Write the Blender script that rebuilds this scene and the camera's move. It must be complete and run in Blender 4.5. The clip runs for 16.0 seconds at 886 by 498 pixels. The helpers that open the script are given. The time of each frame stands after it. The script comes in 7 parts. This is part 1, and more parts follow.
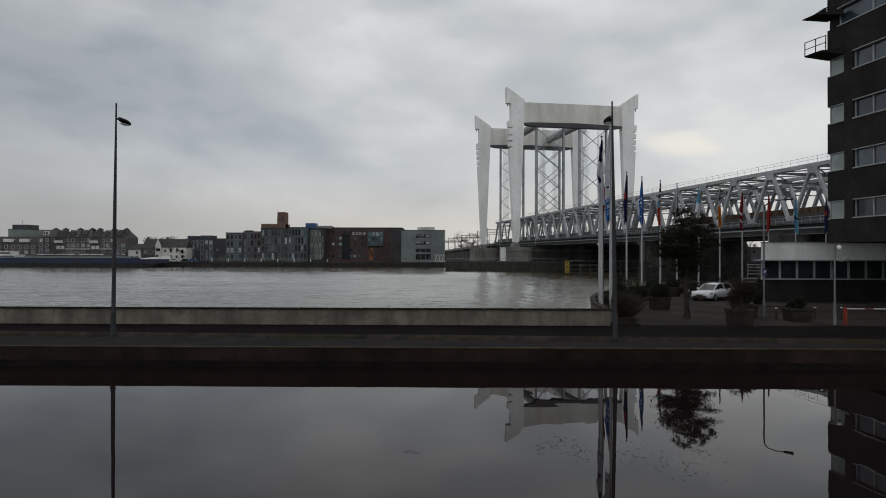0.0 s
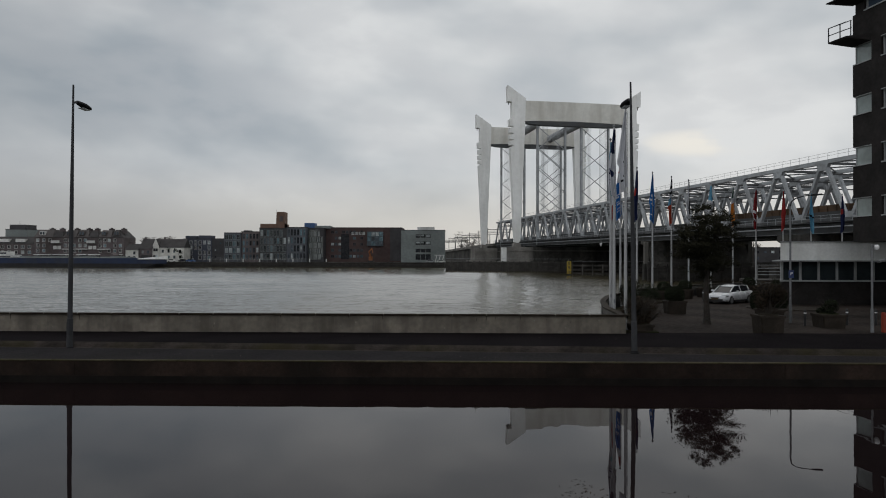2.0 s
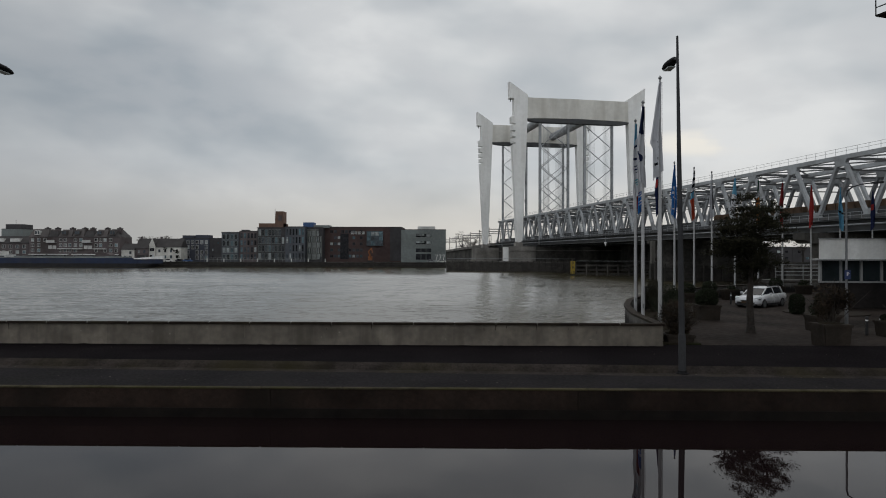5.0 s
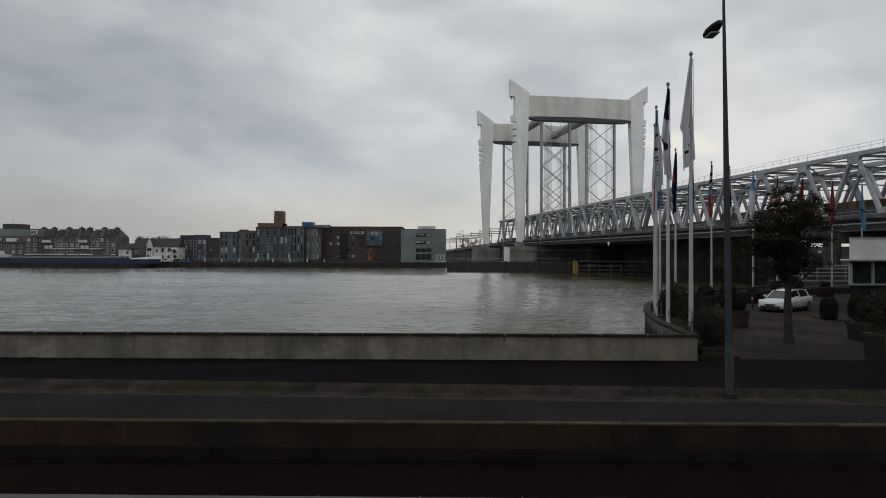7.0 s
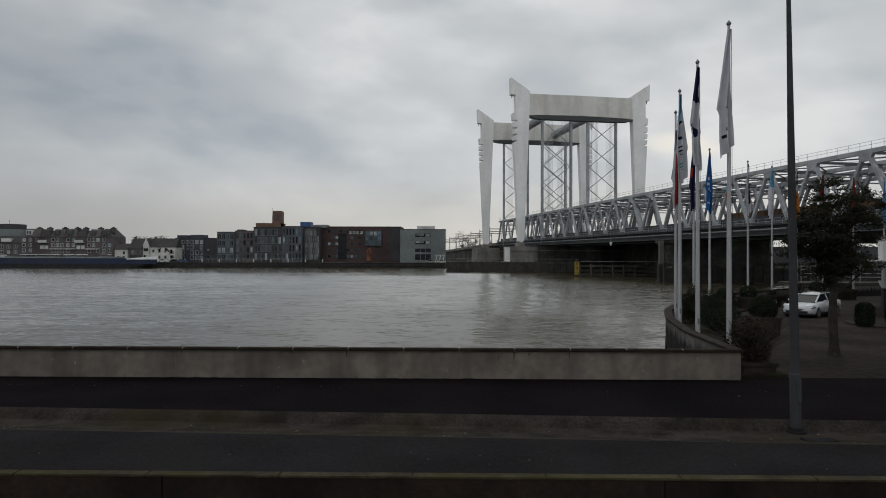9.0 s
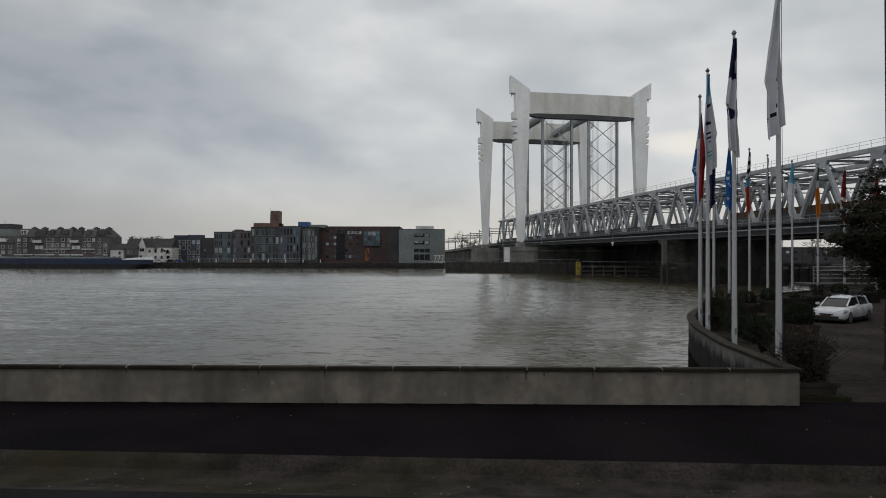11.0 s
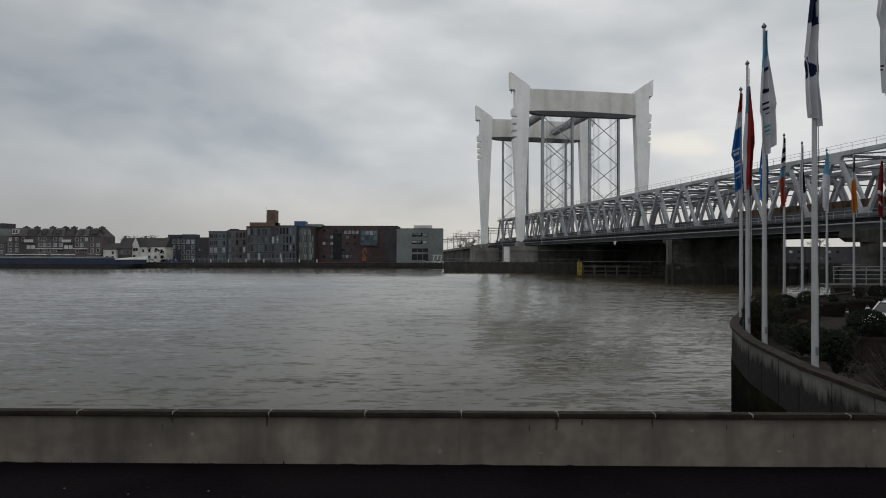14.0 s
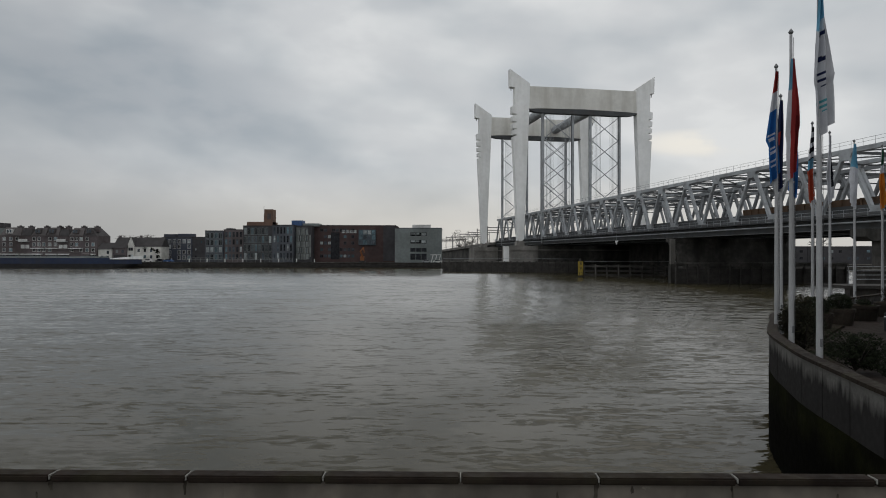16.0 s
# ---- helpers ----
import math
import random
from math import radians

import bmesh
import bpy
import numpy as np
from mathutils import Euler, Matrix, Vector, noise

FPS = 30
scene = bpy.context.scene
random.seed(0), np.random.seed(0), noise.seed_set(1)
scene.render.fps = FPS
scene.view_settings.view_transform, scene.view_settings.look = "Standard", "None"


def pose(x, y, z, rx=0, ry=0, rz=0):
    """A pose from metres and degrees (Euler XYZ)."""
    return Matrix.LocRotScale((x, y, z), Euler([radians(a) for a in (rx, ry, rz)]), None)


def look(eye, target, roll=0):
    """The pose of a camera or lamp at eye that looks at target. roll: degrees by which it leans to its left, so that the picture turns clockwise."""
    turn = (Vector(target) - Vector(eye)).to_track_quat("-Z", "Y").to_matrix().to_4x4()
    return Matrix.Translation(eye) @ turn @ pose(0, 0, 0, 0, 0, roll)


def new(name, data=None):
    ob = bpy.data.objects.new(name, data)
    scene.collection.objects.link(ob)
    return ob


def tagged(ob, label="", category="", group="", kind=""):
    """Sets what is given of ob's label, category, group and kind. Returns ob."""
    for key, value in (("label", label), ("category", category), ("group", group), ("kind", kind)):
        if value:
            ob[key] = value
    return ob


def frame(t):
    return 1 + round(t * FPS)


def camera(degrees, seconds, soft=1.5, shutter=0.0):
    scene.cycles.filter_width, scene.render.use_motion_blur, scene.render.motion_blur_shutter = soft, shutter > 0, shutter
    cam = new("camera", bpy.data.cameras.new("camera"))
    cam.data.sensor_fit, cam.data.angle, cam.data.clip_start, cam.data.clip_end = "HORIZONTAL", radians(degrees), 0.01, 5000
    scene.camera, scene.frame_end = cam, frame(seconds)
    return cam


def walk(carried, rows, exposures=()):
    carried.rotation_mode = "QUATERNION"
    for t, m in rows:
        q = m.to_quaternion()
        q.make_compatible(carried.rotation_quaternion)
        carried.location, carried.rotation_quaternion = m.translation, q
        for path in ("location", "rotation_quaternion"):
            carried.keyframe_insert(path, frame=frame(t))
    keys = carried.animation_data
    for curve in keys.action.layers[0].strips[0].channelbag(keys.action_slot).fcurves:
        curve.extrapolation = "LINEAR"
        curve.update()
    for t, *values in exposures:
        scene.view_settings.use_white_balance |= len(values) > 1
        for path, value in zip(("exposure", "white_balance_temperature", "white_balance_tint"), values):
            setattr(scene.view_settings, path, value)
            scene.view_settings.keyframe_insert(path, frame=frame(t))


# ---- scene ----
cam = camera(68.3, 16.0, soft=1.0)
PATH = [
    (0.0, pose(1.688, 0.295, 3.551, 90.474, -0.143, 0.764)),
    (0.5, pose(1.719, 1.045, 3.562, 90.478, -0.143, 0.773)),
    (1.0, pose(1.746, 1.798, 3.569, 90.482, -0.143, 0.782)),
    (1.5, pose(1.764, 2.560, 3.567, 90.485, -0.143, 0.792)),
    (2.0, pose(1.770, 3.335, 3.553, 90.488, -0.143, 0.803)),
    (2.5, pose(1.764, 4.118, 3.530, 90.491, -0.143, 0.814)),
    (3.0, pose(1.753, 4.907, 3.504, 90.493, -0.143, 0.825)),
    (3.5, pose(1.742, 5.700, 3.477, 90.495, -0.143, 0.834)),
    (4.0, pose(1.734, 6.493, 3.453, 90.496, -0.143, 0.841)),
    (6.5, pose(1.646, 10.431, 3.432, 90.480, -0.143, 0.881)),
    (7.0, pose(1.637, 11.213, 3.458, 90.484, -0.143, 0.876)),
    (7.5, pose(1.630, 11.987, 3.467, 90.488, -0.143, 0.869)),
    (8.0, pose(1.625, 12.747, 3.471, 90.492, -0.143, 0.861)),
    (8.5, pose(1.612, 13.505, 3.477, 90.496, -0.143, 0.852)),
    (9.0, pose(1.598, 14.258, 3.477, 90.501, -0.143, 0.841)),
    (11.5, pose(1.592, 18.002, 3.458, 90.525, -0.143, 0.751)),
    (12.0, pose(1.592, 18.743, 3.450, 90.525, -0.143, 0.729)),
    (12.5, pose(1.590, 19.483, 3.440, 90.523, -0.143, 0.708)),
    (13.0, pose(1.590, 20.222, 3.430, 90.520, -0.143, 0.687)),
    (13.5, pose(1.594, 20.966, 3.419, 90.516, -0.143, 0.665)),
    (14.0, pose(1.603, 21.715, 3.408, 90.511, -0.143, 0.641)),
    (14.5, pose(1.619, 22.474, 3.398, 90.505, -0.143, 0.617)),
    (15.0, pose(1.632, 23.230, 3.389, 90.499, -0.143, 0.593)),
    (15.5, pose(1.642, 23.986, 3.382, 90.493, -0.143, 0.570)),
    (16.0, pose(1.650, 24.740, 3.375, 90.487, -0.143, 0.548)),
]
walk(cam, PATH)

# ---- world and light ----
world = bpy.data.worlds.new("overcast_sky")
scene.world = world
world.use_nodes = True
wn, wl = world.node_tree.nodes, world.node_tree.links
wn.clear()
SUN_AZ, SUN_EL = radians(22), radians(68)      # ahead and to the right, behind cloud
GLOW_EL = radians(9.5)                          # the thinnest cloud lies low in that direction


def wnode(kind, operation=""):
    n = wn.new(kind)
    if operation:
        n.operation = operation
    return n


def wrange(value, lo, hi, top=1.0):
    n = wn.new("ShaderNodeMapRange")
    n.interpolation_type = "SMOOTHSTEP"
    n.inputs["From Min"].default_value, n.inputs["From Max"].default_value = lo, hi
    n.inputs["To Max"].default_value = top
    wl.new(value, n.inputs["Value"])
    return n.outputs["Result"]


sky = wnode("ShaderNodeTexSky")
sky.sky_type, sky.sun_disc, sky.sun_elevation, sky.sun_rotation = "NISHITA", False, SUN_EL, SUN_AZ
sky.air_density, sky.dust_density = 1.0, 3.0
tc = wnode("ShaderNodeTexCoord")
sep = wnode("ShaderNodeSeparateXYZ")
wl.new(tc.outputs["Generated"], sep.inputs[0])
# stratus drawn out along the horizon: bearing against height
bearing = wnode("ShaderNodeMath", operation="ARCTAN2")
wl.new(sep.outputs[0], bearing.inputs[0]); wl.new(sep.outputs[1], bearing.inputs[1])
rise = wnode("ShaderNodeMath", operation="MULTIPLY_ADD")     # the layers tilt a little
wl.new(bearing.outputs[0], rise.inputs[0])
rise.inputs[1].default_value = 0.04
wl.new(sep.outputs[2], rise.inputs[2])
spread_x = wnode("ShaderNodeMath", operation="MULTIPLY")
wl.new(bearing.outputs[0], spread_x.inputs[0])
spread_x.inputs[1].default_value = 3.3
spread_y = wnode("ShaderNodeMath", operation="MULTIPLY")
wl.new(rise.outputs[0], spread_y.inputs[0])
spread_y.inputs[1].default_value = 6.8
plane = wnode("ShaderNodeCombineXYZ")
wl.new(spread_x.outputs[0], plane.inputs[0]); wl.new(spread_y.outputs[0], plane.inputs[1])
plane.inputs[2].default_value = 6.4


def cloud(scale, detail, rough, warp, lo, hi):
    n = wnode("ShaderNodeTexNoise")
    n.inputs["Scale"].default_value, n.inputs["Detail"].default_value = scale, detail
    n.inputs["Roughness"].default_value, n.inputs["Distortion"].default_value = rough, warp
    wl.new(plane.outputs[0], n.inputs["Vector"])
    return wrange(n.outputs["Fac"], lo, hi)


def wmix(a, b, fac, blend="MIX"):
    m = wnode("ShaderNodeMix")
    m.data_type, m.blend_type = "RGBA", blend
    for sock, v in ((m.inputs[6], a), (m.inputs[7], b), (m.inputs[0], fac)):
        if isinstance(v, (tuple, float)):
            sock.default_value = v
        else:
            wl.new(v, sock)
    return m.outputs[2]


big = cloud(1.1, 4.0, 0.45, 0.1, 0.33, 0.67)
fine = cloud(2.6, 5.0, 0.48, 0.1, 0.32, 0.70)
deck = wmix((0.41, 0.460, 0.505, 1), (0.765, 0.785, 0.795, 1), big)
deck = wmix(deck, (0.56, 0.585, 0.615, 1), wrange(fine, 0.0, 1.0, 0.50))
low = wrange(sep.outputs[2], 0.14, 0.03, 0.64)
warm = wmix((0.51, 0.492, 0.462, 1), (0.645, 0.605, 0.53, 1), wrange(bearing.outputs[0], -0.62, -0.02))
deck = wmix(deck, warm, low)
# the veiled sun brightens the cloud round its own direction
toward = wnode("ShaderNodeVectorMath", operation="DOT_PRODUCT")
wl.new(tc.outputs["Generated"], toward.inputs[0])
toward.inputs[1].default_value = (math.sin(SUN_AZ) * math.cos(GLOW_EL), math.cos(SUN_AZ) * math.cos(GLOW_EL), math.sin(GLOW_EL))
veil = wrange(toward.outputs["Value"], 0.68, 1.0, 0.19)
deck = wmix(deck, (0.92, 0.89, 0.84, 1), veil)
# a long bright rift in the cloud below the sun
def wmath(op, a, b):
    m = wnode("ShaderNodeMath", operation=op)
    for sock, v in zip(m.inputs, (a, b)):
        if isinstance(v, float):
            sock.default_value = v
        else:
            wl.new(v, sock)
    return m.outputs[0]


off_x = wmath("DIVIDE", wmath("SUBTRACT", bearing.outputs[0], radians(21.0)), 0.115)
off_z = wmath("DIVIDE", wmath("SUBTRACT", rise.outputs[0], 0.172), 0.024)
round_off = wmath("ADD", wmath("MULTIPLY", off_x, off_x), wmath("MULTIPLY", off_z, off_z))
rift = wmath("MULTIPLY", wrange(round_off, 1.0, 0.0, 1.0), wrange(fine, 0.0, 0.8, 0.75))
deck = wmix(deck, (0.98, 0.93, 0.83, 1), rift)
# the deck is a little thicker to the sides
thick = wrange(toward.outputs["Value"], 0.99, 0.38, 0.34)
deck = wmix(deck, (0.10, 0.11, 0.12, 1), thick)
# the unseen sky behind is brightened to light the faces turned towards it
thin = wrange(toward.outputs["Value"], 0.30, -0.55, 0.70)
deck = wmix(deck, (0.90, 0.92, 0.95, 1), thin)
clouds = wnode("ShaderNodeBackground")
wl.new(deck, clouds.inputs["Color"])
clouds.inputs["Strength"].default_value = 0.95
clear = wnode("ShaderNodeBackground")
wl.new(sky.outputs[0], clear.inputs["Color"])
clear.inputs["Strength"].default_value = 0.05
both = wnode("ShaderNodeMixShader")
both.inputs["Fac"].default_value = 0.93
wl.new(clear.outputs[0], both.inputs[1]); wl.new(clouds.outputs[0], both.inputs[2])
wout = wnode("ShaderNodeOutputWorld")
wl.new(both.outputs[0], wout.inputs["Surface"])

sun = new("sun", bpy.data.lights.new("sun", "SUN"))
sun.data.energy, sun.data.angle, sun.data.color = 0.5, radians(50), (1.0, 0.95, 0.88)
sun.matrix_world = look((0, 0, 50), (-math.sin(SUN_AZ) * math.cos(SUN_EL), -math.cos(SUN_AZ) * math.cos(SUN_EL), 50 - math.sin(SUN_EL)))


# ---- materials ----
def mat(name, color, rough=0.7, metal=0.0, vary=0.25, scale=1.5, grain=12.0, bump=0.2, bump_dist=0.01,
        stain=None, stain_amt=0.0, stain_scale=0.4, streak=False, per_object=0.0, spec=0.5):
    """A painted, cast or natural surface: colour with two scales of variation, stains and fine relief."""
    m = bpy.data.materials.new(name)
    m.use_nodes = True
    n, l = m.node_tree.nodes, m.node_tree.links
    b = n["Principled BSDF"]
    b.inputs["Metallic"].default_value, b.inputs["Specular IOR Level"].default_value = metal, spec
    co = n.new("ShaderNodeNewGeometry").outputs["Position"]

    def tex(sc, detail=4.0, vec=co):
        t = n.new("ShaderNodeTexNoise")
        t.inputs["Scale"].default_value, t.inputs["Detail"].default_value = sc, detail
        l.new(vec, t.inputs["Vector"])
        return t.outputs["Fac"]

    def rng(v, a, c, lo=0.35, hi=0.65):
        r = n.new("ShaderNodeMapRange")
        l.new(v, r.inputs["Value"])
        for key, val in zip(("From Min", "From Max", "To Min", "To Max"), (lo, hi, a, c)):
            r.inputs[key].default_value = val
        return r.outputs["Result"]

    def mul(a, c):
        q = n.new("ShaderNodeMath")
        q.operation = "MULTIPLY"
        l.new(a, q.inputs[0]); l.new(c, q.inputs[1])
        return q.outputs[0]

    v = mul(rng(tex(scale), 1 - vary, 1 + vary), rng(tex(grain, 6.0), 1 - vary * 0.6, 1 + vary * 0.6))
    if per_object:
        info = n.new("ShaderNodeObjectInfo").outputs["Random"]
        v = mul(v, rng(info, 1 - per_object, 1 + per_object, 0.0, 1.0))
    mix = n.new("ShaderNodeMix")
    mix.data_type, mix.blend_type = "RGBA", "MULTIPLY"
    mix.inputs[0].default_value = 1.0
    mix.inputs[6].default_value = (*color, 1)
    l.new(v, mix.inputs[7])
    out = mix.outputs[2]
    if stain:
        vec = co
        if streak:
            mp = n.new("ShaderNodeMapping")
            mp.inputs["Scale"].default_value = (1.0, 1.0, 0.12)
            l.new(co, mp.inputs["Vector"])
            vec = mp.outputs[0]
        s = n.new("ShaderNodeMix")
        s.data_type = "RGBA"
        l.new(rng(tex(stain_scale, 6.0, vec), 0.0, stain_amt, 0.45, 0.68), s.inputs[0])
        l.new(out, s.inputs[6])
        s.inputs[7].default_value = (*stain, 1)
        out = s.outputs[2]
    l.new(out, b.inputs["Base Color"])
    l.new(rng(tex(grain * 0.5), max(rough - 0.12, 0.02), min(rough + 0.12, 1.0)), b.inputs["Roughness"])
    if bump:
        bp = n.new("ShaderNodeBump")
        bp.inputs["Strength"].default_value, bp.inputs["Distance"].default_value = bump, bump_dist
        l.new(tex(grain * 2, 6.0), bp.inputs["Height"])
        l.new(bp.outputs[0], b.inputs["Normal"])
    return m


def water(name, color, small, large, strength, stretch, rough, ior=1.333):
    m = bpy.data.materials.new(name)
    m.use_nodes = True
    n, l = m.node_tree.nodes, m.node_tree.links
    b = n["Principled BSDF"]
    b.inputs["Base Color"].default_value = (*color, 1)
    b.inputs["IOR"].default_value, b.inputs["Roughness"].default_value = ior, rough
    co = n.new("ShaderNodeNewGeometry").outputs["Position"]
    mp = n.new("ShaderNodeMapping")
    mp.inputs["Scale"].default_value = (stretch, 1.0, 1.0)
    mp.inputs["Rotation"].default_value = (0, 0, radians(-7))
    l.new(co, mp.inputs["Vector"])
    # slopes of the waves at three sizes, steeper along the wind
    total = None
    for sc, kx, ky in ((large, 0.45, 0.72), (small, 0.6, 1.15), (small * 3, 0.3, 0.40)):
        t = n.new("ShaderNodeTexNoise")
        t.inputs["Scale"].default_value, t.inputs["Detail"].default_value = sc, 3.0
        t.inputs["Distortion"].default_value = 0.3
        l.new(mp.outputs[0], t.inputs["Vector"])
        q = n.new("ShaderNodeVectorMath")
        q.operation = "SUBTRACT"
        l.new(t.outputs["Color"], q.inputs[0])
        q.inputs[1].default_value = (0.5, 0.5, 0.5)
        w = n.new("ShaderNodeVectorMath")
        w.operation = "MULTIPLY_ADD"
        l.new(q.outputs[0], w.inputs[0])
        w.inputs[1].default_value = (kx, ky, 0.0)
        w.inputs[2].default_value = (0, 0, 0)
        if total:
            l.new(total, w.inputs[2])
        total = w.outputs[0]
    # at a low eye the backs of the waves lie hidden and the near sides show
    parts_ = n.new("ShaderNodeSeparateXYZ")
    l.new(total, parts_.inputs[0])
    steep = n.new("ShaderNodeMath")
    steep.operation = "MULTIPLY_ADD"
    l.new(parts_.outputs[1], steep.inputs[0])
    # waves thrown back by the river wall make the water near it choppier
    near_wall = n.new("ShaderNodeVectorMath")
    near_wall.operation = "DOT_PRODUCT"
    l.new(co, near_wall.inputs[0])
    near_wall.inputs[1].default_value = (1.0, -0.2, 0.0)
    for k, (lo, hi) in enumerate(((1.9, 4.3), (-0.13, 0.02))):
        chop = n.new("ShaderNodeMapRange")
        chop.interpolation_type = "SMOOTHSTEP"
        for key, val in zip(("From Min", "From Max", "To Min", "To Max"), (-7.0, 1.0, lo, hi)):
            chop.inputs[key].default_value = val
        l.new(near_wall.outputs["Value"], chop.inputs["Value"])
        l.new(chop.outputs[0], steep.inputs[k + 1])
    front = n.new("ShaderNodeMath")
    front.operation = "SMOOTH_MAX"
    l.new(steep.outputs[0], front.inputs[0])
    front.inputs[1].default_value, front.inputs[2].default_value = 0.0, 0.12
    lean = n.new("ShaderNodeMath")
    lean.operation = "ADD"
    l.new(front.outputs[0], lean.inputs[0])
    lean.inputs[1].default_value = 0.095
    # steep faces break and flatten
    under = n.new("ShaderNodeMath")
    under.operation = "MULTIPLY_ADD"
    l.new(lean.outputs[0], under.inputs[0])
    under.inputs[1].default_value, under.inputs[2].default_value = 1.1, 0.8
    eased = n.new("ShaderNodeMath")
    eased.operation = "DIVIDE"
    l.new(lean.outputs[0], eased.inputs[0])
    l.new(under.outputs[0], eased.inputs[1])
    flip = n.new("ShaderNodeMath")
    flip.operation = "MULTIPLY"
    l.new(eased.outputs[0], flip.inputs[0])
    flip.inputs[1].default_value = -1.0
    join = n.new("ShaderNodeCombineXYZ")
    l.new(parts_.outputs[0], join.inputs[0])
    l.new(flip.outputs[0], join.inputs[1])
    total = join.outputs[0]
    # calmer and rougher patches drift over the surface
    patch = n.new("ShaderNodeTexNoise")
    patch.inputs["Scale"].default_value, patch.inputs["Detail"].default_value = 0.035, 3.0
    l.new(mp.outputs[0], patch.inputs["Vector"])
    pr = n.new("ShaderNodeMapRange")
    for key, val in zip(("From Min", "From Max", "To Min", "To Max"), (0.35, 0.65, strength * 0.7, strength)):
        pr.inputs[key].default_value = val
    l.new(patch.outputs["Fac"], pr.inputs["Value"])
    sc_ = n.new("ShaderNodeVectorMath")
    sc_.operation = "SCALE"
    l.new(total, sc_.inputs[0])
    l.new(pr.outputs[0], sc_.inputs["Scale"])
    up = n.new("ShaderNodeVectorMath")
    up.operation = "ADD"
    l.new(sc_.outputs[0], up.inputs[0])
    up.inputs[1].default_value = (0, 0, 1)
    nz = n.new("ShaderNodeVectorMath")
    nz.operation = "NORMALIZE"
    l.new(up.outputs[0], nz.inputs[0])
    l.new(nz.outputs[0], b.inputs["Normal"])
    return m


def glass_dark(name, color=(0.02, 0.025, 0.03), rough=0.06, spec=0.8):
    m = mat(name, color, rough, vary=0.3, scale=0.6, grain=0.9, bump=0.0, spec=spec, per_object=0.5)
    return m


M_RIVER = water("river_water", (0.054, 0.047, 0.0275), 3.0, 0.6, 0.70, 0.36, 0.06, 1.32)
M_BASIN = water("basin_water", (0.0092, 0.0056, 0.0060), 0.9, 0.25, 0.008, 1.0, 0.0, 1.27)
M_ASPHALT = mat("asphalt", (0.0155, 0.0139, 0.0154), 0.9, spec=0.04, vary=0.22, scale=0.5, grain=30, bump=0.25, bump_dist=0.006, stain=(0.01656, 0.01564, 0.01472), stain_amt=0.6, stain_scale=0.7)
M_VERGE = mat("verge_paving", (0.0300, 0.0254, 0.0230), 0.9, spec=0.06, vary=0.45, scale=1.6, grain=18, bump=0.6, bump_dist=0.02, stain=(0.028, 0.0245, 0.0115), stain_amt=0.8, stain_scale=0.35)
M_COPING_MOSS = mat("mossy_quay_coping", (0.046, 0.039, 0.023), 0.9, spec=0.12, vary=0.4, scale=2, grain=15, bump=0.6, bump_dist=0.02, stain=(0.044, 0.040, 0.014), stain_amt=0.8, stain_scale=0.8, per_object=0.25)
M_QUAY = mat("quay_wall_dark", (0.0225, 0.0150, 0.0118), 0.9, spec=0.12, vary=0.35, scale=0.8, grain=9, bump=0.6, bump_dist=0.03, stain=(0.0084, 0.0077, 0.0063), stain_amt=0.8, stain_scale=0.5, streak=True, per_object=0.15)
M_SLIME = mat("wet_slime", (0.0075, 0.0058, 0.0046), 0.8, spec=0.15, vary=0.4, scale=1.5, grain=12, bump=0.6, bump_dist=0.02)
M_ROAD = mat("road_asphalt", (0.0078, 0.0063, 0.0074), 0.9, spec=0.018, vary=0.22, scale=0.5, grain=30, bump=0.25, bump_dist=0.006, stain=(0.0095, 0.0080, 0.0086), stain_amt=0.6, stain_scale=0.5)
M_CONC = mat("flood_wall_concrete", (0.150, 0.131, 0.107), 0.9, vary=0.26, scale=0.9, grain=4.5, bump=0.2, bump_dist=0.004, stain=(0.060, 0.052, 0.041), stain_amt=0.65, stain_scale=1.7, streak=True, per_object=0.10)
M_COPE = mat("coping_stone", (0.021, 0.0150, 0.0115), 0.8, spec=0.12, vary=0.3, scale=2, grain=22, bump=0.4, bump_dist=0.006, stain=(0.038, 0.034, 0.020), stain_amt=0.6, stain_scale=1.5, per_object=0.12)
M_MORTAR = mat("mortar", (0.252, 0.245, 0.224), 0.9, vary=0.2, scale=4, grain=30)
M_CURVE = mat("curved_wall_concrete", (0.128, 0.124, 0.116), 0.9, spec=0.06, vary=0.18, scale=0.9, grain=14, bump=0.4, bump_dist=0.012, per_object=0.12)


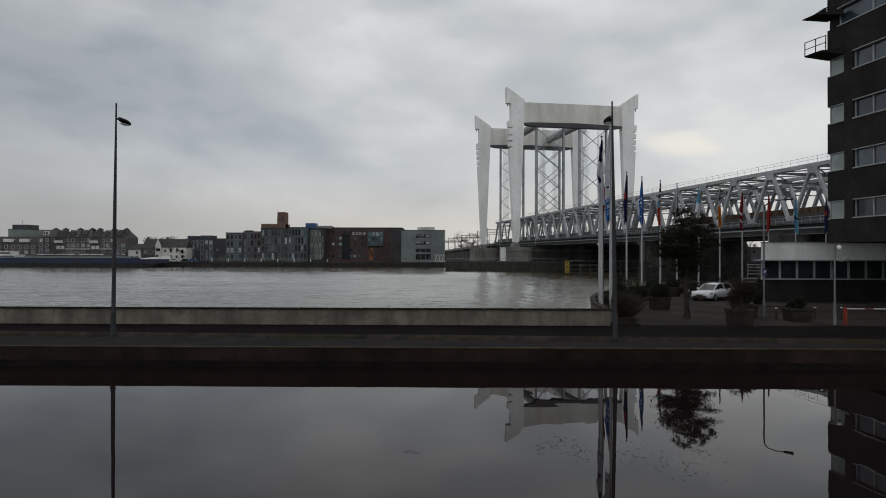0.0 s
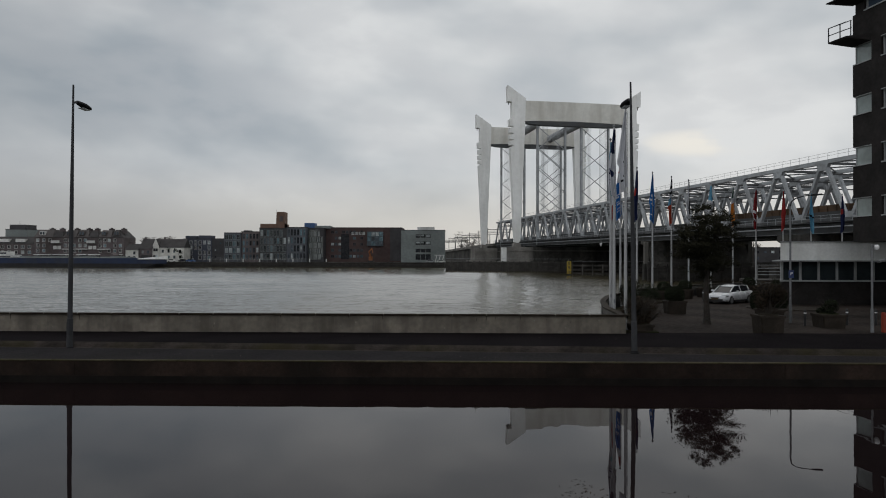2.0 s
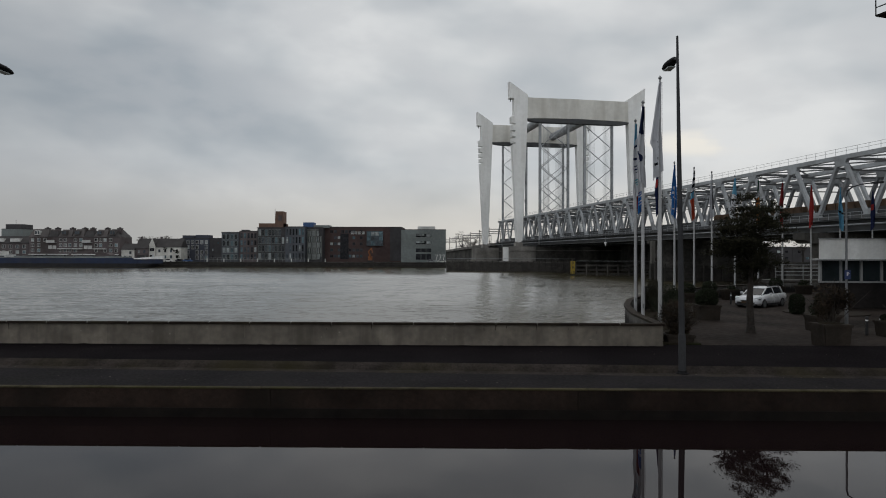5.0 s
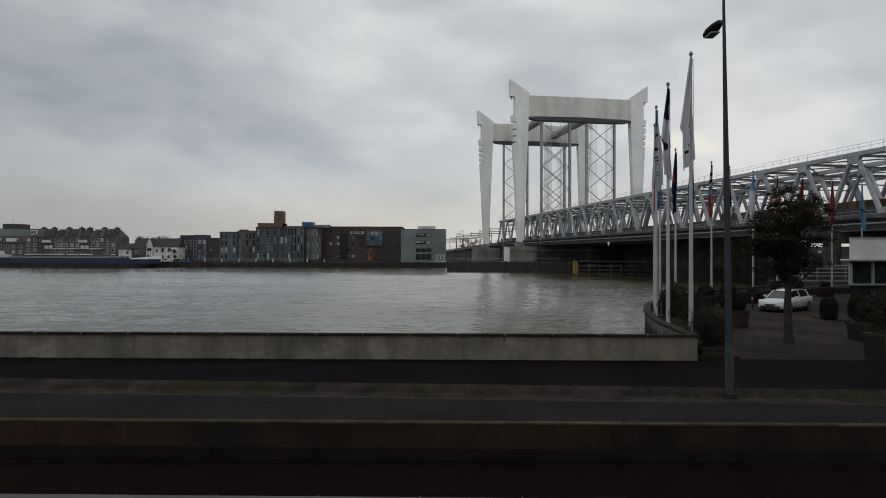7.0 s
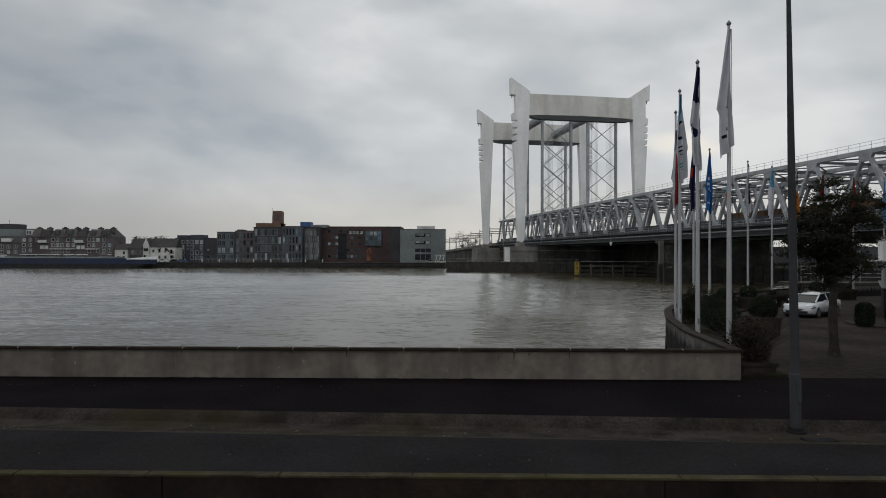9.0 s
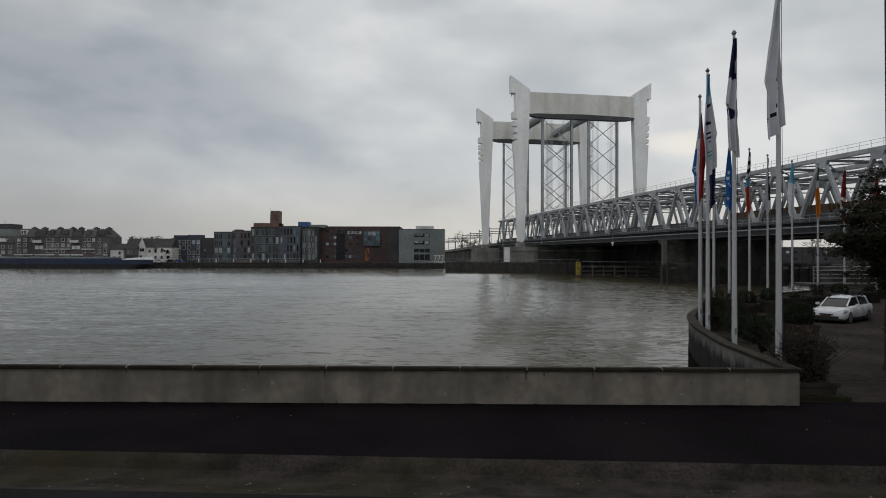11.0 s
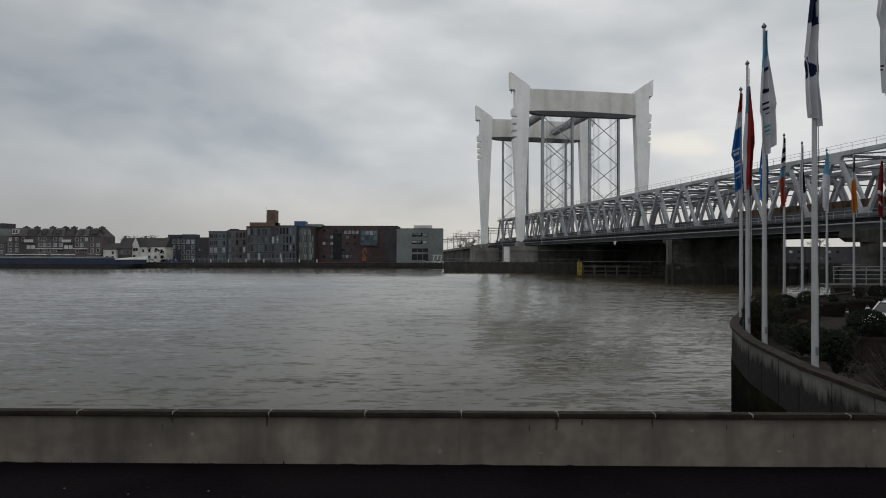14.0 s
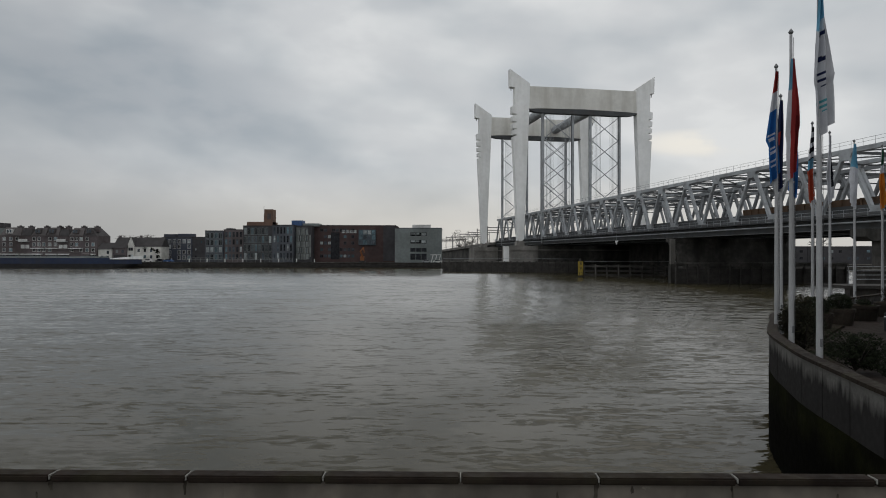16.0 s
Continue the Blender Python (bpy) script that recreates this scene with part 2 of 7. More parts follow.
def tide_stain(m, color, level, spread, soft=0.19):
    """Dark damp staining below an uneven line, running down in streaks."""
    n, l = m.node_tree.nodes, m.node_tree.links
    b = n["Principled BSDF"]
    src = b.inputs["Base Color"].links[0].from_socket
    pos = n.new("ShaderNodeNewGeometry").outputs["Position"]
    mp = n.new("ShaderNodeMapping")
    mp.inputs["Scale"].default_value = (1.0, 1.0, 0.15)
    l.new(pos, mp.inputs["Vector"])
    t = n.new("ShaderNodeTexNoise")
    t.inputs["Scale"].default_value, t.inputs["Detail"].default_value = 5.0, 8.0
    l.new(mp.outputs[0], t.inputs["Vector"])
    z = n.new("ShaderNodeSeparateXYZ")
    l.new(pos, z.inputs[0])
    e = n.new("ShaderNodeMath")
    e.operation = "MULTIPLY_ADD"
    l.new(t.outputs["Fac"], e.inputs[0])
    e.inputs[1].default_value = -spread
    l.new(z.outputs[2], e.inputs[2])
    r = n.new("ShaderNodeMapRange")
    for key, val in zip(("From Min", "From Max", "To Min", "To Max"), (level + soft * 0.8, level - soft * 1.2, 0.0, 0.90)):
        r.inputs[key].default_value = val
    l.new(e.outputs[0], r.inputs["Value"])
    mx = n.new("ShaderNodeMix")
    mx.data_type = "RGBA"
    l.new(r.outputs[0], mx.inputs[0])
    l.new(src, mx.inputs[6])
    mx.inputs[7].default_value = (*color, 1)
    l.new(mx.outputs[2], b.inputs["Base Color"])


tide_stain(M_CURVE, (0.0155, 0.0145, 0.0148), 0.12, 0.95, 0.14)
M_ALGAE = mat("algae_concrete", (0.0100, 0.0108, 0.0040), 0.95, spec=0.02, vary=0.4, scale=1.2, grain=10, bump=0.6, bump_dist=0.02, stain=(0.00441, 0.004095, 0.00315), stain_amt=0.9, stain_scale=0.8)
tide_stain(M_ALGAE, (0.0022, 0.0020, 0.0017), -1.25, 0.8, 0.35)
M_PLAZA = mat("plaza_pavers", (0.0325, 0.0262, 0.0230), 0.85, spec=0.05, vary=0.22, scale=0.35, grain=8, bump=0.5, bump_dist=0.01, stain=(0.01036, 0.009164, 0.007969), stain_amt=0.8, stain_scale=0.3)
M_SOIL = mat("planting_soil", (0.027, 0.0216, 0.0162), 0.95, spec=0.05, vary=0.4, scale=1.2, grain=10, bump=0.8, bump_dist=0.04, stain=(0.018, 0.024, 0.009), stain_amt=0.8, stain_scale=0.8)
M_LAND = mat("far_land", (0.055, 0.052, 0.042), 0.95, vary=0.3, scale=0.05, grain=0.6, bump=0.0)
M_PORTAL = mat("portal_white_paint", (0.86, 0.865, 0.845), 0.6, vary=0.06, scale=0.08, grain=0.7, bump=0.05, bump_dist=0.02, stain=(0.50, 0.485, 0.44), stain_amt=0.32, stain_scale=0.35, streak=True)
M_BEAM = mat("portal_beam_paint", (0.70, 0.69, 0.64), 0.65, vary=0.08, scale=0.08, grain=0.7, bump=0.05, bump_dist=0.02, stain=(0.40, 0.37, 0.31), stain_amt=0.40, stain_scale=0.35, streak=True)
M_STEEL = mat("bridge_grey_paint", (0.35, 0.37, 0.385), 0.55, vary=0.12, scale=0.2, grain=1.5, bump=0.05, stain=(0.16, 0.15, 0.14), stain_amt=0.5, stain_scale=0.5, per_object=0.10)
M_STEEL_MID = mat("bridge_mid_grey", (0.21, 0.222, 0.23), 0.6, vary=0.15, scale=0.2, grain=1.5, bump=0.05, stain=(0.10, 0.09, 0.085), stain_amt=0.5, stain_scale=0.4)
# inner and underside members: their shade is put into a darker grey
M_STEEL_IN = mat("bridge_shaded_grey", (0.085, 0.09, 0.094), 0.6, vary=0.2, scale=0.2, grain=1.5, bump=0.05, stain=(0.08, 0.07, 0.065), stain_amt=0.6, stain_scale=0.4)
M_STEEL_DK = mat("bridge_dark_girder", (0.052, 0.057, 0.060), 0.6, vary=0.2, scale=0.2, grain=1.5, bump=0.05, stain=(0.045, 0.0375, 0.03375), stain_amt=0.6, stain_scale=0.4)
M_PIER = mat("pier_concrete", (0.2108, 0.2006, 0.1836), 0.9, vary=0.2, scale=0.15, grain=1.2, bump=0.2, bump_dist=0.03, stain=(0.0544, 0.05236, 0.04488), stain_amt=0.75, stain_scale=0.2, streak=True)
# stained concrete, with the shade under the bridges put into its darker base
M_PIER_DK = mat("pier_concrete_shade_stained", (0.068, 0.064, 0.058), 0.9, vary=0.45, scale=0.35, grain=1.6, bump=0.2, bump_dist=0.03, stain=(0.0156, 0.0156, 0.01248), stain_amt=0.9, stain_scale=0.2, streak=True)
M_FENDER = mat("fender_timber", (0.038, 0.0345, 0.031), 0.85, vary=0.3, scale=0.6, grain=5, bump=0.4, bump_dist=0.03, per_object=0.2)
M_POLE = mat("lamp_post_paint", (0.042, 0.043, 0.046), 0.7, spec=0.15, vary=0.15, scale=1, grain=20, bump=0.05)
M_FLAGPOLE = mat("flagpole_white", (0.38, 0.385, 0.39), 0.45, vary=0.08, scale=0.8, grain=14, bump=0.03, stain=(0.26, 0.255, 0.245), stain_amt=0.5, stain_scale=1.0, streak=True)
M_BLACK = mat("black_plastic", (0.015, 0.015, 0.016), 0.45, vary=0.2)
M_CHROME = mat("galvanised_metal", (0.17, 0.175, 0.18), 0.5, metal=0.3, vary=0.15, scale=3)
M_TOWER = mat("dark_brick_tower", (0.024, 0.0216, 0.0208), 0.85, spec=0.15, vary=0.25, scale=0.7, grain=9, bump=0.4, bump_dist=0.01)
M_WHITE = mat("white_fascia", (0.87, 0.88, 0.86), 0.6, vary=0.08, scale=0.5, grain=6, bump=0.05, stain=(0.55, 0.55, 0.51), stain_amt=0.5, stain_scale=0.7, streak=True)
M_WFRAME = mat("window_frame_grey", (0.30, 0.31, 0.31), 0.5, vary=0.1)
M_GLASS = glass_dark("window_glass_dark")
M_CAST = mat("cast_iron", (0.016, 0.016, 0.017), 0.9, spec=0.08, vary=0.3, scale=3, grain=30, bump=0.4)
M_CARGLASS = glass_dark("tinted_car_glass", (0.012, 0.014, 0.017), 0.08, 0.14)
M_GLASS_LT = glass_dark("window_glass_pale", (0.17, 0.20, 0.19), 0.08)
M_BARK = mat("bark", (0.024, 0.019, 0.015), 0.9, vary=0.3, scale=3, grain=18, bump=0.8, bump_dist=0.02)
M_TUB = mat("planter_concrete", (0.0294, 0.0238, 0.0189), 0.9, spec=0.15, vary=0.25, scale=1.5, grain=14, bump=0.4, bump_dist=0.01, stain=(0.021, 0.0175, 0.014), stain_amt=0.8, stain_scale=1.2, streak=True, per_object=0.2)


def leaf_mat(name, color):
    m = mat(name, color, 0.9, spec=0.08, vary=0.3, scale=1.0, grain=5, bump=0.0)
    n, l = m.node_tree.nodes, m.node_tree.links
    src = n["Principled BSDF"].inputs["Base Color"].links[0].from_socket
    isl = n.new("ShaderNodeNewGeometry").outputs["Random Per Island"]
    r = n.new("ShaderNodeMapRange")
    r.inputs["To Min"].default_value, r.inputs["To Max"].default_value = 0.5, 1.6
    l.new(isl, r.inputs["Value"])
    mx = n.new("ShaderNodeMix")
    mx.data_type, mx.blend_type = "RGBA", "MULTIPLY"
    mx.inputs[0].default_value = 1.0
    l.new(src, mx.inputs[6]); l.new(r.outputs[0], mx.inputs[7])
    l.new(mx.outputs[2], n["Principled BSDF"].inputs["Base Color"])
    return m


M_LEAF = leaf_mat("evergreen_leaf", (0.0185, 0.0180, 0.0108))
M_SHRUB = leaf_mat("shrub_leaf", (0.014, 0.018, 0.010))
M_DRY = leaf_mat("dry_twig_leaf", (0.0256, 0.0192, 0.0136))
M_STEM = mat("dark_shrub_stems", (0.030, 0.024, 0.019), 0.9, vary=0.3)
M_TWIG = mat("bare_twigs", (0.075, 0.062, 0.050), 0.9, vary=0.3)


# ---- building blocks ----
class Form:
    """Collects boxes, beams, rods and prisms into one mesh."""

    def __init__(self):
        self.v, self.f = [], []

    def add(self, verts, faces):
        k = len(self.v)
        self.v += [tuple(p) for p in verts]
        self.f += [tuple(i + k for i in q) for q in faces]
        return self

    def hexa(self, c):
        return self.add(c, [(0, 3, 2, 1), (4, 5, 6, 7), (0, 1, 5, 4), (1, 2, 6, 5), (2, 3, 7, 6), (3, 0, 4, 7)])

    def box(self, x0, x1, y0, y1, z0, z1):
        return self.hexa([(x0, y0, z0), (x1, y0, z0), (x1, y1, z0), (x0, y1, z0), (x0, y0, z1), (x1, y0, z1), (x1, y1, z1), (x0, y1, z1)])

    def obox(self, p, u, v, w):
        """A box with its middle at p and half edges u, v, w."""
        p, u, v, w = Vector(p), Vector(u), Vector(v), Vector(w)
        return self.hexa([p - u - v - w, p + u - v - w, p + u + v - w, p - u + v - w, p - u - v + w, p + u - v + w, p + u + v + w, p - u + v + w])

    def beam(self, a, b, wide, high, up=(0, 0, 1)):
        a, b, up = Vector(a), Vector(b), Vector(up)
        d = (b - a)
        side = d.cross(up).normalized()
        top = side.cross(d).normalized()
        return self.obox((a + b) / 2, d / 2, side * wide / 2, top * high / 2)

    def rod(self, a, b, r0, r1=None, n=8, caps=True):
        a, b = Vector(a), Vector(b)
        r1 = r0 if r1 is None else r1
        d = (b - a).normalized()
        s = d.cross(Vector((0, 0, 1)) if abs(d.z) < 0.95 else Vector((1, 0, 0))).normalized()
        t = d.cross(s)
        ring = [math.tau * i / n for i in range(n)]
        vs = [a + (s * math.cos(q) + t * math.sin(q)) * r0 for q in ring] + [b + (s * math.cos(q) + t * math.sin(q)) * r1 for q in ring]
        fs = [(i, (i + 1) % n, n + (i + 1) % n, n + i) for i in range(n)]
        if caps:
            fs += [tuple(range(n))[::-1], tuple(range(n, 2 * n))]
        return self.add(vs, fs)

    def pipe(self, pts, r, n=8):
        for a, b, ra, rb in zip(pts, pts[1:], r, r[1:]):
            self.rod(a, b, ra, rb, n)
        return self

    def prism(self, outline, place, d0, d1):
        """outline: points (s, z); place(s, d, z) gives the world point."""
        n = len(outline)
        vs = [place(s, d0, z) for s, z in outline] + [place(s, d1, z) for s, z in outline]
        fs = [tuple(range(n)), tuple(range(n, 2 * n))[::-1]] + [(i, i + n, (i + 1) % n + n, (i + 1) % n) for i in range(n)]
        return self.add(vs, fs)

    def lathe(self, prof, centre=(0, 0, 0), n=16):
        cx, cy, cz = centre
        vs = [(cx + r * math.cos(math.tau * i / n), cy + r * math.sin(math.tau * i / n), cz + z) for r, z in prof for i in range(n)]
        fs = [(j * n + i, j * n + (i + 1) % n, (j + 1) * n + (i + 1) % n, (j + 1) * n + i) for j in range(len(prof) - 1) for i in range(n)]
        fs += [tuple(range(n))[::-1], tuple(range((len(prof) - 1) * n, len(prof) * n))]
        return self.add(vs, fs)

    def mesh(self, name, material, smooth=False, bevel=0.0):
        me = bpy.data.meshes.new(name)
        me.from_pydata([tuple(p) for p in self.v], [], self.f)
        bm = bmesh.new()
        bm.from_mesh(me)
        bmesh.ops.recalc_face_normals(bm, faces=bm.faces)
        if bevel:
            bmesh.ops.bevel(bm, geom=bm.edges[:], offset=bevel, segments=2, affect="EDGES", clamp_overlap=True)
        if smooth:
            for q in bm.faces:
                q.smooth = True
        bm.to_mesh(me)
        bm.free()
        me.materials.append(material)
        return me


def part(name, form, material, parent=None, label="", smooth=False, bevel=0.0):
    ob = new(name, form.mesh(name, material, smooth, bevel))
    if parent:
        ob.parent = parent
        ob.matrix_parent_inverse = parent.matrix_basis.inverted()
    if label:
        ob["label"] = label
    return ob


def thing(name, label, category, at=(0, 0, 0), group="", kind=""):
    ob = new(name)
    ob.empty_display_size = 0.1
    ob.matrix_basis = Matrix.Translation(at)
    return tagged(ob, label, category, group, kind)


def struct(name, form, material, label, category, smooth=False, bevel=0.0):
    return tagged(part(name, form, material, None, "", smooth, bevel), label, category, "", "structure")


def piece(name, mesh, parent, m):
    ob = new(name, mesh)
    ob.parent = parent
    ob.matrix_parent_inverse = parent.matrix_basis.inverted()
    ob.matrix_basis = m
    return ob


def spline(pts, step):
    """Points at even steps along a smooth curve through pts."""
    ps = [Vector((*p, 0)) for p in pts]
    ps = [2 * ps[0] - ps[1]] + ps + [2 * ps[-1] - ps[-2]]
    dense = []
    for a, b, c, d in zip(ps, ps[1:], ps[2:], ps[3:]):
        for i in range(24):
            t = i / 24
            dense.append(0.5 * (2 * b + (c - a) * t + (2 * a - 5 * b + 4 * c - d) * t * t + (3 * b - a - 3 * c + d) * t ** 3))
    dense.append(ps[-2])
    out, left = [dense[0]], step
    for a, b in zip(dense, dense[1:]):
        run = (b - a).length
        pos = 0.0
        while run - pos >= left:
            pos += left
            out.append(a + (b - a) * (pos / run))
            left = step
        left -= run - pos
    return out


# ---- ground and water ----
RIVER_Z, BASIN_Z, FAR_Z = -2.7, -0.56, -0.42
struct("water_river", Form().add([(-2600, 30, RIVER_Z), (2600, 30, RIVER_Z), (2600, 330, RIVER_Z), (-2600, 330, RIVER_Z)], [(0, 1, 2, 3)]), M_RIVER, "grey choppy tidal river under an overcast sky", "river")
struct("water_basin", Form().add([(-260, -70, BASIN_Z), (260, -70, BASIN_Z), (260, 24.1, BASIN_Z), (-260, 24.1, BASIN_Z)], [(0, 1, 2, 3)]), M_BASIN, "still dark harbour basin mirroring the sky", "basin")

# near quay: basin wall, service strip, verge, road
quay = thing("quay_wall", "dark stained quay wall with a thin mossy edge", "quay", (0, 24.1, 0), kind="structure")
slab_q = Form().box(-3.748, 3.748, 24.02, 24.5, -4, 0.145).mesh("wall_slab", M_QUAY, bevel=0.012)
for i in range(14):
    piece("wall_slab", slab_q, quay, pose(46 - 7.5 * i, 0, 0))
part("wall_rest", Form().box(-260, -55.3, 24.02, 24.5, -4, 0.145).box(49.8, 260, 24.02, 24.5, -4, 0.145).box(-56, 50, 24.06, 24.4, -4, 0.14), M_QUAY, quay)
cope_q = Form().box(-0.994, 0.994, 24.0, 24.2, 0.135, 0.17).mesh("coping_stone", M_COPING_MOSS, bevel=0.012)
for i in range(44):
    piece("coping_stone", cope_q, quay, pose(44 - 2.0 * i, 0, 0))
part("coping_rest", Form().box(-260, -43.0, 24.0, 24.2, 0.135, 0.17).box(45.0, 260, 24.0, 24.2, 0.135, 0.17), M_COPING_MOSS, quay)
part("slime_band", Form().box(-260, 260, 24.006, 24.02, -0.9, -0.33), M_SLIME, quay, "black wet slime above the waterline")
HOLLOW = [(26.25, 0.15), (26.45, 0.10), (26.9, 0.0), (27.4, -0.06), (27.8, -0.05), (27.92, 0.06), (28.05, 0.14)]
ENDS = (-260, -45, 40, 260)


def askew(x):
    """The verge runs at a slight angle to the quay."""
    return -0.04 * min(max(x, -45.0), 40.0)


def strip(profile, turned):
    """A closed section (y, z) swept along the quay; turned tells which of its points follow the askew verge."""
    n_ = len(profile)
    vs = [(x, y + (askew(x) if t else 0.0), z) for x in ENDS for (y, z), t in zip(profile, turned)]
    fs = [(r * n_ + i, r * n_ + (i + 1) % n_, (r + 1) * n_ + (i + 1) % n_, (r + 1) * n_ + i) for r in range(len(ENDS) - 1) for i in range(n_)]
    return Form().add(vs, fs + [tuple(range(n_))[::-1], tuple(range((len(ENDS) - 1) * n_, len(ENDS) * n_))])


struct("service_strip", strip([(24.2, -1.0), (24.2, 0.15), (26.25, 0.15), (26.25, -1.0)], (0, 0, 1, 1)), M_ASPHALT, "narrow dark asphalt strip along the quay", "pavement")
struct("verge", strip([(26.25, -1.0)] + HOLLOW + [(28.05, -1.0)], (1,) * 9), M_VERGE, "worn hollow verge with patches of moss, thin grass and litter", "verge")
struct("road", strip([(28.05, -1.0), (28.05, 0.14), (32.35, 0.12), (32.35, -1.0)], (1, 1, 0, 0)), M_ROAD, "dark damp asphalt road behind the flood wall", "road")


def lie(x, y):
    """Height of the ground between quay and road."""
    y -= askew(x)
    if y <= HOLLOW[0][0]:
        return 0.15
    for (a, za), (b, zb) in zip(HOLLOW, HOLLOW[1:]):
        if y <= b:
            return za + (zb - za) * (y - a) / (b - a)
    return 0.14


SHORE = [(9.14, 32.07), (9.30, 34.4), (9.45, 36.4), (9.8, 38.3), (10.3, 40.8), (10.85, 42.7), (11.45, 44.6), (12.2, 46.4), (13.9, 49.7), (15.0, 51.9), (16.9, 54.5),
         (19.4, 57.6), (21.7, 60.1), (24.6, 62.7), (27.9, 65.6), (31.4, 68.6), (35.2, 70.6), (38.6, 72.2), (43.2, 74.4), (50.0, 77.0), (70.0, 84.0), (130.0, 100.0), (260.0, 130.0)]
plaza = Form()
PZ = -0.005
line = [Vector((9.16, 32.36, 0))] + [p for p in spline(SHORE, 1.5) if p.y > 32.8]
n = len(line)
plaza.add([(p.x + 0.3, p.y, PZ) for p in line] + [(line[-1].x + 0.3, 32.36, PZ)], [tuple(range(n + 1))])
plaza.add([(p.x + 0.3, p.y, PZ) for p in line] + [(p.x + 0.3, p.y, -4) for p in line], [(i, i + 1, n + i + 1, n + i) for i in range(n - 1)])
plaza.add([(9.45, 32.36, 0.118), (260, 32.36, 0.118), (260, 32.85, PZ + 0.003), (9.45, 32.85, PZ + 0.003)], [(0, 1, 2, 3)])
struct("pavement_plaza", plaza, M_PLAZA, "brown-grey block-paved forecourt with damp patches", "pavement")

# far land, one sheet to the horizon
far = Form()
edge = [(-2600, 335), (-400, 318), (-230, 316), (-140, 311), (-126, 312), (-117, 315), (-60, 317), (-2, 316), (0, 330), (60, 330), (90, 300), (160, 300), (260, 300), (2600, 330)]
k = len(edge)
far.add([(x, y, FAR_Z) for x, y in edge] + [(2600, 4800, FAR_Z), (-2600, 4800, FAR_Z)], [tuple(range(k + 2))])
struct("ground_far_bank", far, M_LAND, "low far river bank behind a dark quay edge", "ground")
shore = Form().add([(x, y, FAR_Z) for x, y in edge] + [(x, y, -5) for x, y in edge], [(i, k + i, k + i + 1, i + 1) for i in range(k - 1)])
struct("wall_far_quay", shore, M_FENDER, "dark wet quay face along the far bank", "quay wall")
back = Form().box(-260, 260, -2600, -70, -4, 0.0)
struct("ground_near_bank", back, M_LAND, "flat paved bank behind the basin", "ground")

# ---- flood wall along the road ----
M_JOINT = mat("wall_joint_filler", (0.165, 0.146, 0.118), 0.9, spec=0.1)
fwall = thing("wall_flood", "long pale concrete flood wall with a brown stone coping", "flood wall", (0, 32, 0), kind="structure")
panel_me = Form().box(-1.2725, 1.2725, 0, 0.105, -4.0, 0.870).mesh("panel", M_CONC, bevel=0.004)
for i in range(36):
    piece("panel", panel_me, fwall, pose(8.085 - 2.55 * i, 31.96, 0))
part("coping_end", Form().box(9.282, 9.40, 31.862, 32.064, 0.872, 0.953), M_COPE, fwall, bevel=0.015)
part("joint_filler", Form().box(-80, 9.2, 31.964, 32.05, -4.0, 0.866), M_JOINT, fwall)
cope_me = Form().box(-0.744, 0.744, -0.06, 0.145, 0.872, 0.953).mesh("coping_stone", M_COPE, bevel=0.018)
joint_me = Form().box(-0.006, 0.006, -0.063, 0.10, 0.905, 0.956).mesh("mortar_joint", M_MORTAR)
for i in range(58):
    x = 8.53 - 1.5 * i
    piece("coping_stone", cope_me, fwall, pose(x, 31.92, 0))
    piece("mortar_joint", joint_me, fwall, pose(x - 0.75, 31.92, 0))
rdrip = random.Random(17)
M_DRIP = mat("drip_stain", (0.060, 0.052, 0.042), 0.9, spec=0.1, vary=0.3, scale=6, grain=30)
M_SCAR = mat("pale_scar", (0.215, 0.198, 0.165), 0.9, spec=0.1, vary=0.3, scale=5, grain=25)


def blot(x, z, w, h, n=13):
    """The ragged outline of a stain on the wall's face."""
    ring = []
    for i in range(n):
        q, r = math.tau * i / n, rdrip.uniform(0.65, 1.05)
        ring.append((x + w * r * math.cos(q), z + h * r * math.sin(q)))
    return ring


def onface(ring, y=31.957):
    return Form().prism(ring, lambda s, d, z: Vector((s, d, z)), y, 31.961)


for i in range(34):
    x = 7.77 - 1.5 * i + rdrip.uniform(-0.05, 0.05)
    if rdrip.random() < 0.5:
        w, h, lean_ = rdrip.uniform(0.018, 0.04), rdrip.uniform(0.06, 0.24), rdrip.uniform(-0.02, 0.02)
        left = [(x - w * rdrip.uniform(0.5, 1.1) * (1 - 0.55 * k / 5) + lean_ * k / 5, 0.869 - h * k / 5) for k in range(6)]
        right = [(x + w * rdrip.uniform(0.5, 1.1) * (1 - 0.55 * k / 5) + lean_ * k / 5, 0.869 - h * k / 5) for k in range(6)]
        part("drip_stain", onface(left + right[::-1]), M_DRIP, fwall)
    for _ in range(rdrip.choice((0, 1, 1, 2))):
        part("pale_scar", onface(blot(x + rdrip.uniform(0, 1.5), rdrip.uniform(0.3, 0.82), rdrip.uniform(0.02, 0.06), rdrip.uniform(0.015, 0.05)), 31.958), M_SCAR, fwall)
    if rdrip.random() < 0.35:
        part("dark_spot", onface(blot(x + rdrip.uniform(0, 1.5), rdrip.uniform(0.35, 0.8), rdrip.uniform(0.01, 0.022), rdrip.uniform(0.03, 0.07)), 31.958), M_DRIP, fwall)
tufts, foot = Form(), [(-80.0, 0.03), (9.34, 0.03)]
x = 9.34
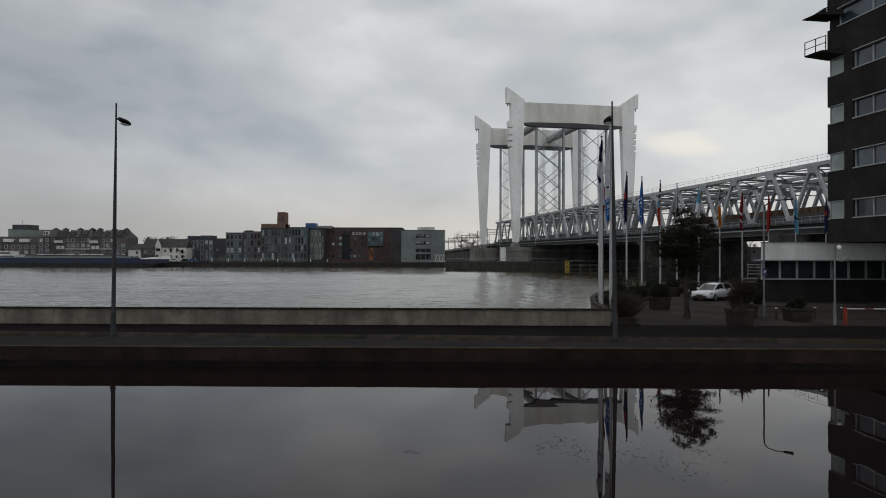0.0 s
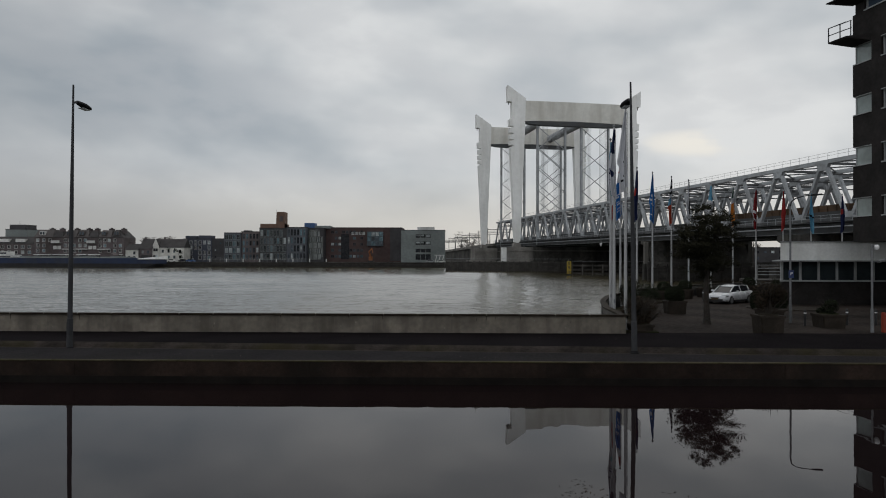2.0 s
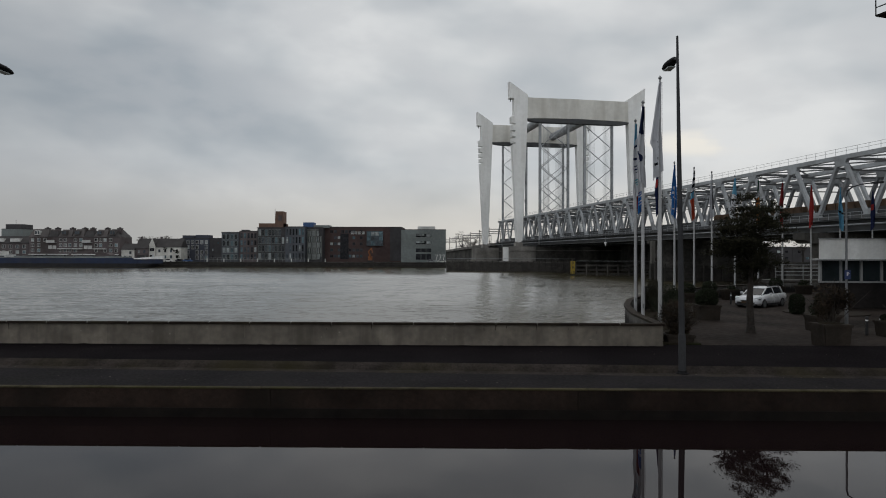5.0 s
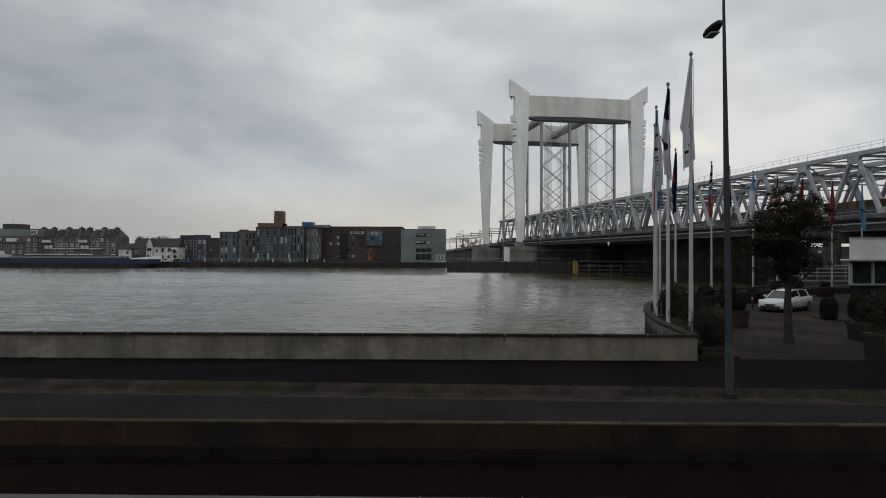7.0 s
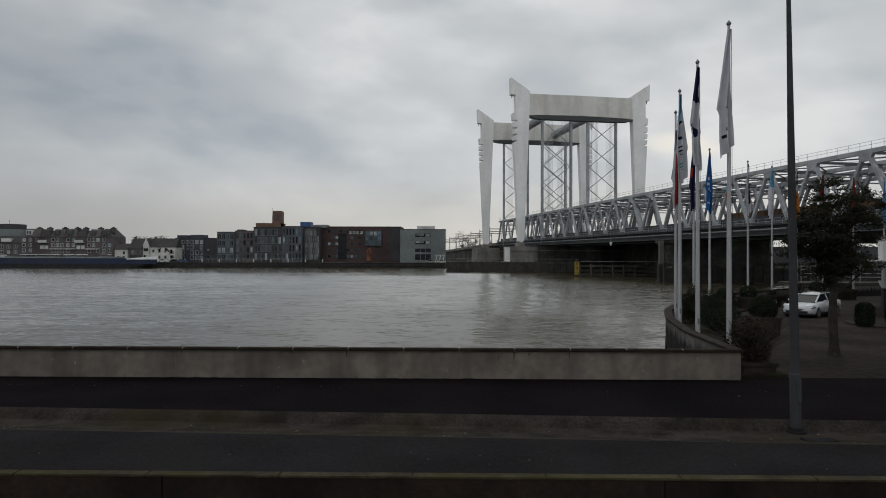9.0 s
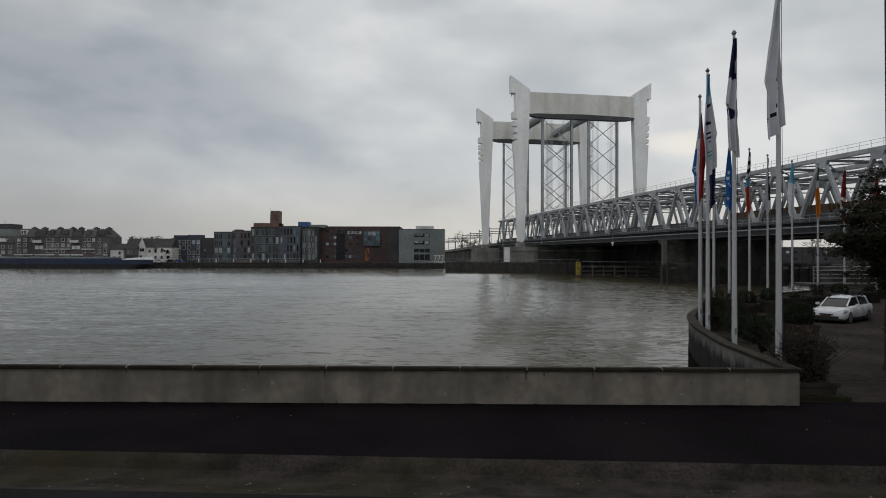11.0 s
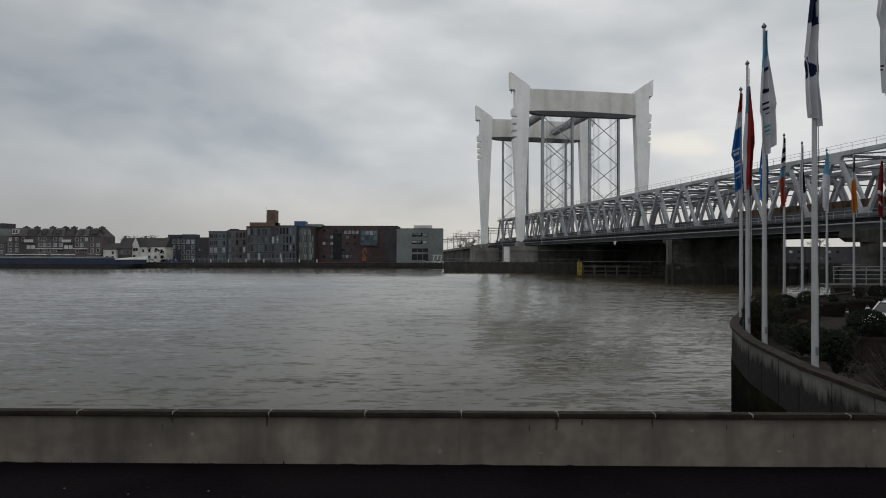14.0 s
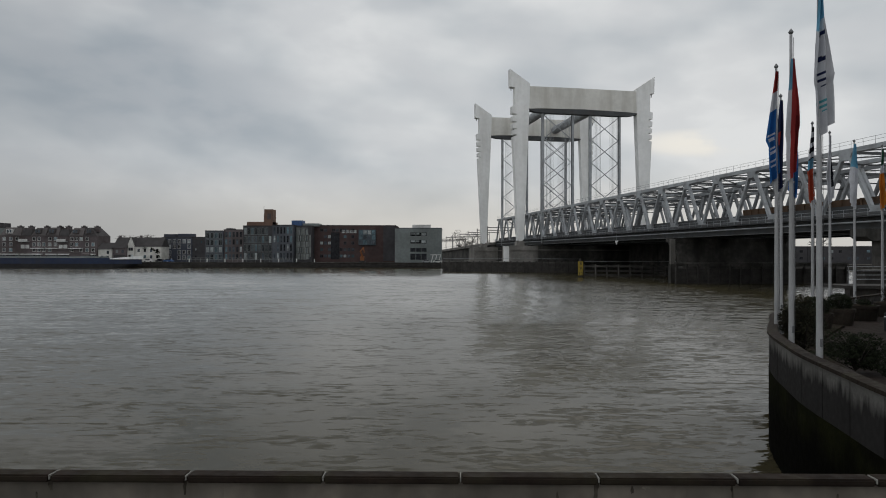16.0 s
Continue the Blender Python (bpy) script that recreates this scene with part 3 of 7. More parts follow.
while x > -45:                                  # a ragged line of damp growth at the foot
    foot.append((x, 0.118 + rdrip.gauss(0, 0.010) + 0.008 * math.sin(x * 0.9)))
    for _ in range(4):
        a_, hgt = x - rdrip.uniform(0, 0.2), abs(rdrip.gauss(0.0, 0.022))
        tufts.add([(a_ - 0.015, 31.945, 0.05), (a_ + 0.015, 31.945, 0.05), (a_ + rdrip.uniform(-0.03, 0.03), 31.93, 0.12 + hgt)], [(0, 1, 2)])
    x -= rdrip.uniform(0.10, 0.28)
foot.append((-80.0, 0.135))
part("base_growth", onface(foot, 31.95), M_SLIME, fwall, "dark damp growth along the wall foot")
part("moss_tufts", tufts, M_SLIME, fwall, "small dark weeds at the wall foot")

# ---- curved river wall ----
cwall = thing("wall_curved", "curved stained concrete river wall with green algae at the waterline", "river wall", (10, 40, 0), kind="structure")


def along(form, pts, inn, out, z0, z1):
    """A swept box along pts; inn, out: offsets to the land and the river side."""
    rows = []
    for i, p in enumerate(pts):
        d = (pts[min(i + 1, len(pts) - 1)] - pts[max(i - 1, 0)]).normalized()
        s = Vector((d.y, -d.x, 0))
        a, b = p + s * inn, p - s * out
        rows.append([(a.x, a.y, z0), (b.x, b.y, z0), (b.x, b.y, z1), (a.x, a.y, z1)])
    vs = [q for r in rows for q in r]
    fs = [(4 * i + j, 4 * i + (j + 1) % 4, 4 * i + 4 + (j + 1) % 4, 4 * i + 4 + j) for i in range(len(rows) - 1) for j in range(4)]
    fs += [(0, 1, 2, 3), tuple(range(len(vs) - 4, len(vs)))[::-1]]
    return form.add(vs, fs)


fineline = spline(SHORE, 0.25)
for i in range(0, 168, 6):
    seg = fineline[i:i + 7]
    gap = (seg[1] - seg[0]).normalized() * 0.02
    seg = [seg[0] + gap] + seg[1:-1] + [seg[-1] - gap]
    part("panel", along(Form(), seg, 0.20, 0.0, -0.28, 0.87), M_CURVE, cwall)
part("joint_filler", along(Form(), fineline[:169], 0.18, -0.05, -0.29, 0.865), M_BLACK, cwall)
part("wall_rest", along(Form(), fineline[168:900], 0.34, 0.0, -0.28, 0.87), M_CURVE, cwall)
part("algae_foot", along(Form(), fineline[:900], 0.34, 0.015, -4.2, -0.28), M_ALGAE, cwall, "green slimy algae-covered footing")
for i in range(0, 168, 8):
    part("coping_stone", along(Form(), fineline[i:i + 9], 0.26, 0.06, 0.872, 0.955), M_COPE, cwall)
part("coping_rest", along(Form(), fineline[168:900], 0.26, 0.06, 0.872, 0.955), M_COPE, cwall)
part("soil_bed", along(Form(), fineline[4:110], 1.9, -0.34, -0.3, 0.10), M_SOIL, cwall, "bare dark planting bed")

# ---- lift bridge ----
A0 = Vector((22.97, 258.69, 0))
AB = Vector((0.98188, 0.18950, 0))
AC = Vector((0.18950, -0.98188, 0))


def site(s, d, z):
    """Bridge plan: s across the tracks, d along them towards the near bank."""
    return A0 + AB * s + AC * d + Vector((0, 0, z))


SPAN = 54.1
LEG = [(0.0, 69.7), (7.4, 64.8), (7.15, 55.6), (5.25, 9.0), (4.3, 8.0), (3.1, 8.5), (1.2, 45.6), (2.4, 45.9), (2.4, 46.4), (1.15, 46.4), (1.1, 47.9), (2.4, 48.2), (2.4, 48.7), (1.05, 48.7), (1.0, 50.3), (2.4, 50.6),
       (2.4, 51.1), (0.95, 51.1), (0.9, 53.0), (2.4, 53.3), (2.4, 53.8), (0.85, 53.8), (0.7, 56.3), (1.8, 56.6), (1.8, 63.2), (0.15, 63.4)]


def portal(d):
    ob = thing("lift_bridge_portal", "tall off-white lift-bridge portal with tapering legs and a deep crossbeam", "bridge tower", site(28, d, 7.6), "lift bridge portals")

    def here(s, e, z):
        return site(s, d + e, z)

    for flip in (0, 1):
        leg = part("leg", Form().prism([(55.7 - s if flip else s, z) for s, z in LEG], here, -1.35, 1.35), M_PORTAL, ob)
        part("hook", Form().rod(here(55.0 if flip else 0.7, 0, 63.5), here(55.0 if flip else 0.7, 0, 62.2), 0.22, 0.12), M_STEEL_DK, leg)
    beam = [(7.0, 55.7), (10, 56.05), (28, 56.4), (46, 56.05), (48.7, 55.7), (48.7, 63.9), (28, 64.0), (7.0, 63.9)]
    part("crossbeam", Form().prism(beam, here, -1.3, 1.3), M_BEAM, ob, "weathered cream crossbeam")
    # the beam's shaded underside is a separate strip in a dark colour
    part("soffit", Form().prism([(7.0, 55.3), (9.5, 54.75), (14, 54.5), (42, 54.5), (46.2, 54.75), (48.7, 55.3), (48.7, 55.8), (28, 56.35), (7.0, 55.8)], here, -1.0, 1.36), M_STEEL_DK, ob, "crossbeam underside, its shade put into a dark steel colour")
    for s0 in (12.0, 30.2):
        for p in (s0 + 0.6, s0 + 12.0):
            part("guide_post", Form().prism([(p - 0.42, 7.5), (p + 0.42, 7.5), (p + 0.42, 54.48), (p - 0.42, 54.48)], here, -0.5, 0.5), M_STEEL, ob)
        for i in range(5):
            z0, z1 = 12.0 + 8.4 * i, 12.0 + 8.4 * (i + 1)
            part("cross_brace", Form().beam(here(s0 + 1, 0.1, z0), here(s0 + 11.6, 0.1, z1), 0.22, 0.26), M_STEEL, ob)
            part("cross_brace", Form().beam(here(s0 + 11.6, -0.1, z0), here(s0 + 1, -0.1, z1), 0.22, 0.26), M_STEEL, ob)
        for j in range(6):
            for q in (1.9, 8.1):
                x = s0 + q + 0.5 * j
                part("hoist_cable", Form().rod(here(x, 0.6, 20.5), here(x, 0.6, 54.4), 0.055, n=5), M_STEEL, ob)
        part("ladder", Form().prism([(s0 + 11.2, 20), (s0 + 11.3, 20), (s0 + 11.3, 54), (s0 + 11.2, 54)], here, 0.6, 0.9), M_STEEL_DK, ob)
    return ob


portal(0.0)
portal(-SPAN)
for s in (18.4, 36.4):
    tube = thing("bridge_tube", "thick grey steel tube tying the two portal tops", "steel tube", site(s, -SPAN / 2, 59), "portal tie tubes")
    part("tube", Form().rod(site(s, -SPAN + 1.7, 59.2), site(s, -1.7, 59.2), 1.75, n=20), M_STEEL, tube, smooth=False)
    part("end_disc", Form().rod(site(s, -2.35, 59.2), site(s, -2.0, 59.2), 2.05, n=20), M_STEEL_DK, tube, "dark end flange")

PANEL, TOP, BOT = 11.0, 19.1, 9.5


def bridge(s0, s1, label, coat):
    """One double-track truss bridge with main trusses at s0 and s1."""
    ob = thing("railway_bridge", label, "bridge", site(s0, 40, 7.4), "railway bridges")
    first, count = -64.0, 26
    end = first + PANEL * count
    for s in (s0, s1):
        part("top_chord", Form().beam(site(s, first + 2, TOP), site(s, end, TOP), 0.70, 0.68), coat, ob)
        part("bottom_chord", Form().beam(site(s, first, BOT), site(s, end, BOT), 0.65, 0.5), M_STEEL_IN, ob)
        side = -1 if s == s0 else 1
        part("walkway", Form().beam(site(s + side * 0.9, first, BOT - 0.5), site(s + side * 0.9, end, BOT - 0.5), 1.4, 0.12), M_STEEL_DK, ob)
        for h in (0.55, 1.05):
            part("handrail", Form().beam(site(s + side * 1.5, first, BOT - 0.4 + h), site(s + side * 1.5, end, BOT - 0.4 + h), 0.05, 0.06), M_STEEL, ob)
            part("top_rail", Form().beam(site(s, first + 2, TOP + 0.45 + h), site(s, end, TOP + 0.45 + h), 0.035, 0.035), M_STEEL_IN, ob)
        posts = Form()
        for i in range(int((end - first) / 2.2)):
            d = first + 2.2 * i
            posts.beam(site(s + side * 1.5, d, BOT - 0.5), site(s + side * 1.5, d, BOT + 0.65), 0.05, 0.05, up=AC)
            posts.beam(site(s, d + 2, TOP + 0.3), site(s, d + 2, TOP + 1.5), 0.035, 0.035, up=AC)
        tagged(part("railing", posts, M_STEEL, ob), kind="stuff")
        for i in range(count):
            d = first + PANEL * i
            part("diagonal", Form().beam(site(s, d + 0.4, BOT), site(s, d + PANEL / 2 - 0.3, TOP), 0.5, 0.58, up=AB), coat, ob)
            part("diagonal", Form().beam(site(s, d + PANEL / 2 + 0.3, TOP), site(s, d + PANEL - 0.4, BOT), 0.5, 0.58, up=AB), coat, ob)
            c = d + PANEL / 2
            part("gusset", Form().prism([(c - 1.6, TOP + 0.3), (c + 1.6, TOP + 0.3), (c + 1.15, TOP - 0.7), (c + 0.7, TOP - 1.4), (c - 0.7, TOP - 1.4), (c - 1.15, TOP - 0.7)], lambda a, b, z, s=s: site(s + b, a, z), -0.32, 0.32), coat, ob)
            part("gusset", Form().prism([(d - 1.3, BOT - 0.3), (d + 1.3, BOT - 0.3), (d + 0.7, BOT + 1.1), (d - 0.7, BOT + 1.1)], lambda a, b, z, s=s: site(s + b, a, z), -0.31, 0.31), coat, ob)
    for i in range(count):
        c = first + PANEL * (i + 0.5)
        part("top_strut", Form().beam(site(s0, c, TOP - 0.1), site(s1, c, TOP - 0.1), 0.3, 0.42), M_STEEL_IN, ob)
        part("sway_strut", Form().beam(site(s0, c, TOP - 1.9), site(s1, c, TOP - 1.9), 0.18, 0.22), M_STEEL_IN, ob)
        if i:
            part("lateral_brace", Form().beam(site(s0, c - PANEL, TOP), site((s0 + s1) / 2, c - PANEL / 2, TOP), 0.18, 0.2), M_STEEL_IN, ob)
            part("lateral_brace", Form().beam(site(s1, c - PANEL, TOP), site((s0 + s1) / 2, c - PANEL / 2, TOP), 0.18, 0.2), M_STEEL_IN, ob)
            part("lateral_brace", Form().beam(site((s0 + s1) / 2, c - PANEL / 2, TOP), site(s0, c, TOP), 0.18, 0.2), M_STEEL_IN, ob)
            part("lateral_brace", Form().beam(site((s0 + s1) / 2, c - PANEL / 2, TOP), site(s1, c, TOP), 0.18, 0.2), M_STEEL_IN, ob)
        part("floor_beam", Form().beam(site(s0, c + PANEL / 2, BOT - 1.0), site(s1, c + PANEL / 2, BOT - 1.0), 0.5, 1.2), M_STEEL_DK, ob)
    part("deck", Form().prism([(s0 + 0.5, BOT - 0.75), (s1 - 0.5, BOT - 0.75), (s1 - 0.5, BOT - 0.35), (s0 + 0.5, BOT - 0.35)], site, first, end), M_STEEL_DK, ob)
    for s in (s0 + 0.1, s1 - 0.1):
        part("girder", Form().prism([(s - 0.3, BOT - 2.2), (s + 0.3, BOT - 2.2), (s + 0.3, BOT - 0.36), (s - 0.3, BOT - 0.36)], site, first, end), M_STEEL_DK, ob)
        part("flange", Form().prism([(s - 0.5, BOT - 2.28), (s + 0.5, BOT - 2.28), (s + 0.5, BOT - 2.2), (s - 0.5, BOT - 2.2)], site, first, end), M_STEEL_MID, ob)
    # added dark panels stand in for the dark clutter at track level
    for s in (s0 + 1.3, s1 - 1.3, (s0 + s1) / 2):
        for i in range(count):
            d = first + PANEL * i
            part("trough_panel", Form().prism([(s - 0.1, BOT - 0.34), (s + 0.1, BOT - 0.34), (s + 0.1, BOT + 1.45), (s - 0.1, BOT + 1.45)], site, d + 0.1, d + PANEL - 0.1), M_STEEL_DK, ob)
    part("side_pipe", Form().rod(site(s0 - 1.2, first, BOT - 1.25), site(s0 - 1.2, end, BOT - 1.25), 0.13, n=6), M_STEEL, ob)
    return ob


rail_bridge = bridge(12.6, 24.6, "grey-painted steel truss railway bridge on concrete piers", M_STEEL)
# same steel as the first; its shade is put into the darker coat
bridge(30.8, 42.2, "second steel truss railway bridge in grey darkened for its shade", M_STEEL_MID)


def pier(d, thick, s0, s1, top, flare, material, foot):
    ob = thing("bridge_pier", "stained grey concrete bridge pier standing in the river", "bridge pier", site((s0 + s1) / 2, d, -4), "bridge piers")
    out = [(s0, -4.5), (s1, -4.5), (s1, top - 2.0), (s1 + flare, top), (s0 - flare, top), (s0, top - 2.0)]
    part("shaft", Form().prism(out, site, d - thick / 2, d + thick / 2), material, ob)
    part("footing", Form().prism([(s0 - 1.0, -4.6), (s1 + 1.0, -4.6), (s1 + 1.0, foot), (s0 - 1.0, foot)], site, d - thick / 2 - 0.8, d + thick / 2 + 0.8), material, ob)
    for s in (s0 + 2.5, s1 - 2.5):
        part("bearing", Form().prism([(s - 0.8, top), (s + 0.8, top), (s + 0.8, top + 0.35), (s - 0.8, top + 0.35)], site, d - 0.8, d + 0.8), M_STEEL_DK, ob)
    return ob


for d in (0.0, -SPAN):
    # shaft takes the shaded concrete colour, the nose below stays pale
    pr_ = pier(d, 9.0, 9.5, 54.6, 6.6, 0.0, M_PIER_DK, 1.0)
    part("pier_nose", Form().prism([(-1.3, -4.5), (9.48, -4.5), (9.48, 6.6), (-1.3, 6.6)], site, d - 4.6, d + 4.6), M_PIER, pr_)
    part("nose_footing", Form().prism([(-3.4, -4.6), (9.0, -4.6), (9.0, 1.0), (-3.4, 1.0)], site, d - 5.2, d + 5.2), M_PIER, pr_)
    for s in (2.0, 51.5):
        part("leg_base", Form().prism([(s + 0.5, 6.6), (s + 3.4, 6.6), (s + 3.2, 8.2), (s + 0.8, 8.2)], site, d - 1.6, d + 1.6), M_PIER, pr_)
    part("ledge", Form().prism([(-1.25, 4.9), (55, 4.9), (55, 5.3), (-1.25, 5.3)], site, d - 4.9, d + 4.9), M_PIER, pr_)
wall_pier = thing("bridge_pier", "dark stained concrete wall pier tapering towards its foot", "bridge pier", site(25, 93, -4), "bridge piers")
part("shaft", Form().prism([(13.2, -4.5), (39.4, -4.5), (39.0, 1.6), (37.3, 7.1), (10.0, 7.1), (10.2, 6.0), (12.4, 1.6)], site, 91.8, 94.0), M_PIER_DK, wall_pier)
part("cap", Form().prism([(9.8, 6.3), (38.2, 6.3), (38.2, 7.15), (9.8, 7.15)], site, 91.5, 94.3), M_PIER_DK, wall_pier)
# light caught by the pier's west face, put on as a pale strip
part("pilaster", Form().prism([(9.0, 1.4), (10.0, 1.4), (10.0, 6.9), (9.0, 6.9)], site, 94.35, 95.1), M_PIER, wall_pier, "pale strip for the light on the pier's west face")
part("pilaster_foot", Form().prism([(8.8, -4.5), (10.2, -4.5), (10.2, 1.4), (8.8, 1.4)], site, 94.2, 95.3), M_PIER_DK, wall_pier)
part("drain_pipe", Form().rod(site(10.9, 94.2, 1.6), site(10.3, 94.2, 6.4), 0.10, n=6), M_PIER_DK, wall_pier)
col_pier = thing("bridge_pier", "dark bridge pier of round concrete columns under a crosshead", "bridge pier", site(26, 147, -4), "bridge piers")
part("crosshead", Form().prism([(7.6, 6.0), (8.6, 5.4), (43.4, 5.4), (44.4, 6.0), (44.4, 7.1), (7.6, 7.1)], site, 145.6, 148.4), M_PIER_DK, col_pier)
for s in (11.6, 22.5, 31.5, 41.5):
    part("column", Form().rod(site(s, 147, -4.5), site(s, 147, 5.42), 1.3, n=18), M_PIER_DK, col_pier)
    part("bearing", Form().prism([(s - 0.8, 7.1), (s + 0.8, 7.1), (s + 0.8, 7.3), (s - 0.8, 7.3)], site, 146.2, 147.8), M_STEEL_DK, col_pier)
hut = thing("control_cabinet", "small white control cabinet on the portal pier", "cabinet", site(-2.2, 4.1, 1.0))
part("body", Form().prism([(-3.0, 1.0), (-1.3, 1.0), (-1.3, 6.4), (-3.0, 6.4)], site, 3.4, 4.9), M_PORTAL, hut)
part("roof", Form().prism([(-3.2, 6.4), (-1.1, 6.4), (-1.1, 6.6), (-3.2, 6.6)], site, 3.2, 5.1), M_STEEL_DK, hut)

# added wall, there to close the bright gap below the bridge decks
guide = thing("filler_wall", "long dark stained concrete wall added to fill the gap under the bridges", "wall", site(44, 20, -4))
for i in range(13):
    d = -46.4 + 10.2 * i
    part("wall_panel", Form().prism([(44.0, -4.5), (45.2, -4.5), (45.2, 8.3), (44.0, 8.3)], site, d, d + 10.1), M_PIER_DK, guide)
part("capping", Form().prism([(43.6, 8.3), (45.6, 8.3), (45.6, 8.6), (43.6, 8.6)], site, -46.4, 86), M_PIER_DK, guide)

# litter and gravel on the verge and road
litter = Form()
rl = random.Random(23)
for i in range(420):
    x = rl.uniform(-24, 24)
    y = rl.choice((26.6, 26.7, 26.9, 27.2, 27.5, 25.0, 30.5)) + rl.gauss(0, 0.17) + askew(x)
    z = lie(x, y) + 0.006
    s_ = rl.uniform(0.008, 0.026)
    q = rl.uniform(0, 6)
    c_, n_ = math.cos(q) * s_, math.sin(q) * s_
    litter.add([(x - c_, y - n_, z), (x + n_, y - c_, z + 0.004), (x + c_, y + n_, z + 0.008), (x - n_, y + c_, z + 0.004)], [(0, 1, 2, 3)])
tagged(part("litter", litter, mat("pale_litter", (0.095, 0.085, 0.062), 0.9, vary=0.5, scale=3, grain=20)), "scattered pale gravel and leaf litter on the verge", "litter", "", "stuff")


# ---- street lamps on the verge ----
def street_lamp(x, y, lean):
    """lean: metres by which the top stands off the foot."""
    ob = thing("street_lamp", "tall slim dark-grey street lamp with one drooping oval head", "street lamp", (x, y, 0.05), "street lamps on the verge")

    low = lie(x, y)

    def up(z):
        return (x + lean * z / 9.9, y, z)

    part("pole", Form().pipe([up(low - 0.03), up(1.1), up(1.13), up(5.5), up(9.93)], [0.108, 0.105, 0.088, 0.07, 0.032], 14), M_POLE, ob, smooth=False)
    part("base_plate", Form().lathe([(0.20, 0.0), (0.20, 0.03), (0.14, 0.05), (0.125, 0.10)], (x, y, low - 0.02), 16), M_CAST, ob)
    part("service_door", Form().box(x - 0.05, x + 0.05, y - 0.128, y - 0.11, 0.55, 1.0), M_POLE, ob)
    tx = x + lean * 0.93
    arm = part("arm", Form().pipe([(tx, y, 9.25), (tx, y + 0.25, 9.33)], [0.04, 0.045], 8), M_POLE, ob)
    head = Form()
    rings = [(0.0, 0.03, 0.03), (0.08, 0.09, 0.07), (0.28, 0.15, 0.09), (0.55, 0.18, 0.105), (0.8, 0.15, 0.085), (0.95, 0.08, 0.05), (0.98, 0.01, 0.01)]
    m = 14
    vs = []
    for d, w, h in rings:
        for i in range(m):
            q = math.tau * i / m
            vs.append((tx + w * math.cos(q), y + 0.2 + d, 9.34 - 0.10 * d + h * math.sin(q) * (1.0 if math.sin(q) > 0 else 0.65)))
    fs = [(j * m + i, j * m + (i + 1) % m, (j + 1) * m + (i + 1) % m, (j + 1) * m + i) for j in range(len(rings) - 1) for i in range(m)]
    hd = part("lamp_head", head.add(vs, fs), M_POLE, ob, smooth=True)
    part("lens", Form().box(tx - 0.11, tx + 0.11, y + 0.5, y + 0.98, 9.155, 9.18), M_GLASS_LT, hd)
    return ob


street_lamp(-12.62, 27.75, 0.07)
street_lamp(8.48, 27.47, -0.145)
struct("drain_grate", Form().box(8.25, 8.85, 26.62, 26.87, -0.03, 0.0), M_CAST, "dark cast-iron drain grate in the verge", "drain")

# ---- flags ----
def cloth(name, color):
    m = mat(name, color, 0.85, vary=0.12, scale=1.2, grain=40, bump=0.15, bump_dist=0.003, spec=0.2)
    n, l = m.node_tree.nodes, m.node_tree.links
    b = n["Principled BSDF"]
    thin = n.new("ShaderNodeBsdfTranslucent")      # daylight comes through the thin cloth
    l.new(b.inputs["Base Color"].links[0].from_socket, thin.inputs["Color"])
    mixed = n.new("ShaderNodeMixShader")
    mixed.inputs["Fac"].default_value = 0.45
    l.new(b.outputs[0], mixed.inputs[1]); l.new(thin.outputs[0], mixed.inputs[2])
    l.new(mixed.outputs[0], n["Material Output"].inputs["Surface"])
    return m


CLOTH = {"white": cloth("white_cloth", (0.62, 0.63, 0.66)), "navy": cloth("navy_cloth", (0.018, 0.025, 0.075)), "red": cloth("red_cloth", (0.34, 0.040, 0.038)),
         "orange": cloth("orange_red_cloth", (0.45, 0.085, 0.045)), "blue": cloth("blue_cloth", (0.03, 0.14, 0.38)), "sky": cloth("light_blue_cloth", (0.16, 0.40, 0.56)),
         "maroon": cloth("dark_red_cloth", (0.20, 0.022, 0.025)), "black": cloth("black_cloth", (0.015, 0.016, 0.022)), "amber": cloth("amber_cloth", (0.60, 0.24, 0.04)), "green": cloth("dark_green_cloth", (0.03, 0.10, 0.06)), "teal": cloth("teal_cloth", (0.10, 0.38, 0.42))}


def bars(u, v, rows):
    """Unreadable writing: short bars down the cloth."""
    for v0, v1, u0, u1, tone in rows:
        if v0 < v < v1 and u0 < u < u1:
            return tone
    return None


def f_white_text(u, v):
    k = (v - 0.30) / 0.055                       # a slanting column of small letters
    if 0 <= k < 11 and k % 1 < 0.34 and int(k) not in (3, 8):
        c = 0.70 - 0.03 * int(k) + (0.03 if int(k) % 2 else 0.0)
        if c < u < c + (0.085 if int(k) % 3 else 0.05):
            return "black"
    return bars(u, v, [(0.86, 0.872, 0.18, 0.36, "black"), (0.88, 0.89, 0.24, 0.34, "black")]) or "white"


def f_navy_dot(u, v):
    if v < 0.37 and u < 0.66 - 0.25 * v + 0.05 * math.sin(19 * v):
        return "navy"
    return "navy" if ((u - 0.30) / 0.26) ** 2 + ((v - 0.66) / 0.065) ** 2 < 1 else "white"


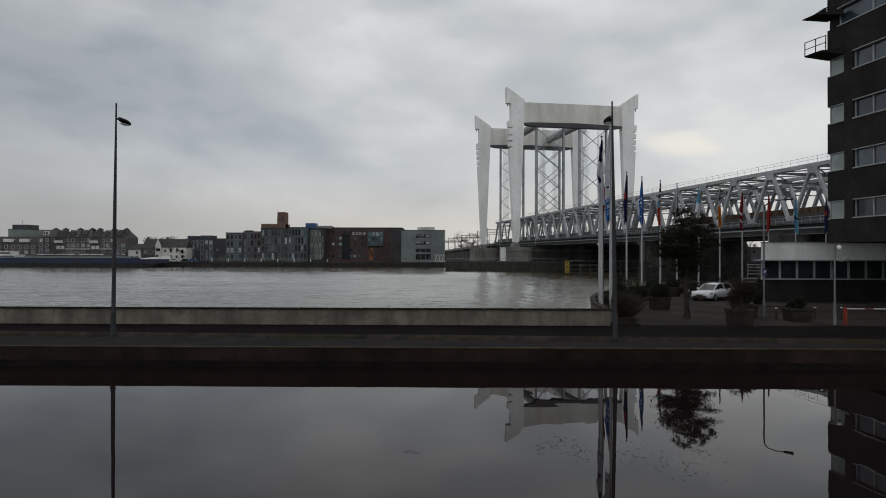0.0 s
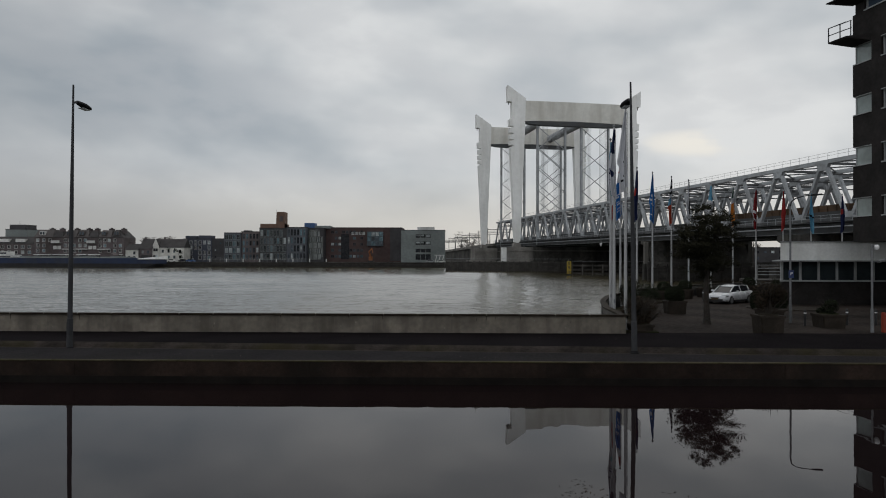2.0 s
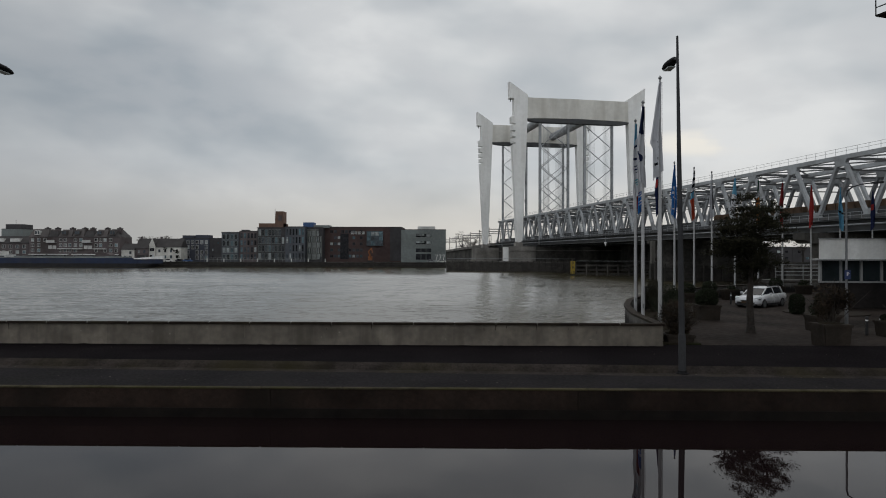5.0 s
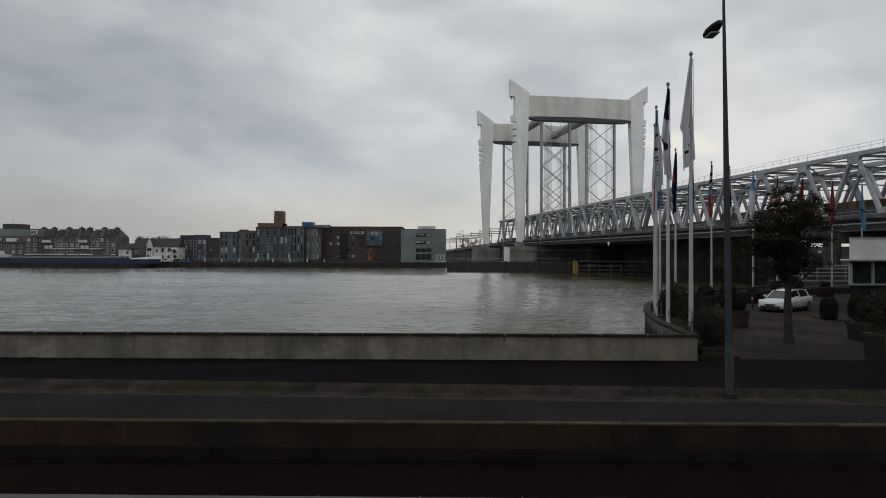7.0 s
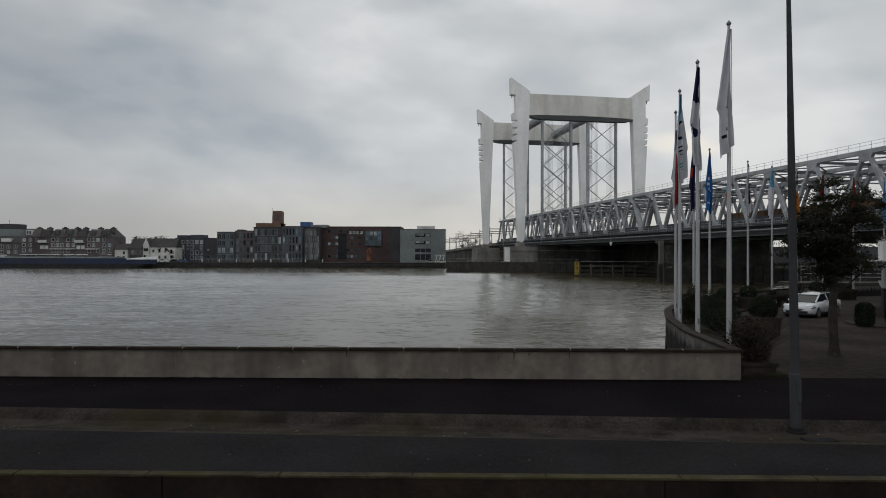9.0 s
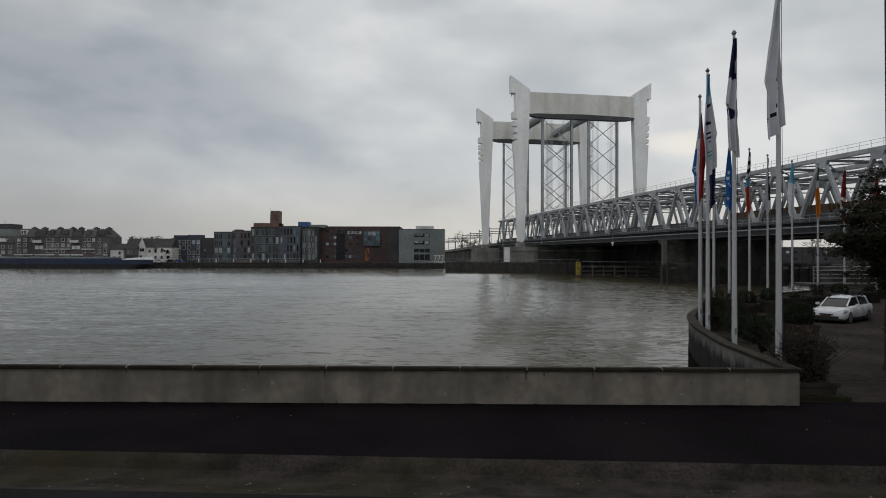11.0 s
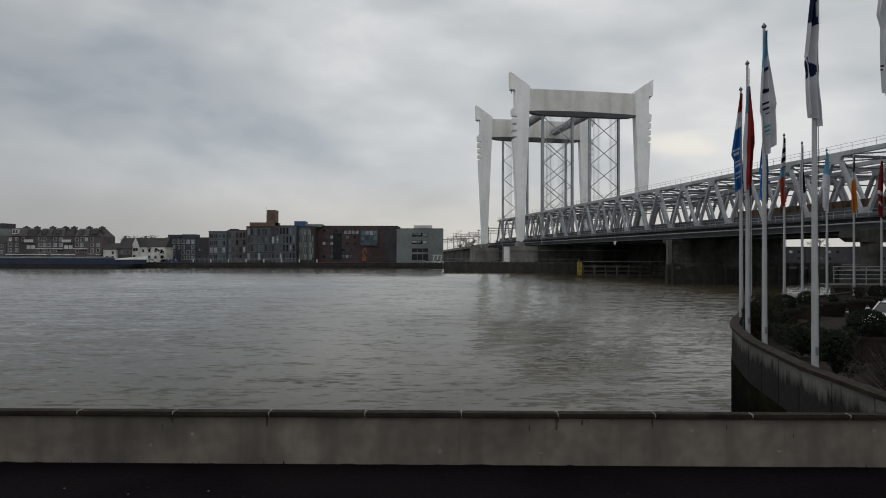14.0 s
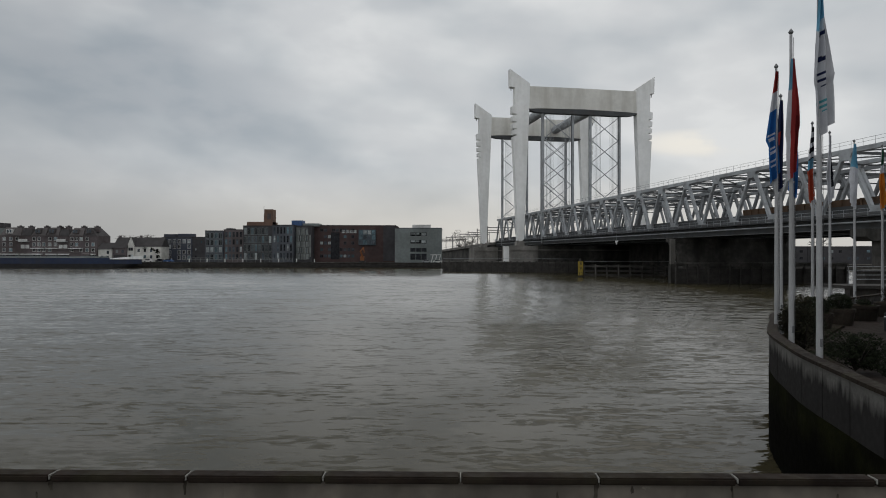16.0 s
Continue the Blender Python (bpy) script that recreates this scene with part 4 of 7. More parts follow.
def f_wave(u, v):
    if v < 0.14 + 0.16 * (1 - u):
        return "sky"
    ring = math.hypot((u - 0.52) / 0.42, (v - 0.40) / 0.10)
    if 0.70 < ring < 1.0 and (u < 0.6 or abs(v - 0.40) > 0.06):
        return "navy"
    return bars(u, v, [(0.57, 0.59, 0.36, 0.5, "navy"), (0.59, 0.65, 0.58, 0.63, "navy"), (0.615, 0.635, 0.36, 0.50, "navy"), (0.60, 0.67, 0.72, 0.76, "navy"), (0.66, 0.675, 0.38, 0.5, "navy"), (0.69, 0.70, 0.5, 0.66, "navy"), (0.76, 0.785, 0.2, 0.6, "teal"), (0.80, 0.82, 0.30, 0.70, "teal"), (0.835, 0.85, 0.35, 0.75, "teal")]) or "white"


def f_redblue(u, v):
    if u < 0.16:
        return "white" if v > 0.25 else "sky"
    # the maroon part is a fold's shade put into the cloth colour
    return "maroon" if v > 0.44 + 0.10 * u and u > 0.5 and v < 0.85 else "red"


def f_tricolour(u, v):
    if v < 0.20:
        return "red"
    if v < 0.37:
        return "white"
    return bars(u, v, [(0.58, 0.60, 0.15, 0.75, "white"), (0.62, 0.645, 0.25, 0.65, "white"), (0.70, 0.715, 0.2, 0.7, "white"), (0.74, 0.76, 0.3, 0.75, "white"), (0.82, 0.84, 0.3, 0.7, "white"), (0.86, 0.88, 0.2, 0.6, "white")]) or "blue"


def f_dark(u, v):
    return "navy" if v < 0.35 else ("red" if (0.35 < v < 0.5 and u < 0.5) else "navy")


def f_blue(u, v):
    return bars(u, v, [(0.42, 0.47, 0.3, 0.7, "white"), (0.52, 0.56, 0.2, 0.6, "white"), (0.62, 0.65, 0.3, 0.8, "white"), (0.85, 0.88, 0.2, 0.6, "white")]) or "blue"


def f_mixed(u, v):
    if v < 0.45:
        return "black" if int(v * 14) % 2 == 0 else "white"
    return "sky" if v < 0.58 and u < 0.6 else "orange"


def f_pale(u, v):
    return "black" if u > 0.82 and v < 0.8 else "white"


def f_skyblue(u, v):
    return "sky" if v < 0.38 else "white"


def f_amber(u, v):
    return "green" if v < 0.28 else ("white" if v < 0.42 else "amber")


def f_redwhite(u, v):
    return "white" if (0.55 < v < 0.62 or 0.75 < v < 0.8) and u < 0.6 else "maroon"


def f_red(u, v):
    return "red"


def f_light(u, v):
    return "black" if 0.55 < v < 0.6 else "sky"


FLAGS = [(9.84, 33.85, f_white_text, "white flag with dark unreadable lettering", -1.0, 3.9), (10.09, 37.02, f_navy_dot, "white and navy flag with a navy disc", -0.45, 3.6),
         (10.92, 41.19, f_wave, "white flag with navy swoosh and teal lettering", 0.0, 3.8), (11.75, 44.12, f_redblue, "narrow red flag with a pale edge", 0.05, 3.6),
         (13.22, 47.94, f_tricolour, "red, white and blue flag with white marks", -0.9, 4.0), (15.55, 52.25, f_dark, "limp dark navy flag", -0.4, 3.9), (17.58, 55.11, f_blue, "limp bright blue flag with white marks", -0.7, 3.9),
         (20.01, 57.92, f_mixed, "limp striped flag with an orange lower half", -0.7, 3.9), (22.33, 60.42, f_pale, "limp pale grey flag with a dark edge", -0.6, 3.8), (25.29, 63.06, f_skyblue, "limp light-blue and white flag", -0.6, 3.8),
         (27.97, 64.68, f_amber, "limp amber, white and green flag", -0.5, 3.8), (30.97, 66.52, f_redwhite, "limp dark red flag with white bands", -0.6, 4.0), (34.43, 68.25, f_red, "limp plain red flag", -0.2, 4.0),
         (38.38, 70.47, f_light, "limp light-blue flag with a dark band", -0.3, 4.2), (43.2, 73.3, f_dark, "limp dark navy flag", -0.3, 4.0)]

for i, (x, y, paint, label, lean, long) in enumerate(FLAGS):
    rnd = random.Random(40 + i)
    top = 10.0 + (0.34, 0.12, 0.16, -0.08)[i] if i < 4 else 10.0
    mast = thing("flagpole", "tall white tapering flagpole in the planting bed by the river wall", "flagpole", (x, y, 0.05), "flagpoles along the river wall")
    part("pole", Form().pipe([(x, y, 0.03), (x, y, 3.2), (x, y, top)], [0.085, 0.072, 0.040], 14), M_FLAGPOLE, mast)
    part("foot_plate", Form().lathe([(0.16, 0), (0.16, 0.05), (0.10, 0.09)], (x, y, 0.05), 12), M_CHROME, mast)
    part("finial", Form().lathe([(0.03, 0), (0.06, 0.03), (0.075, 0.07), (0.05, 0.11), (0.01, 0.17)], (x, y, top), 12), M_CHROME, mast, smooth=True)
    part("halyard", Form().rod((x + 0.10, y - 0.02, 1.2), (x + 0.07, y - 0.02, top - 0.1), 0.008, n=4), M_BLACK, mast)
    part("cleat", Form().box(x - 0.03, x + 0.03, y - 0.11, y - 0.06, 1.1, 1.3), M_CHROME, mast)
    flag = thing("flag", label + " hanging from its pole", "flag", (x, y, top - 0.2), "hanging flags")
    nu, nv = 36, 110
    ph, wide = rnd.uniform(0, 6), (0.26 if i == 3 else 0.47 if i < 5 else 0.40) + rnd.uniform(-0.04, 0.06)
    turn = rnd.uniform(-0.5, 0.5)
    slant = rnd.uniform(-1, 1)
    hoist = 0.75 if i == 3 else 0.12

    def spot(a, b):
        """Limp cloth: narrow at the truck, spreading in folds, with a slanted hem."""
        grow = 0.14 + 0.86 * b / 0.62 if b < 0.62 else 1.0 - 0.24 * min(1.0, (b - 0.62) / 0.06)
        w = wide * grow * (1.0 - 0.4 * max(0.0, b - 0.84) / 0.16 * (a if lean < 0 else 1 - a))
        side = (a - 0.5 + lean * 0.42) * w
        fold = 0.13 * min(1.0, b * 2.5) * math.sin(a * 12.0 + ph + 1.8 * b) + 0.06 * math.sin(a * 23 + 4 * b + ph)
        drop = b * long * (0.90 + 0.10 * (a if slant > 0 else 1 - a)) + 0.05 * math.sin(7 * b + ph) * a
        sway = (0.02 if i == 0 else 0.06) * math.sin(4.2 * b + ph)
        return (x + side + sway * b + fold * math.sin(turn) * 0.4, y - 0.10 + fold * math.cos(turn), top - hoist - drop)

    cells = {}
    for r in range(nv):
        for c in range(nu):
            cells.setdefault(paint((c + 0.5) / nu, (r + 0.5) / nv), []).append((c, r))
    patches = []
    for tone, cells_ in cells.items():
        rest = set(cells_)
        while rest:
            todo, patch = [rest.pop()], []
            while todo:
                c, r = todo.pop()
                patch.append((c, r))
                for near in ((c + 1, r), (c - 1, r), (c, r + 1), (c, r - 1)):
                    if near in rest:
                        rest.remove(near)
                        todo.append(near)
            patches.append((tone, patch))
    for tone, patch in patches:
        ids, vs, fs = {}, [], []
        for c, r in patch:
            q = []
            for cc, rr in ((c, r), (c + 1, r), (c + 1, r + 1), (c, r + 1)):
                if (cc, rr) not in ids:
                    ids[cc, rr] = len(vs)
                    vs.append(spot(cc / nu, rr / nv))
                q.append(ids[cc, rr])
            fs.append(tuple(q))
        part(tone + "_cloth", Form().add(vs, fs), CLOTH[tone], flag, smooth=True)


# ---- planting ----
def leaves(form, centre, radii, count, size, rnd, shell=0.55, lumps=7):
    """Small leaf blades gathered in uneven lumps."""
    cx, cy, cz = centre
    cores = []
    for _ in range(lumps):
        d = Vector((rnd.gauss(0, 1), rnd.gauss(0, 1), rnd.gauss(0, 1))).normalized() * rnd.uniform(0.25, 0.75)
        cores.append((d, rnd.uniform(0.30, 0.55)))
    for _ in range(count):
        d, r = rnd.choice(cores)
        q = Vector((rnd.gauss(0, 1), rnd.gauss(0, 1), rnd.gauss(0, 1))).normalized() * (r * rnd.uniform(shell, 1.0))
        p = d + q
        p = Vector((cx + p.x * radii[0], cy + p.y * radii[1], cz + p.z * radii[2]))
        a = Vector((rnd.gauss(0, 1), rnd.gauss(0, 1), rnd.gauss(0, 1))).normalized()
        b = a.orthogonal().normalized()
        s = size * rnd.uniform(0.6, 1.3)
        form.add([p - a * s, p - b * s * 0.45, p + a * s, p + b * s * 0.45], [(0, 1, 2, 3)])
    return form


def clipped(form, centre, radii, count, size, rnd, square=3.2):
    """Leaf blades packed close under a clipped, nearly smooth surface."""
    for _ in range(count):
        d = Vector((rnd.gauss(0, 1), rnd.gauss(0, 1), rnd.gauss(0, 1))).normalized()
        k = (abs(d.x) ** square + abs(d.y) ** square + abs(d.z) ** square) ** (-1 / square) * rnd.uniform(0.80, 1.03)
        p = Vector((centre[0] + d.x * k * radii[0], centre[1] + d.y * k * radii[1], centre[2] + d.z * k * radii[2]))
        a = Vector((rnd.gauss(0, 1), rnd.gauss(0, 1), rnd.gauss(0, 1))).normalized()
        b = a.orthogonal().normalized()
        s = size * rnd.uniform(0.6, 1.3)
        form.add([p - a * s, p - b * s * 0.5, p + a * s, p + b * s * 0.5], [(0, 1, 2, 3)])
    return form


def limbs(form, base, tip, r, rnd, depth, tips):
    a, b = Vector(base), Vector(tip)
    mid = (a + b) / 2 + Vector((rnd.uniform(-1, 1), rnd.uniform(-1, 1), 0)) * (b - a).length * 0.06
    form.pipe([a, mid, b], [r, r * 0.85, r * 0.65], 7)
    if depth == 0:
        tips.append(b)
        return
    for _ in range(3 if depth > 1 else 4):
        d = (b - a).normalized() + Vector((rnd.uniform(-1, 1), rnd.uniform(-1, 1), rnd.uniform(-0.35, 0.6)))
        limbs(form, b, b + d.normalized() * (b - a).length * rnd.uniform(0.5, 0.75), r * 0.55, rnd, depth - 1, tips)


def settle(ob):
    """The forecourt lies a kerb's height below the road."""
    ob.location.z -= 0.12
    return ob


def tub(x, y, w, h, label, leafy, radii, count, material, name="planter", rnd_seed=0, round_=False, twigs=0, shape=None):
    rnd = random.Random(rnd_seed)
    ob = thing(name, label, "planter", (x, y, 0.05), "planters on the forecourt")
    if round_:
        part("tub", Form().lathe([(w * 0.42, 0), (w * 0.5, h * 0.8), (w * 0.53, h * 0.82), (w * 0.53, h), (w * 0.46, h), (w * 0.44, h - 0.08)], (x, y, 0.05), 20), M_TUB, ob)
    else:
        q, t = w / 2, w / 2 * 0.90
        f = Form().hexa([(x - t, y - t, 0.05), (x + t, y - t, 0.05), (x + t, y + t, 0.05), (x - t, y + t, 0.05), (x - q, y - q, 0.05 + h), (x + q, y - q, 0.05 + h), (x + q, y + q, 0.05 + h), (x - q, y + q, 0.05 + h)])
        part("tub", f, M_TUB, ob, bevel=0.04)
        part("rim", Form().box(x - q - 0.03, x + q + 0.03, y - q - 0.03, y + q + 0.03, h - 0.06, h + 0.055), M_TUB, ob, bevel=0.02)
    part("soil", Form().lathe([(w * 0.42, 0), (w * 0.40, 0.06), (0.02, 0.10)], (x, y, h + 0.02), 14), M_SOIL, ob)
    stems = Form()
    for _ in range(12 + twigs):
        d = Vector((rnd.gauss(0, 0.5) * radii[0], rnd.gauss(0, 0.5) * radii[1], radii[2] * (rnd.uniform(0.6, 1.1) if shape else rnd.uniform(0.9, 1.7))))
        o = Vector((x + rnd.uniform(-0.15, 0.15), y + rnd.uniform(-0.15, 0.15), h))
        stems.pipe([o, o + d * 0.55 + Vector((0, 0, 0.05)), o + d], [0.014, 0.010, 0.004], 5)
    part("branch_frame", stems, M_STEM, ob)
    top_ = (x, y, h + radii[2] * leafy)
    part("foliage", clipped(Form(), top_, radii, count, 0.05, rnd, shape) if shape else leaves(Form(), top_, radii, count, 0.055, rnd), material, ob)
    return settle(ob)


tub(10.45, 33.75, 1.05, 0.45, "low stone planter with a dry brown shrub beside the flood wall", 0.55, (0.85, 0.80, 0.85), 2600, M_DRY, rnd_seed=1, twigs=110)
tub(15.35, 43.4, 1.12, 0.85, "square stone planter with a clipped dark-green shrub", 0.75, (0.56, 0.56, 0.52), 4200, M_SHRUB, rnd_seed=2, shape=2.3)
tub(16.1, 33.2, 1.05, 0.92, "large stone planter with a tall loose brown shrub", 0.95, (0.85, 0.8, 1.05), 2400, M_DRY, rnd_seed=3, twigs=20)
tub(18.55, 38.15, 1.1, 0.78, "square stone planter with a loose dark shrub", 0.75, (0.75, 0.75, 0.62), 3000, M_SHRUB, rnd_seed=12)
tub(20.5, 36.1, 1.15, 0.72, "wide low stone planter with a dark shrub", 0.5, (0.6, 0.6, 0.55), 2200, M_SHRUB, rnd_seed=4)
tub(20.8, 57.0, 1.35, 0.85, "round stone planter with a small dark shrub", 0.7, (0.52, 0.52, 0.46), 2400, M_SHRUB, rnd_seed=5, round_=True, shape=2.2)
tub(23.3, 59.2, 1.5, 0.85, "round stone planter with low dark greenery", 0.4, (0.6, 0.6, 0.4), 1200, M_SHRUB, rnd_seed=6, round_=True)
tub(26.1, 61.2, 1.5, 0.85, "round stone planter with sparse brown twigs", 0.6, (0.55, 0.55, 0.6), 700, M_DRY, rnd_seed=7, round_=True, twigs=30)
tub(29.3, 64.3, 1.5, 0.85, "round stone planter with a rounded dark shrub", 0.7, (0.55, 0.55, 0.46), 2200, M_SHRUB, rnd_seed=8, round_=True, shape=2.2)
tub(18.3, 54.6, 1.4, 0.85, "round stone planter with a low leafy shrub", 0.7, (0.52, 0.52, 0.44), 2200, M_SHRUB, rnd_seed=9, round_=True, shape=2.2)
tub(33.0, 66.8, 1.5, 0.85, "round stone planter with a dull green shrub", 0.5, (0.6, 0.6, 0.5), 900, M_SHRUB, rnd_seed=10, round_=True)


def bush(x, y, z, radii, count, material, label, seed, size=0.055, twigs=22, shape=None):
    rnd = random.Random(seed)
    ob = thing("shrub", label, "shrub", (x, y, z), "shrubs on the forecourt")
    stems = Form()
    for _ in range(twigs):
        d = Vector((rnd.gauss(0, 0.45) * radii[0], rnd.gauss(0, 0.45) * radii[1], radii[2] * (rnd.uniform(0.8, 1.5) if shape else rnd.uniform(1.0, 1.9))))
        stems.pipe([(x, y, z), Vector((x, y, z)) + d * 0.5, Vector((x, y, z)) + d], [0.018, 0.012, 0.004], 5)
    part("branch_frame", stems, M_STEM, ob)
    if shape:
        part("foliage", clipped(Form(), (x, y, z + radii[2]), radii, count, size, rnd, shape), material, ob)
    else:
        part("foliage", leaves(Form(), (x, y, z + radii[2]), radii, count, size, rnd, lumps=10), material, ob)
    if shape:
        settle(ob)


bush(13.3, 43.6, 0.08, (1.1, 0.9, 0.55), 3600, M_SHRUB, "low spreading dark-green shrub in the planting bed", 21)
bush(12.3, 40.0, 0.08, (0.8, 0.8, 0.75), 2600, M_SHRUB, "rounded dark-green shrub in the planting bed", 22)
bush(13.6, 46.9, 0.08, (0.9, 0.9, 0.95), 3000, M_LEAF, "tall loose green shrub in the planting bed", 23)
bush(15.0, 49.6, 0.08, (1.0, 0.9, 0.8), 2600, M_SHRUB, "dense dark shrub beside the flagpoles", 24)
bush(11.6, 36.4, 0.08, (0.85, 0.9, 0.72), 420, M_DRY, "bare brown winter shrub in the planting bed", 25, 0.04, 130)
bush(16.6, 51.9, 0.08, (0.9, 0.9, 0.6), 2000, M_SHRUB, "low dark shrub beside the flagpoles", 26)
bush(21.9, 46.75, 0.08, (0.38, 0.38, 0.60), 3800, M_SHRUB, "clipped upright dark evergreen on the traffic island", 27, 0.05, 8, 3.6)
bush(23.5, 46.9, 0.08, (0.38, 0.38, 0.62), 3800, M_SHRUB, "second clipped dark evergreen on the traffic island", 28, 0.05, 8, 3.6)
struct("kerb_island", Form().lathe([(2.3, 0.0), (2.3, 0.12), (2.22, 0.14), (0.05, 0.15)], (24.05, 47.6, -0.075), 40), M_TUB, "rounded concrete traffic island on the forecourt", "traffic island")

rt = random.Random(7)
TX, TY = 14.95, 37.35
tree = thing("tree", "small dark evergreen street tree with a ragged crown on the forecourt", "tree", (TX, TY, 0.1))
trunk, tips = Form(), []
trunk.pipe([(TX, TY, 0.05), (TX + 0.01, TY, 0.45), (TX - 0.03, TY + 0.02, 1.5), (TX, TY, 2.4), (TX + 0.05, TY, 4.6)], [0.24, 0.165, 0.14, 0.115, 0.04], 10)
for i in range(8):
    q = math.tau * i / 8 + rt.uniform(-0.3, 0.3)
    limbs(trunk, (TX, TY, 2.15 + 0.25 * i), (TX + 0.6 * math.cos(q), TY + 0.6 * math.sin(q), 2.7 + 0.30 * i), 0.045, rt, 2, tips)
part("trunk", trunk, M_BARK, tree)
crown = Form()
for p in tips:
    leaves(crown, p, (0.45, 0.45, 0.26), 60, 0.055, rt, 0.2, 3)
for z, r, h, n_ in ((2.95, 1.5, 0.36, 1300), (3.5, 2.0, 0.5, 3900), (4.15, 2.1, 0.55, 4500), (4.9, 1.9, 0.55, 3900), (5.55, 1.5, 0.45, 2500), (6.05, 0.9, 0.35, 800)):
    leaves(crown, (TX + rt.uniform(-0.25, 0.25), TY, z), (r, r, h), n_, 0.055, rt, 0.1, 13)
for z, r, n_ in ((2.75, 0.8, 700), (3.4, 1.2, 1500), (4.2, 1.3, 1500), (5.0, 1.05, 1000)):
    leaves(crown, (TX, TY, z), (r, r, 0.6), n_, 0.055, rt, 0.0, 6)
part("crown", crown, M_LEAF, tree)
settle(tree)

# ---- forecourt fittings ----
LX, LY = 19.69, 38.2
lamp2 = thing("curved_street_lamp", "slim grey street lamp with a curved arm and a parking sign", "street lamp", (LX, LY, 0.0))
part("pole", Form().pipe([(LX, LY, -0.06), (LX, LY, 0.95), (LX, LY, 0.97), (LX, LY, 6.15)], [0.078, 0.078, 0.055, 0.045], 12), M_CHROME, lamp2)
arm = [(LX, LY, 6.15), (LX + 0.06, LY, 6.40), (LX + 0.28, LY - 0.02, 6.58), (LX + 0.68, LY - 0.04, 6.70), (LX + 1.15, LY - 0.06, 6.76)]
part("arm", Form().pipe(arm, [0.041, 0.036, 0.032, 0.027, 0.027], 8), M_POLE, lamp2)
part("lamp_head", Form().obox((LX + 1.36, LY - 0.07, 6.77), (0.29, 0, 0.02), (0, 0.09, 0), (0, 0, 0.045)), M_POLE, lamp2, bevel=0.03)
M_BLUE = mat("sign_blue", (0.010, 0.030, 0.12), 0.4, vary=0.1)
part("parking_sign", Form().box(LX - 0.127, LX + 0.127, LY - 0.10, LY - 0.07, 2.36, 2.78), M_BLUE, lamp2, "blue parking sign")


def text(body, size, m, material, parent):
    cu = bpy.data.curves.new("lettering", "FONT")
    cu.body, cu.size, cu.extrude, cu.align_x, cu.align_y = body, size, 0.004, "CENTER", "CENTER"
    tmp = new("lettering", cu)
    dg = bpy.context.evaluated_depsgraph_get()
    me = bpy.data.meshes.new_from_object(tmp.evaluated_get(dg))
    bpy.data.objects.remove(tmp)
    bpy.data.curves.remove(cu)
    me.materials.clear()
    me.materials.append(material)
    return piece("lettering", me, parent, m)


M_SIGNWHITE = mat("sign_white", (0.75, 0.75, 0.75), 0.5, vary=0.05)
text("P", 0.25, lamp2.matrix_basis @ pose(0, -0.112, 2.58, 90, 0, 0), M_SIGNWHITE, lamp2)

cctv = thing("camera_mast", "short grey mast with a white dome camera and a small spotlight", "mast", (21.24, 33.9, 0.05))
part("mast", Form().pipe([(21.24, 33.9, 0.03), (21.24, 33.9, 1.2), (21.24, 33.9, 1.22), (21.24, 33.9, 4.15)], [0.08, 0.075, 0.05, 0.045], 12), M_CHROME, cctv)
part("dome", Form().lathe([(0.03, 0.13), (0.10, 0.11), (0.12, 0.03), (0.10, -0.07), (0.05, -0.12)], (21.44, 33.88, 4.05), 12), M_SIGNWHITE, cctv, smooth=True)
part("bracket", Form().beam((21.24, 33.9, 4.1), (21.44, 33.88, 4.15), 0.05, 0.05), M_CHROME, cctv)
part("spotlight", Form().obox((21.69, 33.85, 3.45), (0.18, 0.0, 0.05), (0, 0.09, 0), (0, 0, 0.05)).beam((21.24, 33.9, 3.4), (21.54, 33.87, 3.42), 0.04, 0.04), M_CHROME, cctv)
settle(cctv)

M_ORANGE = mat("barrier_orange", (0.24, 0.034, 0.014), 0.5, vary=0.12)
gate = thing("parking_barrier", "orange barrier post with a red and white boom", "barrier", (21.75, 33.9, 0.05))
part("housing", Form().box(21.70, 21.83, 33.80, 34.00, 0.04, 1.05), M_ORANGE, gate, bevel=0.03)
for i in range(10):
    part("boom_section", Form().box(21.84 + 0.45 * i, 21.84 + 0.45 * (i + 1), 33.88, 33.92, 0.93, 0.97), M_ORANGE if i % 3 == 2 else M_SIGNWHITE, gate)
settle(gate)


def bollard(x, y):
    ob = thing("bollard", "short dark bollard with a pale reflective band", "bollard", (x, y, 0.05), "bollards on the forecourt")
    part("post", Form().lathe([(0.06, 0), (0.06, 0.85), (0.04, 0.9)], (x, y, 0.04), 10), M_BLACK, ob)
    part("band", Form().lathe([(0.063, 0), (0.063, 0.05)], (x, y, 0.74), 10), M_SIGNWHITE, ob)
    settle(ob)


for x, y in ((19.6, 36.6), (20.6, 37.2), (22.0, 37.1), (23.4, 37.0), (21.2, 54.2), (23.6, 56.4)):
    bollard(x, y)

# ---- pavilion and dark office tower ----
M_GLASS_BLUE = glass_dark("window_glass_blue", (0.035, 0.05, 0.07), 0.06)
M_GLASS_PAV = glass_dark("pavilion_glass", (0.026, 0.034, 0.037), 0.06)
pav = thing("pavilion", "low pavilion with a white fascia and a band of dark windows", "building", (34, 53, 0.1))


def wedge(x0, y0, z0, z1):
    """A slab whose end wall runs back at an angle."""
    return Form().hexa([(x0, y0, z0), (62, y0, z0), (62, 60, z0), (x0 + 5.6, 60, z0), (x0, y0, z1), (62, y0, z1), (62, 60, z1), (x0 + 5.6, 60, z1)])


